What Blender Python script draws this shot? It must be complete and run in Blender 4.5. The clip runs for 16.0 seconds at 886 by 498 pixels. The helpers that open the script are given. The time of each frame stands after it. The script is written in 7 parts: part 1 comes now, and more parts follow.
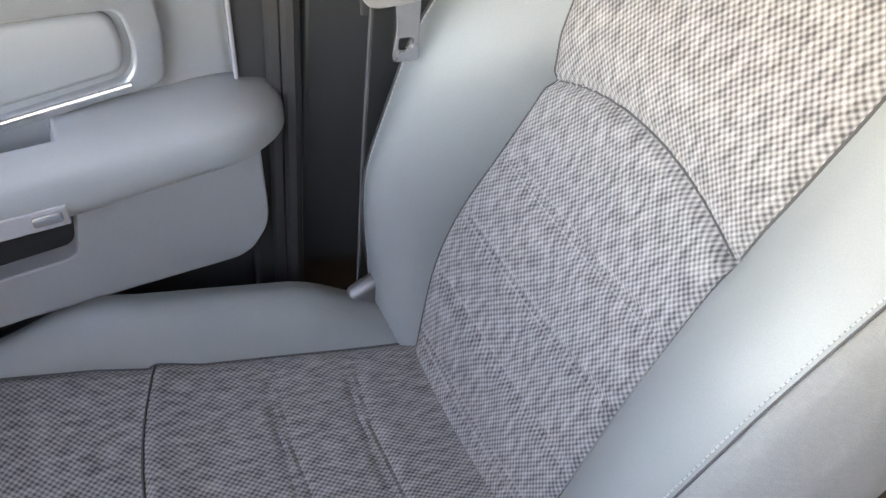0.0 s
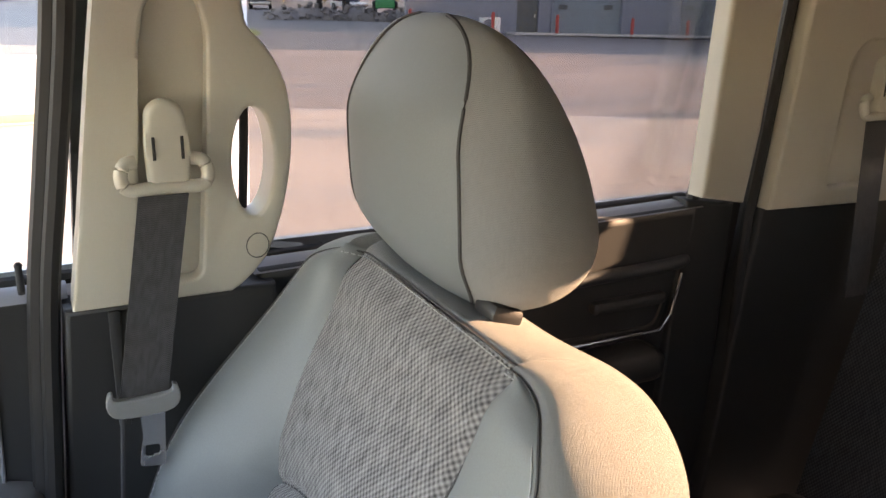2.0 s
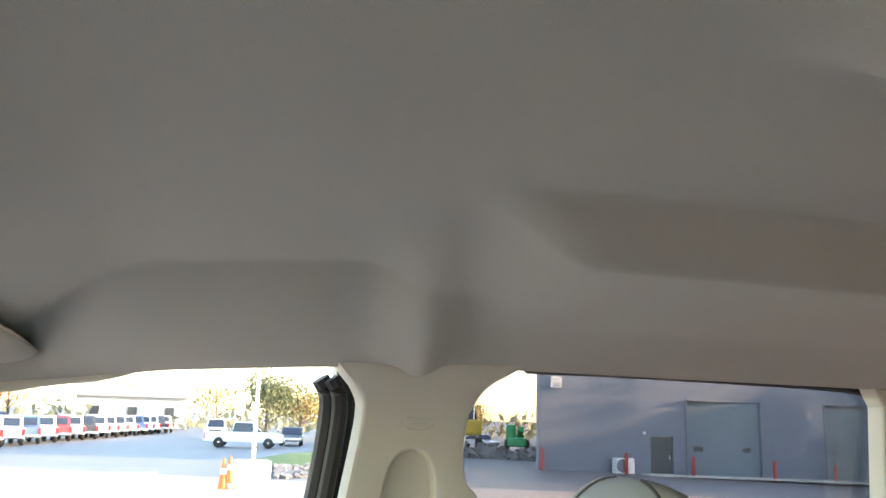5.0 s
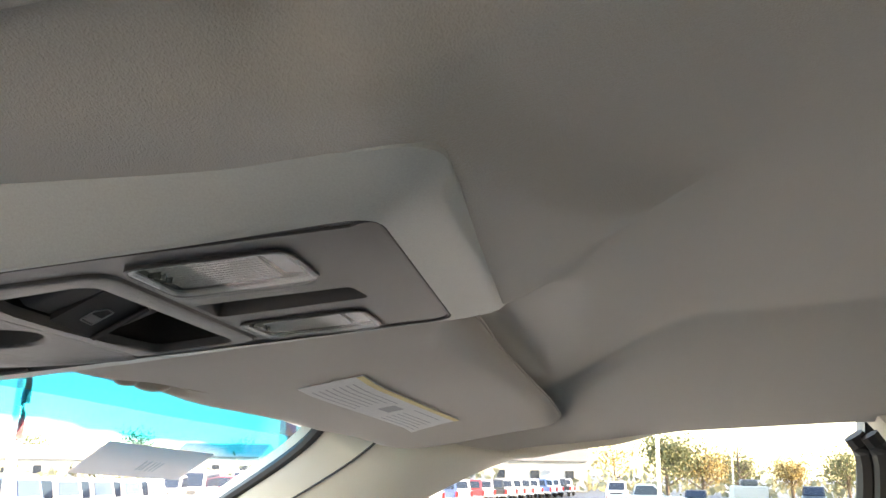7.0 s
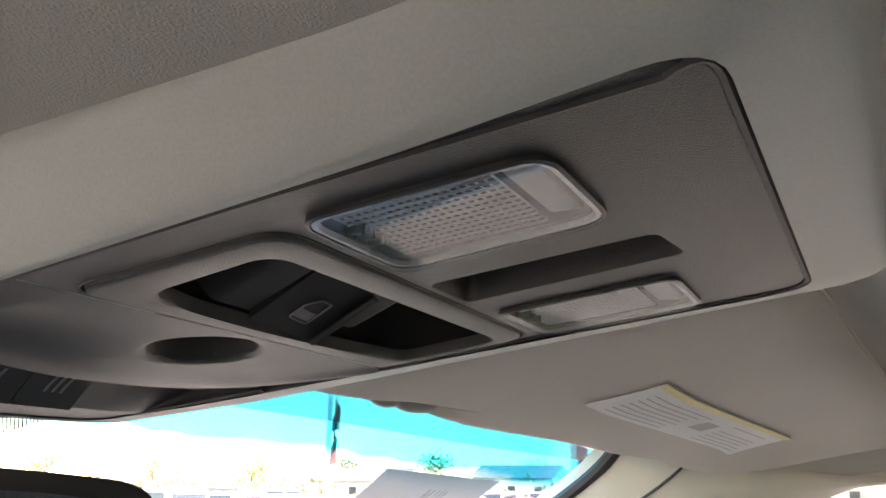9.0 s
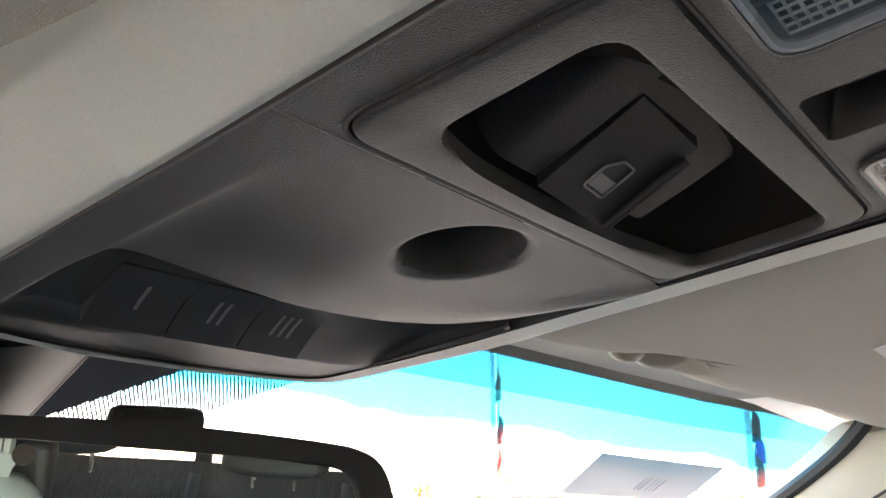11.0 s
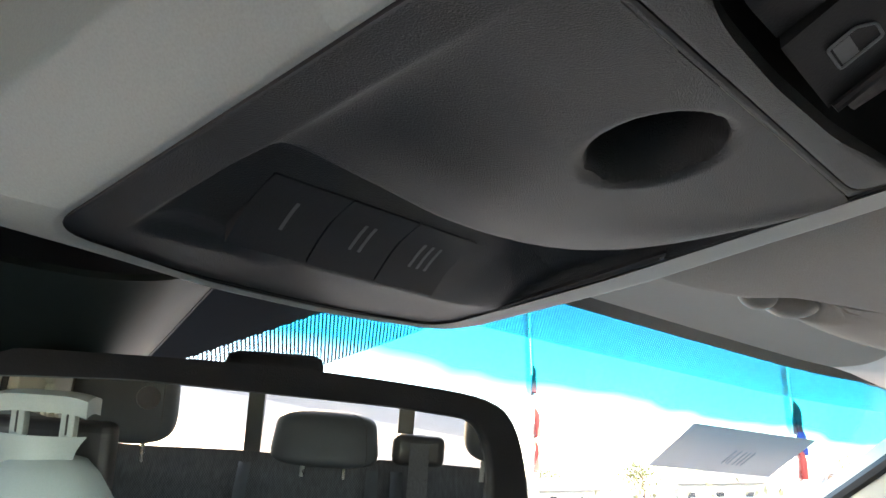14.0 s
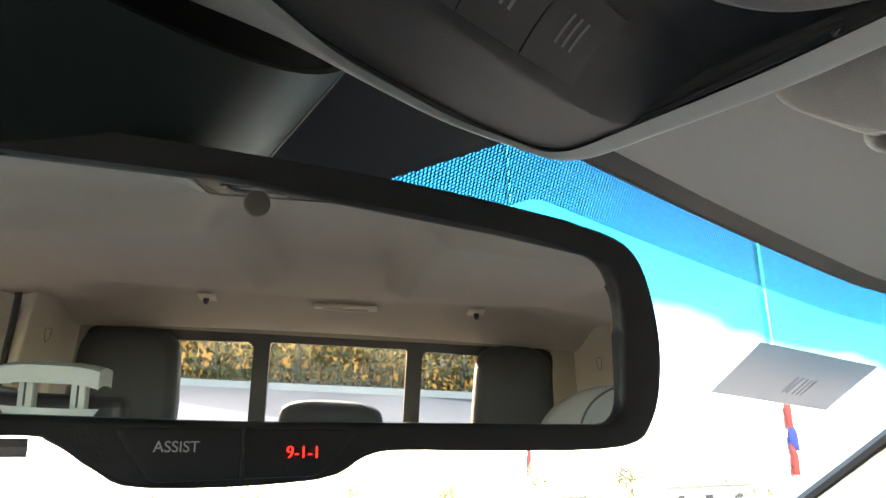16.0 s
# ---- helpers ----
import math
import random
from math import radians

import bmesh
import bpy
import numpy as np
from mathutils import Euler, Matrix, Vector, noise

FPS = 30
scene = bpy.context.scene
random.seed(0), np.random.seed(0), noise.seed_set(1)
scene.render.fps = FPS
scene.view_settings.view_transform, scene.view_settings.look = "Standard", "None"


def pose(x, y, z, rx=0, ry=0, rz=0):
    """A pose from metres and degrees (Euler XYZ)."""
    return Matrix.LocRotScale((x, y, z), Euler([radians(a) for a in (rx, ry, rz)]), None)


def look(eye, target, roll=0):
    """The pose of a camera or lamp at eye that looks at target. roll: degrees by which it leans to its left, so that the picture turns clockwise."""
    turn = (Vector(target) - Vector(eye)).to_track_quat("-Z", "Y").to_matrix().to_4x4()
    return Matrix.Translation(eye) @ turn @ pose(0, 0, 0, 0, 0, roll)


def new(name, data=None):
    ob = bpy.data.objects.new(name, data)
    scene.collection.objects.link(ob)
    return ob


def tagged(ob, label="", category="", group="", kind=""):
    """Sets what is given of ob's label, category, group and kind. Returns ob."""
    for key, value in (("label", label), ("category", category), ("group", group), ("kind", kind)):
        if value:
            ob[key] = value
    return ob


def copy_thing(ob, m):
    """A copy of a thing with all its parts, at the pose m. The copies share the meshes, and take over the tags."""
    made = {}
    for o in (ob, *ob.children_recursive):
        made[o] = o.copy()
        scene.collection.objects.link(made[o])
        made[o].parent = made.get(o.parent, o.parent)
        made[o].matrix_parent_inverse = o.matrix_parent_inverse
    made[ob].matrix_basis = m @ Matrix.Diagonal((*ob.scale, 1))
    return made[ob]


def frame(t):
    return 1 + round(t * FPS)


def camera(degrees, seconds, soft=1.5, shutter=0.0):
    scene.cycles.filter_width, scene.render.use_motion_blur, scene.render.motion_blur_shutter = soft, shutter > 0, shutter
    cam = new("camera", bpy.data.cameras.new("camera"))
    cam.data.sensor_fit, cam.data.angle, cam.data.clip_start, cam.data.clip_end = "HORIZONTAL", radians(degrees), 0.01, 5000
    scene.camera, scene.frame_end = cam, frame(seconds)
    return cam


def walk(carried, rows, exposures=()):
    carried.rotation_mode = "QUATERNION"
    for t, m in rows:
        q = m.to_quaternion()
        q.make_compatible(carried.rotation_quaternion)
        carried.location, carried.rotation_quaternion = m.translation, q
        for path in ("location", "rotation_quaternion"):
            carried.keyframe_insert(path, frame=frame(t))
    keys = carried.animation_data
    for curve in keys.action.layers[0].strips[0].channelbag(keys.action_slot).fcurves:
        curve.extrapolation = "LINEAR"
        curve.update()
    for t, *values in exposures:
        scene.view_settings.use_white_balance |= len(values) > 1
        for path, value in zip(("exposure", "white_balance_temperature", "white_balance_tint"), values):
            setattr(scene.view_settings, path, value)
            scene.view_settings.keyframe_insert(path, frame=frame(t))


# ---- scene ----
cam = camera(55.1, 16.0)
PATH = [
    (0, (-0.002, 0.352, 1.695), (1.275, -0.286, 0.295), 1.5),
    (0.5, (-0.037, 0.324, 1.73), (1.344, -0.395, 0.475), 1.5),
    (1, (-0.074, 0.289, 1.749), (1.426, -0.474, 0.667), 1.6),
    (1.5, (-0.139, 0.202, 1.743), (1.482, -0.541, 0.837), 0.6),
    (2, (-0.194, 0.158, 1.75), (1.515, -0.69, 1.149), 1.0),
    (2.5, (-0.254, 0.178, 1.779), (1.483, -0.788, 1.565), 1.6),
    (3, (-0.297, 0.206, 1.794), (1.426, -0.808, 1.86), 1.6),
    (3.2, (-0.312, 0.215, 1.794), (1.406, -0.802, 1.905), 1.1),
    (5.3, (-0.337, 0.313, 1.778), (1.557, -0.163, 2.209), 2.0),
    (5.5, (-0.347, 0.327, 1.777), (1.56, -0.074, 2.225), 2.0),
    (6, (-0.347, 0.357, 1.774), (1.586, 0.166, 2.248), 1.5),
    (6.5, (-0.31, 0.384, 1.779), (1.629, 0.427, 2.269), 0.4),
    (7, (-0.277, 0.419, 1.778), (1.638, 0.704, 2.282), 1.1),
    (7.5, (-0.253, 0.429, 1.776), (1.617, 0.911, 2.297), 1.3),
    (8, (-0.224, 0.424, 1.774), (1.606, 1.035, 2.301), 1.2),
    (8.5, (-0.204, 0.434, 1.776), (1.575, 1.171, 2.315), 1.2),
    (9, (-0.174, 0.453, 1.785), (1.536, 1.341, 2.322), 1.0),
    (9.5, (-0.157, 0.467, 1.78), (1.486, 1.477, 2.311), 0.7),
    (10, (-0.15, 0.478, 1.775), (1.433, 1.569, 2.325), 0.0),
    (10.2, (-0.147, 0.484, 1.772), (1.415, 1.601, 2.33), 0.0),
    (12.3, (-0.14, 0.553, 1.759), (1.347, 1.77, 2.315), -0.0),
    (12.5, (-0.14, 0.553, 1.758), (1.341, 1.776, 2.313), 0.1),
    (13, (-0.141, 0.558, 1.755), (1.334, 1.789, 2.311), -0.1),
    (13.5, (-0.143, 0.562, 1.752), (1.33, 1.794, 2.308), -0.2),
    (14, (-0.144, 0.562, 1.749), (1.327, 1.798, 2.305), -0.3),
    (14.5, (-0.146, 0.564, 1.748), (1.324, 1.803, 2.3), -0.3),
    (15, (-0.146, 0.576, 1.737), (1.329, 1.808, 2.29), -0.5),
    (15.5, (-0.145, 0.608, 1.713), (1.339, 1.823, 2.279), -1.3),
    (16, (-0.136, 0.63, 1.698), (1.355, 1.831, 2.276), -2.1),
]
walk(cam, [(t, look(e, g, r)) for t, e, g, r in PATH], exposures=[(0.0, 4.78, 10200, 34), (0.5, 4.33, 9700, 34), (1.0, 3.9, 9000, 34), (1.5, 3.42, 8500, 31), (2.0, 3.36, 8700, 31), (3.2, 3.76, 7300, 20), (6.0, 3.8, 7500, 17), (8.5, 3.55, 8150, 22), (10.0, 4.02, 7950, 22), (12.5, 3.92, 7700, 18), (14.0, 3.55, 7300, 17), (16.0, 3.65, 7800, 17)])


# ---------------------------------------------------------------- world, sun
world = bpy.data.worlds.new("sky")
scene.world = world
world.use_nodes = True
wn = world.node_tree
sky = wn.nodes.new("ShaderNodeTexSky")
sky.sky_type = "NISHITA"
sky.sun_disc = False
SUN = Vector((-0.27, -0.935, 0.238)).normalized()
sky.sun_elevation = math.asin(SUN.z)
sky.sun_rotation = math.atan2(SUN.x, SUN.y)
sky.air_density = 1.0
sky.dust_density = 0.6
sky.ozone_density = 1.5
wn.links.new(sky.outputs[0], wn.nodes["Background"].inputs[0])
wn.nodes["Background"].inputs[1].default_value = 0.20
sun_data = bpy.data.lights.new("sun", "SUN")
sun_data.energy = 2.9
sun_data.angle = radians(0.6)
sun_data.color = (1.0, 0.79, 0.54)
sun = new("sun", sun_data)
sun.matrix_world = look(SUN * 50, (0, 0, 0))


# ---------------------------------------------------------------- materials
def nodes_of(name):
    m = bpy.data.materials.new(name)
    m.use_nodes = True
    return m, m.node_tree.nodes, m.node_tree.links, m.node_tree.nodes["Principled BSDF"]


def surface(name, colour, rough=0.6, metal=0.0, grain=400.0, bump=0.15, stain=6.0, vary=0.08, depth=0.0006, sheen=0.0, coat=0.0):
    """A plain material with fine grain relief and broad, faint stains."""
    m, n, l, b = nodes_of(name)
    geo = n.new("ShaderNodeTexCoord")
    fine = n.new("ShaderNodeTexNoise")
    fine.inputs["Scale"].default_value = grain
    fine.inputs["Detail"].default_value = 3
    broad = n.new("ShaderNodeTexNoise")
    broad.inputs["Scale"].default_value = stain
    broad.inputs["Detail"].default_value = 5
    for t in (fine, broad):
        l.new(geo.outputs["Object"], t.inputs["Vector"])
    mix = n.new("ShaderNodeMix")
    mix.data_type = "RGBA"
    c = Vector(colour)
    mix.inputs["A"].default_value = (*(c * (1 - vary)), 1)
    mix.inputs["B"].default_value = (*(c * (1 + vary)), 1)
    l.new(broad.outputs["Fac"], mix.inputs["Factor"])
    mix2 = n.new("ShaderNodeMix")
    mix2.data_type = "RGBA"
    mix2.blend_type = "MULTIPLY"
    mix2.inputs["Factor"].default_value = 0.25
    l.new(mix.outputs["Result"], mix2.inputs["A"])
    l.new(fine.outputs["Fac"], mix2.inputs["B"])
    mix3 = n.new("ShaderNodeMath")
    mix3.operation = "MULTIPLY_ADD"
    mix3.inputs[1].default_value = 0.2
    mix3.inputs[2].default_value = rough - 0.1
    l.new(broad.outputs["Fac"], mix3.inputs[0])
    l.new(mix2.outputs["Result"], b.inputs["Base Color"])
    l.new(mix3.outputs[0], b.inputs["Roughness"])
    b.inputs["Metallic"].default_value = metal
    b.inputs["Sheen Weight"].default_value = sheen
    b.inputs["Coat Weight"].default_value = coat
    if bump:
        bp = n.new("ShaderNodeBump")
        bp.inputs["Strength"].default_value = bump
        bp.inputs["Distance"].default_value = depth
        l.new(fine.outputs["Fac"], bp.inputs["Height"])
        l.new(bp.outputs["Normal"], b.inputs["Normal"])
    return m


def weave(name, light, dark, pitch, spread=0.6, rib=False):
    """Coarse two-tone upholstery: threads crossing at the pitch, in metres, along the mesh's UV map."""
    m, n, l, b = nodes_of(name)
    uv = n.new("ShaderNodeUVMap")
    sep = n.new("ShaderNodeSeparateXYZ")
    l.new(uv.outputs[0], sep.inputs[0])

    def wave(socket, period, phase=None):
        k = n.new("ShaderNodeMath")
        k.operation = "MULTIPLY"
        k.inputs[1].default_value = 2 * math.pi / period
        l.new(socket, k.inputs[0])
        last = k
        if phase is not None:
            a = n.new("ShaderNodeMath")
            a.operation = "ADD"
            l.new(k.outputs[0], a.inputs[0])
            l.new(phase, a.inputs[1])
            last = a
        s = n.new("ShaderNodeMath")
        s.operation = "SINE"
        l.new(last.outputs[0], s.inputs[0])
        return s.outputs[0]

    noise_a = n.new("ShaderNodeTexNoise")
    noise_a.inputs["Scale"].default_value = 0.35 / pitch
    noise_a.inputs["Detail"].default_value = 2
    l.new(uv.outputs[0], noise_a.inputs["Vector"])
    stretch = n.new("ShaderNodeMapping")
    stretch.inputs["Scale"].default_value = (0.9 / pitch, 0.28 / pitch, 1)
    l.new(uv.outputs[0], stretch.inputs["Vector"])
    noise_b = n.new("ShaderNodeTexNoise")
    noise_b.inputs["Scale"].default_value = 1.0
    noise_b.inputs["Detail"].default_value = 3
    l.new(stretch.outputs[0], noise_b.inputs["Vector"])
    wx = wave(sep.outputs["X"], pitch)
    wy = wave(sep.outputs["Y"], pitch * (0.55 if rib else 1.25), None if not rib else wx)
    prod = n.new("ShaderNodeMath")
    prod.operation = "MULTIPLY"
    l.new(wx, prod.inputs[0])
    l.new(wy, prod.inputs[1])
    amp = n.new("ShaderNodeMath")
    amp.operation = "MULTIPLY_ADD"
    amp.inputs[1].default_value = 0.33
    l.new(prod.outputs[0], amp.inputs[0])
    l.new(noise_b.outputs["Fac"], amp.inputs[2])
    ramp = n.new("ShaderNodeValToRGB")
    ramp.color_ramp.elements[0].position = 0.5 - spread / 2 + 0.05
    ramp.color_ramp.elements[1].position = 0.5 + spread / 2
    ramp.color_ramp.elements[0].color = (*dark, 1)
    ramp.color_ramp.elements[1].color = (*light, 1)
    l.new(amp.outputs[0], ramp.inputs[0])
    l.new(ramp.outputs[0], b.inputs["Base Color"])
    b.inputs["Roughness"].default_value = 0.9
    b.inputs["Sheen Weight"].default_value = 0.15
    bp = n.new("ShaderNodeBump")
    bp.inputs["Strength"].default_value = 0.5
    bp.inputs["Distance"].default_value = 0.0008
    l.new(prod.outputs[0], bp.inputs["Height"])
    l.new(bp.outputs["Normal"], b.inputs["Normal"])
    return m


def glass(name, tint, gloss=0.5):
    m = bpy.data.materials.new(name)
    m.use_nodes = True
    n, l = m.node_tree.nodes, m.node_tree.links
    n.remove(n["Principled BSDF"])
    tr = n.new("ShaderNodeBsdfTransparent")
    tr.inputs[0].default_value = (*tint, 1)
    gl = n.new("ShaderNodeBsdfGlossy")
    gl.inputs["Roughness"].default_value = 0.02
    fr = n.new("ShaderNodeFresnel")
    fr.inputs[0].default_value = 1.45
    k = n.new("ShaderNodeMath")
    k.operation = "MULTIPLY"
    k.inputs[1].default_value = gloss
    l.new(fr.outputs[0], k.inputs[0])
    mx = n.new("ShaderNodeMixShader")
    l.new(k.outputs[0], mx.inputs[0])
    l.new(tr.outputs[0], mx.inputs[1])
    l.new(gl.outputs[0], mx.inputs[2])
    l.new(mx.outputs[0], n["Material Output"].inputs[0])
    return m, n, l, tr


VINYL = surface("seat_vinyl", (0.182, 0.200, 0.204), 0.5, grain=900, bump=0.12, stain=4, vary=0.05)
# front vinyl with the rear bench's shade put in; also plain dark parts
VINYL_DARK = surface("seat_vinyl_dark", (0.035, 0.040, 0.046), 0.55, grain=900, bump=0.12, vary=0.08)
CLOTH = weave("seat_cloth", (0.30, 0.293, 0.29), (0.040, 0.039, 0.042), 0.0054, 0.80)
CLOTH_SIDE = weave("seat_side_cloth", (0.218, 0.222, 0.222), (0.186, 0.190, 0.190), 0.0022, 0.7, True)
# rear bench cloth, with the back row's shade put into the weave colours
CLOTH_SHADED = weave("rear_seat_cloth_shaded", (0.055, 0.060, 0.066), (0.015, 0.016, 0.018), 0.006, 0.5)
THREAD = surface("thread", (0.42, 0.43, 0.43), 0.8, grain=2000)
SEAM = surface("seam_thread", (0.06, 0.06, 0.062), 0.9)
DOOR = surface("door_plastic", (0.27, 0.285, 0.30), 0.5, grain=1200, bump=0.2, stain=3, vary=0.05)
DOOR_SILL = surface("door_sill_plastic", (0.30, 0.30, 0.32), 0.45, grain=1200, bump=0.2)
DARK = surface("dark_plastic", (0.039, 0.040, 0.042), 0.5, grain=1400, bump=0.25, vary=0.12)
DARK.node_tree.nodes["Principled BSDF"].inputs["Specular IOR Level"].default_value = 0.32
BLACK = surface("black_rubber", (0.012, 0.012, 0.013), 0.6, grain=500)
CREAM = surface("pillar_trim", (0.63, 0.59, 0.50), 0.5, grain=1500, bump=0.12, stain=3, vary=0.04)
LINER = surface("headliner_cloth", (0.42, 0.397, 0.348), 0.95, grain=1600, bump=0.5, stain=2.5, vary=0.05, depth=0.0008, sheen=0.2)
CLIP = surface("clip_plastic", (0.30, 0.275, 0.24), 0.45, grain=900, bump=0.1)
VISOR = surface("visor_cloth", (0.42, 0.385, 0.335), 0.9, grain=1500, bump=0.5, stain=8, vary=0.08, depth=0.0008, sheen=0.15)
CONSOLE = surface("console_housing", (0.40, 0.415, 0.385), 0.5, grain=1500, bump=0.12, stain=5, vary=0.05)
BEZEL = surface("console_bezel", (0.031, 0.0325, 0.0325), 0.47, grain=2300, bump=0.95, stain=16, vary=0.45, depth=0.0004)
BEZEL.node_tree.nodes["Principled BSDF"].inputs["Specular IOR Level"].default_value = 0.36
SOFT_BLACK = surface("button_black", (0.016, 0.016, 0.018), 0.45, grain=1500, bump=0.2)
PRINT_DIM = surface("print_dim", (0.20, 0.205, 0.21), 0.6)
PRINT = surface("print_grey", (0.60, 0.61, 0.62), 0.6)
ANCHOR = surface("anchor_metal", (0.20, 0.20, 0.205), 0.45, metal=0.6, grain=900, bump=0.1)
METAL = surface("brushed_metal", (0.62, 0.62, 0.62), 0.28, metal=0.9, grain=900, bump=0.05)
SATIN = surface("satin_silver", (0.33, 0.35, 0.37), 0.38, metal=0.55, grain=1200, bump=0.05)
CHROME = surface("silver_trim", (0.62, 0.63, 0.66), 0.22, metal=0.85, grain=600, bump=0.03)
BELT = weave("belt_webbing", (0.085, 0.085, 0.09), (0.035, 0.035, 0.038), 0.004, 0.7, True)
BELT_PLASTIC = surface("belt_plastic", (0.29, 0.29, 0.29), 0.4, grain=900)
CARPET = surface("carpet", (0.05, 0.05, 0.052), 0.95, grain=600, bump=0.8, depth=0.002)
LAMP = surface("lamp_reflector", (0.40, 0.39, 0.385), 0.55, grain=300)
PAPER = surface("paper", (0.74, 0.74, 0.72), 0.8, grain=400, bump=0.05)
TAG_PAPER, _n, _l, _b = nodes_of("tag_paper")
_t = _n.new("ShaderNodeBsdfTranslucent")
_t.inputs[0].default_value = (0.66, 0.58, 0.54, 1)
_b.inputs["Base Color"].default_value = (0.74, 0.70, 0.66, 1)
_b.inputs["Roughness"].default_value = 0.8
_x = _n.new("ShaderNodeMixShader")
_x.inputs[0].default_value = 0.55
_l.new(_b.outputs[0], _x.inputs[1])
_l.new(_t.outputs[0], _x.inputs[2])
_l.new(_x.outputs[0], _n["Material Output"].inputs[0])
YELLOW = surface("label_yellow", (0.75, 0.62, 0.30), 0.7)
INK = surface("ink", (0.42, 0.42, 0.43), 0.8)
WHITE = surface("white_paint", (0.78, 0.78, 0.78), 0.35, grain=40, bump=0.0, coat=0.4)
RIG = surface("rig_plastic", (0.33, 0.37, 0.36), 0.45, grain=800)

GLASS_CLEAR, _, _, _ = glass("window_glass", (0.76, 0.78, 0.77))
# unseen driver's door glass: tint added to cut the light from that side
GLASS_LIGHT_CUT, _, _, _ = glass("light_cut_door_glass", (0.62, 0.63, 0.62))
GLASS_PRIVACY, _, _, _ = glass("privacy_glass", (0.50, 0.49, 0.48))
GLASS_REAR, _, _, _ = glass("rear_glass", (0.78, 0.77, 0.75))
LENS, _, _, _ = glass("lamp_lens", (0.90, 0.91, 0.92), 0.10)

# windshield: clear glass with a cyan shade band that fades out below the header
WINDSHIELD, gn, gl_, gtr = glass("windshield_glass", (0.9, 0.95, 0.95), 0.03)
tc = gn.new("ShaderNodeUVMap")
sp = gn.new("ShaderNodeSeparateXYZ")
gl_.new(tc.outputs[0], sp.inputs[0])
nz = gn.new("ShaderNodeTexNoise")
nz.inputs["Scale"].default_value = 9.0
gl_.new(tc.outputs[0], nz.inputs["Vector"])
ad = gn.new("ShaderNodeMath")
ad.operation = "MULTIPLY_ADD"
ad.inputs[1].default_value = 0.04
gl_.new(nz.outputs["Fac"], ad.inputs[0])
ab = gn.new("ShaderNodeMath")
ab.operation = "ABSOLUTE"
gl_.new(sp.outputs["X"], ab.inputs[0])
lo = gn.new("ShaderNodeMath")
lo.operation = "MULTIPLY_ADD"
lo.inputs[1].default_value = -0.02
gl_.new(ab.outputs[0], lo.inputs[0])
gl_.new(sp.outputs["Y"], lo.inputs[2])
gl_.new(lo.outputs[0], ad.inputs[2])
rp = gn.new("ShaderNodeValToRGB")
rp.color_ramp.elements[0].position = 0.015
rp.color_ramp.elements[0].color = (0.0, 0.24, 0.43, 1)
rp.color_ramp.elements[1].position = 0.106
rp.color_ramp.elements[1].color = (0.90, 0.95, 0.95, 1)
mid_tint = rp.color_ramp.elements.new(0.072)
mid_tint.color = (0.0, 0.35, 0.54, 1)
gl_.new(ad.outputs[0], rp.inputs[0])
gl_.new(rp.outputs[0], gtr.inputs[0])

# printed dot matrix along the header: dots on a staggered grid that shrink towards the clear edge (UV y: 0 solid, 1 clear)
FRIT = bpy.data.materials.new("frit_dots")
FRIT.use_nodes = True
fn, fl = FRIT.node_tree.nodes, FRIT.node_tree.links
fb = fn["Principled BSDF"]
fb.inputs["Base Color"].default_value = (0.008, 0.009, 0.011, 1)
fb.inputs["Roughness"].default_value = 0.4
fuv = fn.new("ShaderNodeUVMap")
fsep = fn.new("ShaderNodeSeparateXYZ")
fl.new(fuv.outputs[0], fsep.inputs[0])
vor = fn.new("ShaderNodeTexVoronoi")
vor.inputs["Randomness"].default_value = 0.0
vor.inputs["Scale"].default_value = 1.0
vor.voronoi_dimensions = "2D"
fmap = fn.new("ShaderNodeMapping")
fmap.inputs["Rotation"].default_value = (0, 0, radians(45))
fmap.inputs["Scale"].default_value = (640, 420, 1)
fl.new(fuv.outputs[0], fmap.inputs["Vector"])
fl.new(fmap.outputs[0], vor.inputs["Vector"])
tfr = fn.new("ShaderNodeBsdfTransparent")
tfr.inputs[0].default_value = (1.0, 1.0, 1.0, 1)


def calc(op, a, b=None, c=None):
    """One step of arithmetic in the border's nodes."""
    k = fn.new("ShaderNodeMath")
    k.operation = op
    for sock, val in zip(k.inputs, (a, b, c)):
        if val is None:
            continue
        if isinstance(val, (int, float)):
            sock.default_value = val
        else:
            fl.new(val, sock)
    return k.outputs[0]


# clear share: along the header, and round the patch behind the mirror
strip = calc("MULTIPLY_ADD", fsep.outputs["Y"], 1 / 0.028, 0.10)
side_u = calc("ABSOLUTE", calc("ADD", fsep.outputs["X"], 0.030))
patch_u = calc("MULTIPLY_ADD", fsep.outputs["Y"], 1.15, side_u)
around = calc("MULTIPLY_ADD", calc("SUBTRACT", patch_u, 0.178), 1 / 0.060, 0.0)
share = calc("SMOOTH_MIN", strip, around, 0.25)
fcmp = fn.new("ShaderNodeMath")
fcmp.operation = "LESS_THAN"
fl.new(vor.outputs["Distance"], fcmp.inputs[0])
fl.new(calc("MULTIPLY_ADD", calc("GREATER_THAN", share, 1.0), 2.0, calc("MULTIPLY", calc("GREATER_THAN", share, 0.0), 0.32)), fcmp.inputs[1])
fmx = fn.new("ShaderNodeMixShader")
fl.new(fcmp.outputs[0], fmx.inputs[0])
fl.new(fb.outputs[0], fmx.inputs[1])
fl.new(tfr.outputs[0], fmx.inputs[2])
fl.new(fmx.outputs[0], fn["Material Output"].inputs[0])

MIRROR, mn, ml, mb = nodes_of("mirror_glass")
mb.inputs["Base Color"].default_value = (0.80, 0.82, 0.82, 1)
mb.inputs["Metallic"].default_value = 1.0
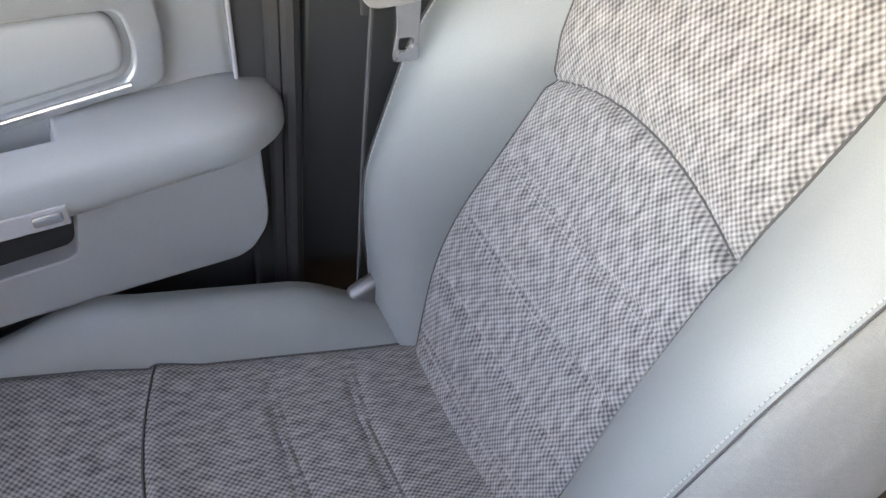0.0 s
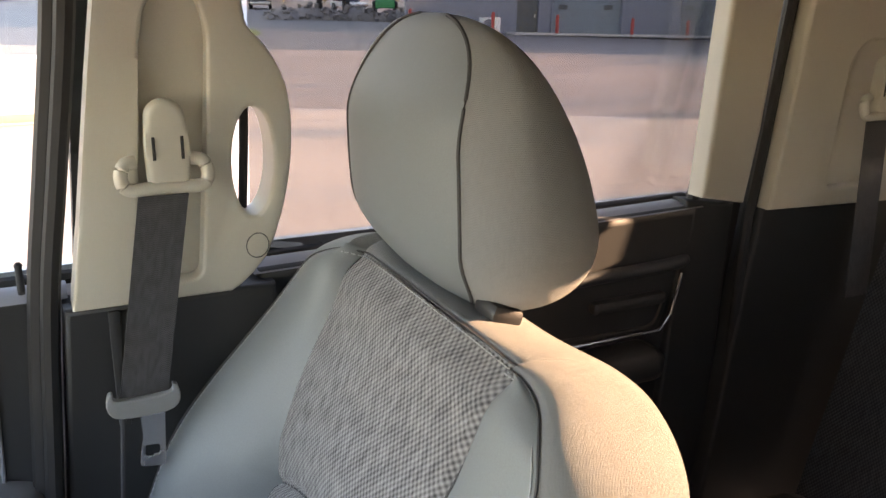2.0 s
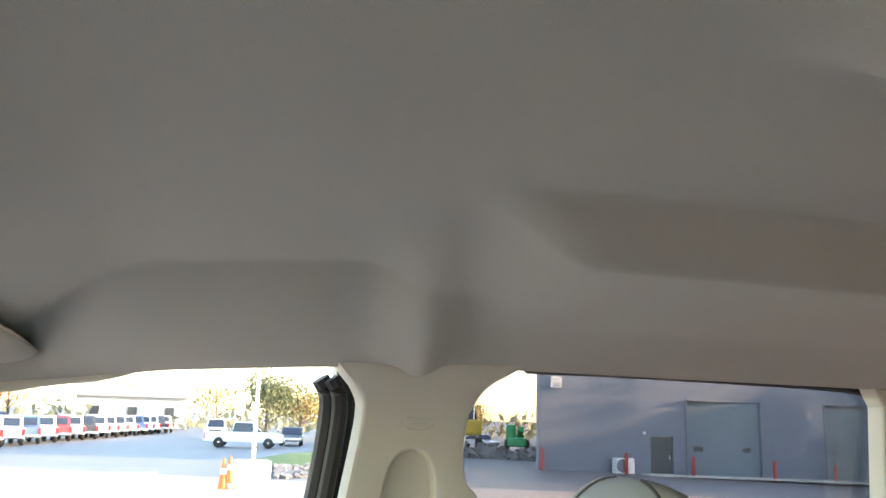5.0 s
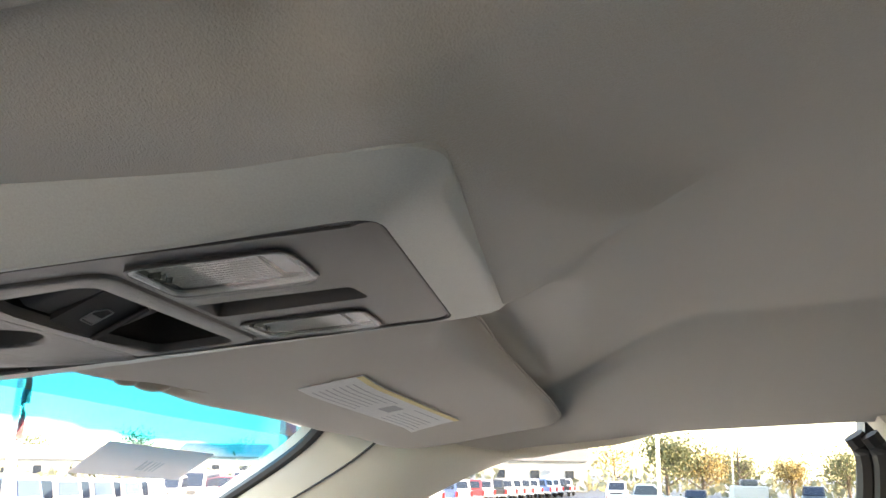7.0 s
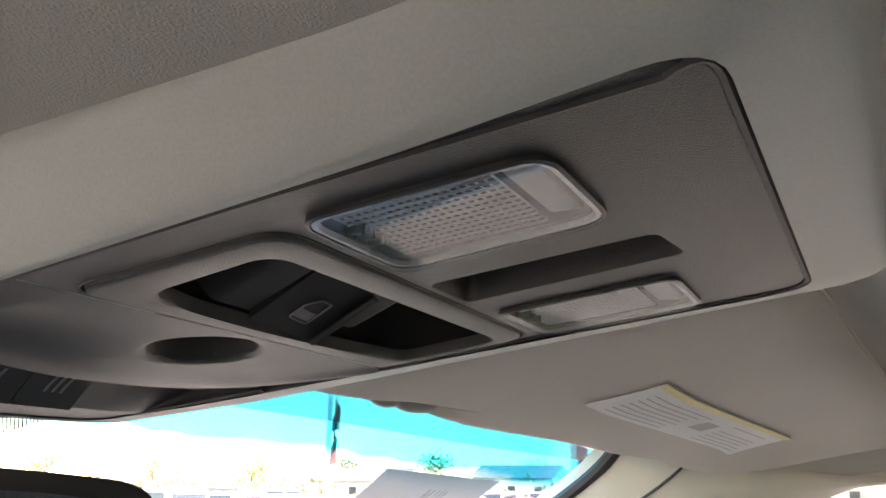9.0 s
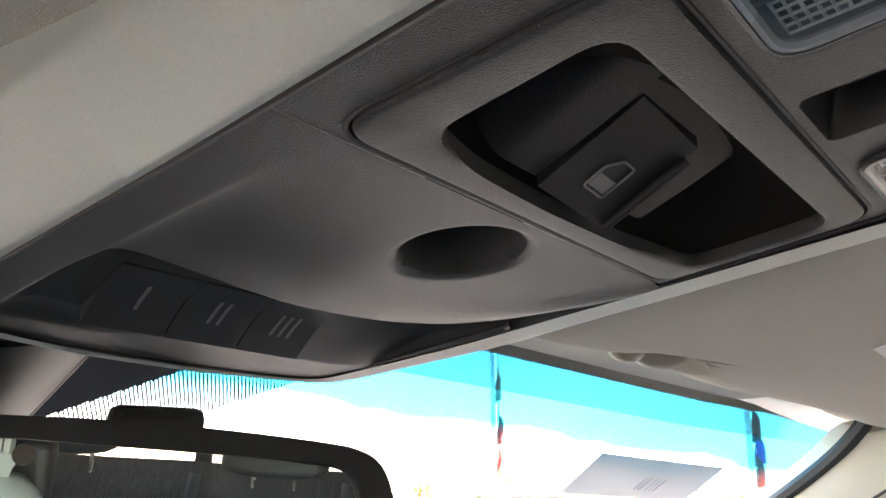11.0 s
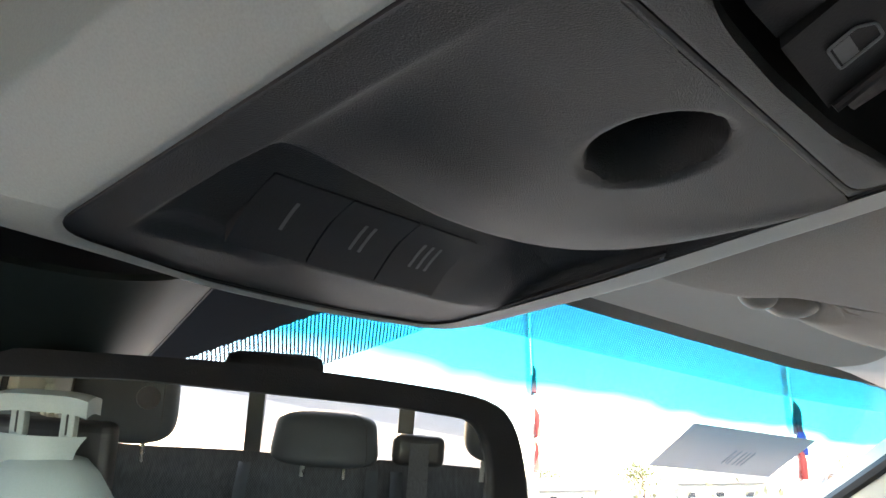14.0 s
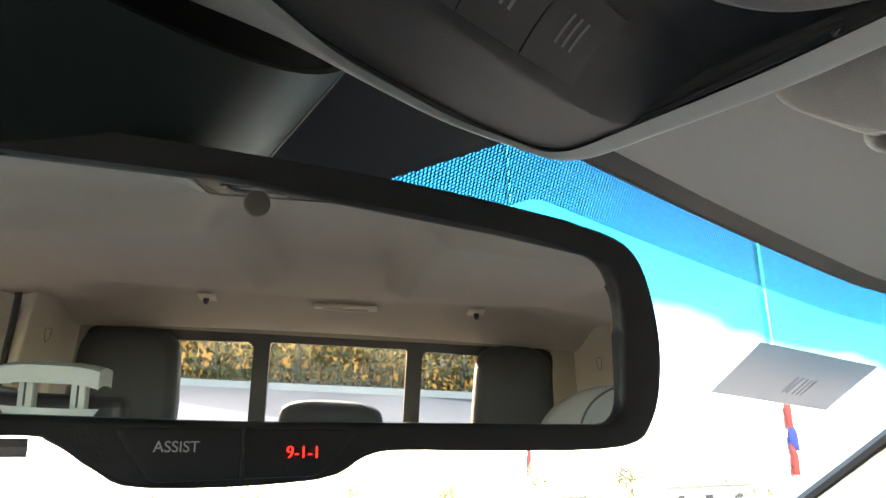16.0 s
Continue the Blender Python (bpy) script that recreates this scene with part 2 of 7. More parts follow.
mb.inputs["Roughness"].default_value = 0.0

RED_LED, rn, rl, rb = nodes_of("red_display")
rb.inputs["Base Color"].default_value = (0.5, 0.01, 0.01, 1)
rb.inputs["Emission Color"].default_value = (1.0, 0.03, 0.02, 1)
rb.inputs["Emission Strength"].default_value = 0.225


# ---------------------------------------------------------------- mesh helpers
def thing(name, label, category, at=(0, 0, 0), group="", kind=""):
    ob = new(name)
    ob.empty_display_size = 0.05
    ob.location = at
    return tagged(ob, label, category, group, kind)


def part(name, bm, material, parent=None, label="", smooth=True):
    """Links a bmesh as one mesh object under a thing or a part; the mesh is given in world places."""
    me = bpy.data.meshes.new(name)
    bmesh.ops.recalc_face_normals(bm, faces=bm.faces)
    bm.edges.index_update()
    flat_rims = []
    if smooth:
        area = {f: f.calc_area() for f in bm.faces}
        for e in bm.edges:
            if len(e.link_faces) == 2 and e.calc_face_angle(0) > 0.15:
                a, c = sorted(area[f] for f in e.link_faces)
                if c > 8 * a:
                    flat_rims.append(e.index)
    bm.to_mesh(me)
    bm.free()
    me.materials.append(material)
    if smooth:
        for p in me.polygons:
            p.use_smooth = True
        me.set_sharp_from_angle(angle=radians(38))
        for i in flat_rims:
            me.edges[i].use_edge_sharp = True
    ob = new(name, me)
    if parent is not None:
        top = parent
        off = Vector((0, 0, 0))
        while top is not None:
            off += top.location
            top = top.parent
        ob.parent = parent
        ob.location = -off
    if label:
        ob["label"] = label
    return ob


def solo(name, bm, material, label, category, kind="", group="", smooth=True):
    return tagged(part(name, bm, material, None, "", smooth), label, category, group, kind)


def block(size, at=(0, 0, 0), bevel=0.004, turn=None, seg=2, bm=None):
    """A bevelled box."""
    own = bm or bmesh.new()
    tmp = bmesh.new()
    bmesh.ops.create_cube(tmp, size=1)
    bmesh.ops.scale(tmp, vec=size, verts=tmp.verts)
    if bevel:
        bmesh.ops.bevel(tmp, geom=tmp.edges[:], offset=min(bevel, min(size) * 0.45), segments=seg, profile=0.5, affect="EDGES")
    m = Matrix.Translation(at) @ (turn.to_4x4() if turn is not None else Matrix())
    bmesh.ops.transform(tmp, matrix=m, verts=tmp.verts)
    me = bpy.data.meshes.new("tmp")
    tmp.to_mesh(me)
    tmp.free()
    own.from_mesh(me)
    bpy.data.meshes.remove(me)
    return own


def plate(outer, thick, place, holes=(), bevel=0.0, seg=3, back=True):
    """A flat outline (u, v) with holes, made thick along w; place(u, v, w) gives the point. w runs from 0 (seen face) to thick."""
    bm = bmesh.new()
    edges = []
    for ring in (outer, *holes):
        vs = [bm.verts.new((u, v, 0)) for u, v in ring]
        edges += [bm.edges.new((vs[i], vs[(i + 1) % len(vs)])) for i in range(len(vs))]
    bmesh.ops.triangle_fill(bm, use_beauty=True, edges=edges)
    bmesh.ops.dissolve_limit(bm, angle_limit=0.01, verts=bm.verts, edges=bm.edges)
    faces = bm.faces[:]
    ext = bmesh.ops.extrude_face_region(bm, geom=faces)
    moved = [g for g in ext["geom"] if isinstance(g, bmesh.types.BMVert)]
    for v in moved:
        v.co.z = thick
    if bevel:
        front = [e for e in bm.edges if all(abs(v.co.z) < 1e-6 for v in e.verts) and len(e.link_faces) == 2 and abs(e.calc_face_angle(0)) > 0.5]
        bmesh.ops.bevel(bm, geom=front, offset=bevel, segments=seg, profile=0.5, affect="EDGES", clamp_overlap=True)
    bmesh.ops.triangulate(bm, faces=[f for f in bm.faces if len(f.verts) > 4])
    for v in bm.verts:
        v.co = Vector(place(v.co.x, v.co.y, v.co.z))
    return bm


def rounded(pts, r, n=5):
    """A closed 2D outline with its corners rounded by about r."""
    out = []
    k = len(pts)
    for i, p in enumerate(pts):
        a, b, c = Vector(pts[i - 1]), Vector(p), Vector(pts[(i + 1) % k])
        da, dc = (a - b), (c - b)
        ra = min(r, da.length * 0.48, dc.length * 0.48)
        p0, p1 = b + da.normalized() * ra, b + dc.normalized() * ra
        for j in range(n + 1):
            t = j / n
            q = p0 * (1 - t) ** 2 + b * 2 * t * (1 - t) + p1 * t * t
            out.append((q.x, q.y))
    return out


def ellipse(cx, cy, rx, ry, n=28, power=1.0):
    pts = []
    for i in range(n):
        a = 2 * math.pi * i / n
        c, s = math.cos(a), math.sin(a)
        pts.append((cx + rx * math.copysign(abs(c) ** power, c), cy + ry * math.copysign(abs(s) ** power, s)))
    return pts


def sheet(fn, us, vs, thick=0.0, uv=None, loop=False):
    """A surface fn(u, v) over a grid; with thick, a second skin that far behind (fn takes a third value)."""
    bm = bmesh.new()
    layer = bm.loops.layers.uv.new("UVMap")
    skins = []
    for w in ((0.0, thick) if thick else (0.0,)):
        skins.append([[bm.verts.new(fn(u, v, w) if thick else fn(u, v)) for u in us] for v in vs])
    nu, nv = len(us), len(vs)
    for s, skin in enumerate(skins):
        for j in range(nv - 1):
            for i in range(nu - 1 + int(loop)):
                i2 = (i + 1) % nu
                f = bm.faces.new((skin[j][i], skin[j][i2], skin[j + 1][i2], skin[j + 1][i]))
                for lp, (a, c) in zip(f.loops, ((i, j), (i2, j), (i2, j + 1), (i, j + 1))):
                    lp[layer].uv = uv(us[a], vs[c]) if uv else (us[a], vs[c])
    if thick:
        a, b = skins
        rim = [(0, i) for i in range(nu)] + [(j, nu - 1) for j in range(1, nv)] + [(nv - 1, i) for i in range(nu - 2, -1, -1)] + [(j, 0) for j in range(nv - 2, 0, -1)]
        for k in range(len(rim)):
            (j0, i0), (j1, i1) = rim[k], rim[(k + 1) % len(rim)]
            bm.faces.new((a[j0][i0], a[j1][i1], b[j1][i1], b[j0][i0]))
    return bm


def tube(points, radius, sides=8, closed=False, flat=1.0, bm=None):
    """A round bar along points; flat squeezes it."""
    bm = bm or bmesh.new()
    pts = [Vector(p) for p in points]
    rings = []
    n = len(pts)
    for i, p in enumerate(pts):
        a = pts[(i - 1) % n] if (closed or i) else p
        b = pts[(i + 1) % n] if (closed or i < n - 1) else p
        d = (b - a).normalized()
        up = Vector((0, 0, 1)) if abs(d.z) < 0.9 else Vector((1, 0, 0))
        s = d.cross(up).normalized()
        t = s.cross(d).normalized()
        r = radius(i / max(1, n - 1)) if callable(radius) else radius
        rings.append([bm.verts.new(p + s * math.cos(2 * math.pi * k / sides) * r + t * math.sin(2 * math.pi * k / sides) * r * flat) for k in range(sides)])
    for i in range(n if closed else n - 1):
        for k in range(sides):
            bm.faces.new((rings[i][k], rings[i][(k + 1) % sides], rings[(i + 1) % n][(k + 1) % sides], rings[(i + 1) % n][k]))
    if not closed:
        bm.faces.new(rings[0][::-1])
        bm.faces.new(rings[-1])
    return bm


def lathe(profile, at, axis="z", sides=20):
    """A turned body from (radius, height) pairs."""
    bm = bmesh.new()
    rings = []
    for r, h in profile:
        ring = []
        for k in range(sides):
            a = 2 * math.pi * k / sides
            c, s = r * math.cos(a), r * math.sin(a)
            p = {"z": (c, s, h), "x": (h, c, s), "y": (c, h, s)}[axis]
            ring.append(bm.verts.new(Vector(at) + Vector(p)))
        rings.append(ring)
    for a, b in zip(rings, rings[1:]):
        for k in range(sides):
            bm.faces.new((a[k], a[(k + 1) % sides], b[(k + 1) % sides], b[k]))
    bm.faces.new(rings[0][::-1])
    bm.faces.new(rings[-1])
    return bm


def spline(pts, n=8, closed=False):
    """Catmull-Rom through points."""
    P = [Vector(p) for p in pts]
    out = []
    k = len(P)
    for i in range(k if closed else k - 1):
        p1, p2 = P[i], P[(i + 1) % k]
        p0 = P[i - 1] if (closed or i) else p1
        p3 = P[(i + 2) % k] if (closed or i + 2 < k) else p2
        for j in range(n):
            t = j / n
            out.append(0.5 * ((2 * p1) + (p2 - p0) * t + (2 * p0 - 5 * p1 + 4 * p2 - p3) * t * t + (3 * p1 - p0 - 3 * p2 + p3) * t ** 3))
    if not closed:
        out.append(P[-1])
    return out


def ease(a, b, x):
    t = min(1.0, max(0.0, (x - a) / (b - a)))
    return t * t * (3 - 2 * t)


def span(a, b, n):
    return [a + (b - a) * i / (n - 1) for i in range(n)]


def lerp(tab, x):
    """Linear look-up in a short table of (x, y)."""
    if x <= tab[0][0]:
        return tab[0][1]
    for (x0, y0), (x1, y1) in zip(tab, tab[1:]):
        if x <= x1:
            return y0 + (y1 - y0) * (x - x0) / (x1 - x0)
    return tab[-1][1]


def words(text, size, place, material, parent, name="lettering", depth=0.0004, turn=None):
    """Lettering from the built-in font, as a mesh, on the plane given by turn at place."""
    cu = bpy.data.curves.new("text", "FONT")
    cu.body, cu.size, cu.extrude, cu.align_x, cu.align_y = text, size, depth, "CENTER", "CENTER"
    tmp = bpy.data.objects.new("text", cu)
    me = bpy.data.meshes.new_from_object(tmp)
    bpy.data.objects.remove(tmp)
    bm = bmesh.new()
    bm.from_mesh(me)
    bpy.data.meshes.remove(me)
    bmesh.ops.transform(bm, matrix=Matrix.Translation(place) @ turn.to_4x4(), verts=bm.verts)
    return part(name, bm, material, parent, "", False)


def basis(u, v):
    """A turn whose x runs along u and y along v."""
    u = Vector(u).normalized()
    w = u.cross(Vector(v)).normalized()
    return Matrix((u, w.cross(u), w)).transposed()


# ---------------------------------------------------------------- cabin shell
def soft(x, w):
    """A ramp that starts at 0 with a soft corner of width w."""
    return 0.5 * (x + math.sqrt(x * x + w * w))


def liner_z(x, y):
    """Height of the headliner's lower face."""
    ax = abs(x)
    zc = 1.909 - 0.017 * ease(0.10, 0.36, y)
    edge = lerp([(-1.2, 1.830), (-0.6, 1.836), (-0.05, 1.839), (0.15, 1.831), (0.30, 1.821), (0.45, 1.802), (0.62, 1.775)], y)
    # the front comes down to the visors
    zc -= 0.034 * ease(0.31, 0.47, y)
    # over the front doors: it turns down with a crisp edge, farther out towards the visors
    x0 = 0.356 + 0.235 * ease(0.315, 0.455, y)
    q = min(1.0, soft(ax - x0, 0.006) / (0.648 - x0))
    zf = zc + (edge - zc) * q ** 0.82
    # over the rear doors: a step beside the middle, a flat shelf, then a roll to the door tops
    shelf = 1 - ease(-0.55, -0.85, y)
    zr = zc - (0.036 * ease(0.090, 0.145, ax) + 0.006 * ease(0.16, 0.40, ax)) * shelf
    q = max(0.0, soft(ax - 0.425, 0.012) / 0.222)
    zr += (edge - zc + 0.042 * shelf) * min(1.0, q)
    rear = 1 - ease(-0.03, 0.06, y + 0.20 * (ax - 0.50))
    z = zf * (1 - rear) + zr * rear
    # ridge over the middle pillars
    z -= 0.032 * math.exp(-((y - 0.045 - 0.22 * (0.55 - ax)) / 0.036) ** 2) * ease(0.14, 0.44, ax) * (1 - 0.85 * ease(0.55, 0.64, ax))
    # arched crease behind the console, falling to its rear edge
    cx = abs(x - 0.020)
    yc = lerp([(0.0, 0.368), (0.02, 0.386), (0.045, 0.403), (0.068, 0.413), (0.11, 0.431), (0.18, 0.456)], cx)
    z -= 0.30 * min(0.022, soft(y - yc, 0.0015)) * (1 - ease(0.11, 0.17, cx))
    # hollow that takes the folded visor
    seat = 1.846 - 0.06 * (ax - 0.267) - 0.134 * (y - 0.595)
    seat += 0.009 * math.exp(-((y - 0.470 + 0.11 * (ax - 0.17)) / 0.011) ** 2)
    z += max(0.0, seat - z) * ease(0.405, 0.445, y) * (1 - ease(0.72, 0.78, y)) * ease(0.11, 0.15, ax) * (1 - ease(0.59, 0.645, ax))
    # rear arch: the cloth turns down towards the rear window
    yr = -0.285 - 0.34 * ax
    z -= 0.06 * soft(yr - y, 0.003) * (1 - ease(0.50, 0.64, ax))
    k = ease(-0.90, -1.12, y)
    z = z * (1 - k) + (1.800 - 0.04 * ax ** 2.4) * k
    # meet the glass at the header
    k = ease(yh(x) - 0.16, yh(x), y)
    return z * (1 - k) + (1.856 - 0.05 * x * x) * k


def yh(x):
    """The header's bow in plan."""
    return 0.815 - 0.16 * x * x - 0.35 * max(0.0, abs(x) - 0.5) ** 1.5


def liner(u, v, w):
    y = -1.12 + (yh(u) - 0.004 + 1.12) * v
    return (u, y, liner_z(u, y) + w)


bm = sheet(liner, span(-0.645, 0.645, 261), span(0, 1, 441), 0.010)
solo("ceiling", bm, LINER, "grey-beige woven cloth headliner with moulded ridges", "headliner", "structure")

bm = sheet(lambda u, v, w: (u, -1.2 + (yh(u) + 1.2) * v, 1.955 - 0.06 * (abs(u) / 0.78) ** 4 - 0.085 * ease(0.75, 1.0, v) ** 1.5 + w), span(-0.76, 0.76, 25), span(0, 1, 33), -0.015)
solo("roof", bm, WHITE, "white painted steel pickup cab roof", "roof", "structure")

bm = block((1.62, 2.5, 0.04), (0, -0.05, 0.60), 0.01)
solo("floor", bm, CARPET, "dark grey carpeted cab floor", "floor", "structure")


def side_x(z):
    """How far the inner side leans in with height."""
    return 0.670 - 0.115 * max(0.0, z - 1.42)


def cab_side(s):
    """The fixed shell of one side: sill, roof rail."""
    bm = plate([(-1.25, 0.58), (1.2, 0.58), (1.2, 0.80), (-1.25, 0.80)], 0.06, lambda u, v, w: (s * (0.76 + w), u, v))
    solo("wall_" + ("right" if s > 0 else "left"), bm, DARK, "dark plastic lower side of the cab", "sill", "structure")
    for y0, y1 in ((-0.13, 0.13), (-1.22, -0.76)):
        bm = plate([(y0, 0.7), (y1 + 0.04, 0.7), (y1, 1.44), (0.10, 1.88), (-0.02, 1.88), (-0.02, 1.46), (y0, 1.44)] if y0 > -1 else [(y0, 0.7), (y1, 0.7), (y1, 1.44), (y1 - 0.03, 1.88), (y0, 1.88)], 0.03, lambda u, v, w: (s * (0.752 - 0.10 * max(0, v - 1.42) + w), u, v))
        solo("pillar_panel", bm, BLACK, "black steel pillar behind the trim", "pillar panel", "structure")
    # rail over the door openings, outside of the headliner's edge
    bm = sheet(lambda u, v, w: (s * (0.640 + 0.10 * u + w * 0.6), v, 1.843 + 0.09 * u + w), span(0, 1, 6), span(-1.2, 0.62, 30), 0.02)
    solo("trim", bm, BLACK, "black rubber door-opening seal along the roof rail", "seal", "structure")


def a_pillar(s):
    t = thing("a_pillar", "pale grey plastic windshield pillar trim", "pillar", (s * 0.7, 0.8, 1.7))
    edge = [(0.575, 0.600, 1.880), (0.578, 0.610, 1.876), (0.582, 0.625, 1.870), (0.588, 0.645, 1.856), (0.600, 0.668, 1.822), (0.640, 0.715, 1.790), (0.70, 0.82, 1.733), (0.76, 0.98, 1.64), (0.84, 1.25, 1.47)]
    outer = [(0.654, 0.300, 1.836), (0.660, 0.360, 1.814), (0.664, 0.430, 1.803), (0.667, 0.481, 1.790), (0.670, 0.536, 1.767), (0.674, 0.590, 1.738), (0.70, 0.70, 1.675), (0.75, 0.85, 1.57), (0.80, 1.05, 1.39)]
    e = spline(edge, 5)
    o = spline(outer, 5)

    def fn(u, v, w):
        i = int(v)
        a, b = e[i], o[i]
        p = a.lerp(b, 1 - (1 - u) * (0.12 + 0.88 * ease(12, 22, i)))
        n = Vector((-0.55, -0.75, -0.35)).normalized()
        p += n * 0.022 * math.sin(math.pi * u) - n * w
        return (s * p.x, p.y, p.z)

    bm = sheet(fn, span(0, 1, 9), list(range(len(e))), 0.03)
    part("trim_panel", bm, CREAM, t)
    line = [e[i].lerp(o[i], 0.30 - 0.1 * i / len(e)) + Vector((-0.55, -0.75, -0.35)).normalized() * 0.0185 for i in range(0, len(e) - 6)]
    part("seam", tube([(s * p.x, p.y, p.z) for p in line], 0.0012, 6), SEAM, t)
    band = [p + Vector((0.004, 0.006, 0.0)) for p in e[16:]]
    part("black_edge", tube([(s * p.x, p.y, p.z) for p in band], 0.0065, 8), BLACK, t, "black rubber edge of the windshield")
    return t


def b_pillar(s):
    t = thing("b_pillar", "cream plastic middle pillar trim with a moulded grab loop above dark plastic", "pillar", (s * 0.68, 0, 1.4))

    def place(u, v, w):
        return (s * (side_x(v) + w), u, v)

    front = [(0.130, 1.850), (0.108, 1.826), (0.092, 1.806), (0.087, 1.775), (0.104, 1.66), (0.124, 1.52), (0.138, 1.430)]
    rear = [(-0.020, 1.430), (-0.058, 1.466), (-0.080, 1.535), (-0.086, 1.598), (-0.080, 1.650), (-0.060, 1.688), (-0.042, 1.708), (-0.037, 1.745), (-0.042, 1.785), (-0.062, 1.815), (-0.092, 1.834), (-0.120, 1.850)]
    outline = [(p.x, p.y) for p in spline([(a, b, 0) for a, b in front], 3)] + [(p.x, p.y) for p in spline([(a, b, 0) for a, b in rear], 3)]
    hole = ellipse(-0.0455, 1.571, 0.0215, 0.058, 26)
    channel = [(0.070, 1.450), (0.010, 1.450), (0.000, 1.60), (-0.004, 1.70), (0.003, 1.730), (0.020, 1.744), (0.038, 1.740), (0.050, 1.725), (0.058, 1.69), (0.066, 1.58)]
    channel = rounded(channel, 0.012, 3)
    part("upper_trim", plate(outline, 0.045, place, (hole, channel), 0.007), CREAM, t)
    inner = plate(channel, 0.02, lambda u, v, w: place(u, v, 0.014 + 0.010 * ease(1.74, 1.60, v) + w))
    part("belt_channel", inner, CREAM, t)
    emblem = [(-0.030 + 0.036 * math.cos(a), 1.775 + 0.026 * math.sin(a), 0) for a in span(math.pi, 2 * math.pi, 14)]
    part("airbag_mark", tube([place(0.020 + (a + 0.030) * 0.62, b * 0.62 + 0.680, -0.0001) for a, b, _ in emblem], 0.0005, 5), CREAM, t, "moulded half-round outline")
    for k in range(2):
        part("mark_bar", block((0.0012, 0.030 - 0.010 * k, 0.004), place(0.020, 1.777 - 0.0065 * k, 0.0), 0.0004), CREAM, t)
    part("screw_cover", tube([place(-0.048 + 0.012 * math.cos(a), 1.480 + 0.014 * math.sin(a), -0.0002) for a in span(0, 2 * math.pi, 18)[:-1]], 0.0006, 5, True), SEAM, t)
    low = [(0.146, 1.430), (0.165, 1.20), (0.184, 0.95), (0.19, 0.70), (-0.10, 0.70), (-0.09, 1.0), (-0.07, 1.430)]
    slot = rounded([(0.022, 1.424 - 0.012), (0.070, 1.424 - 0.012), (0.075, 1.30), (0.020, 1.30)], 0.006)
    part("lower_trim", plate(low, 0.05, lambda u, v, w: (s * (0.676 + 0.05 * ease(1.42, 0.9, v) + w), u, v), (), 0.006), DARK, t, "dark grey lower pillar trim")
    part("trim_step", block((0.006, 0.012, 0.13), (s * 0.674, 0.100, 1.36), 0.002), DARK, t)
    # seals at the door gaps
    gap = [(0.122, 1.82), (0.110, 1.79), (0.118, 1.70), (0.139, 1.56), (0.158, 1.43), (0.178, 1.2), (0.20, 0.95), (0.21, 0.7)]
    part("door_seal", tube([(s * (side_x(b) + 0.018), a, b) for a, b in ((q.x, q.y) for q in spline([(g[0], g[1], 0) for g in gap], 4))], 0.0095, 8), BLACK, t, "black rubber seal")
    part("door_seal", tube([(s * (side_x(b) + 0.034), a + 0.010, b) for a, b in ((q.x, q.y) for q in spline([(g[0], g[1], 0) for g in gap], 4))], 0.011, 8), BLACK, t, "black rubber seal")
    gap2 = [(-0.110, 1.848), (-0.062, 1.815), (-0.040, 1.76), (-0.046, 1.69), (-0.045, 1.58), (-0.040, 1.47)]
    part("door_seal", tube([(s * (side_x(b) + 0.040), a, b) for a, b in ((q.x, q.y) for q in spline([(g[0], g[1], 0) for g in gap2], 4))], 0.005, 8), BLACK, t, "black rubber seal")
    return t


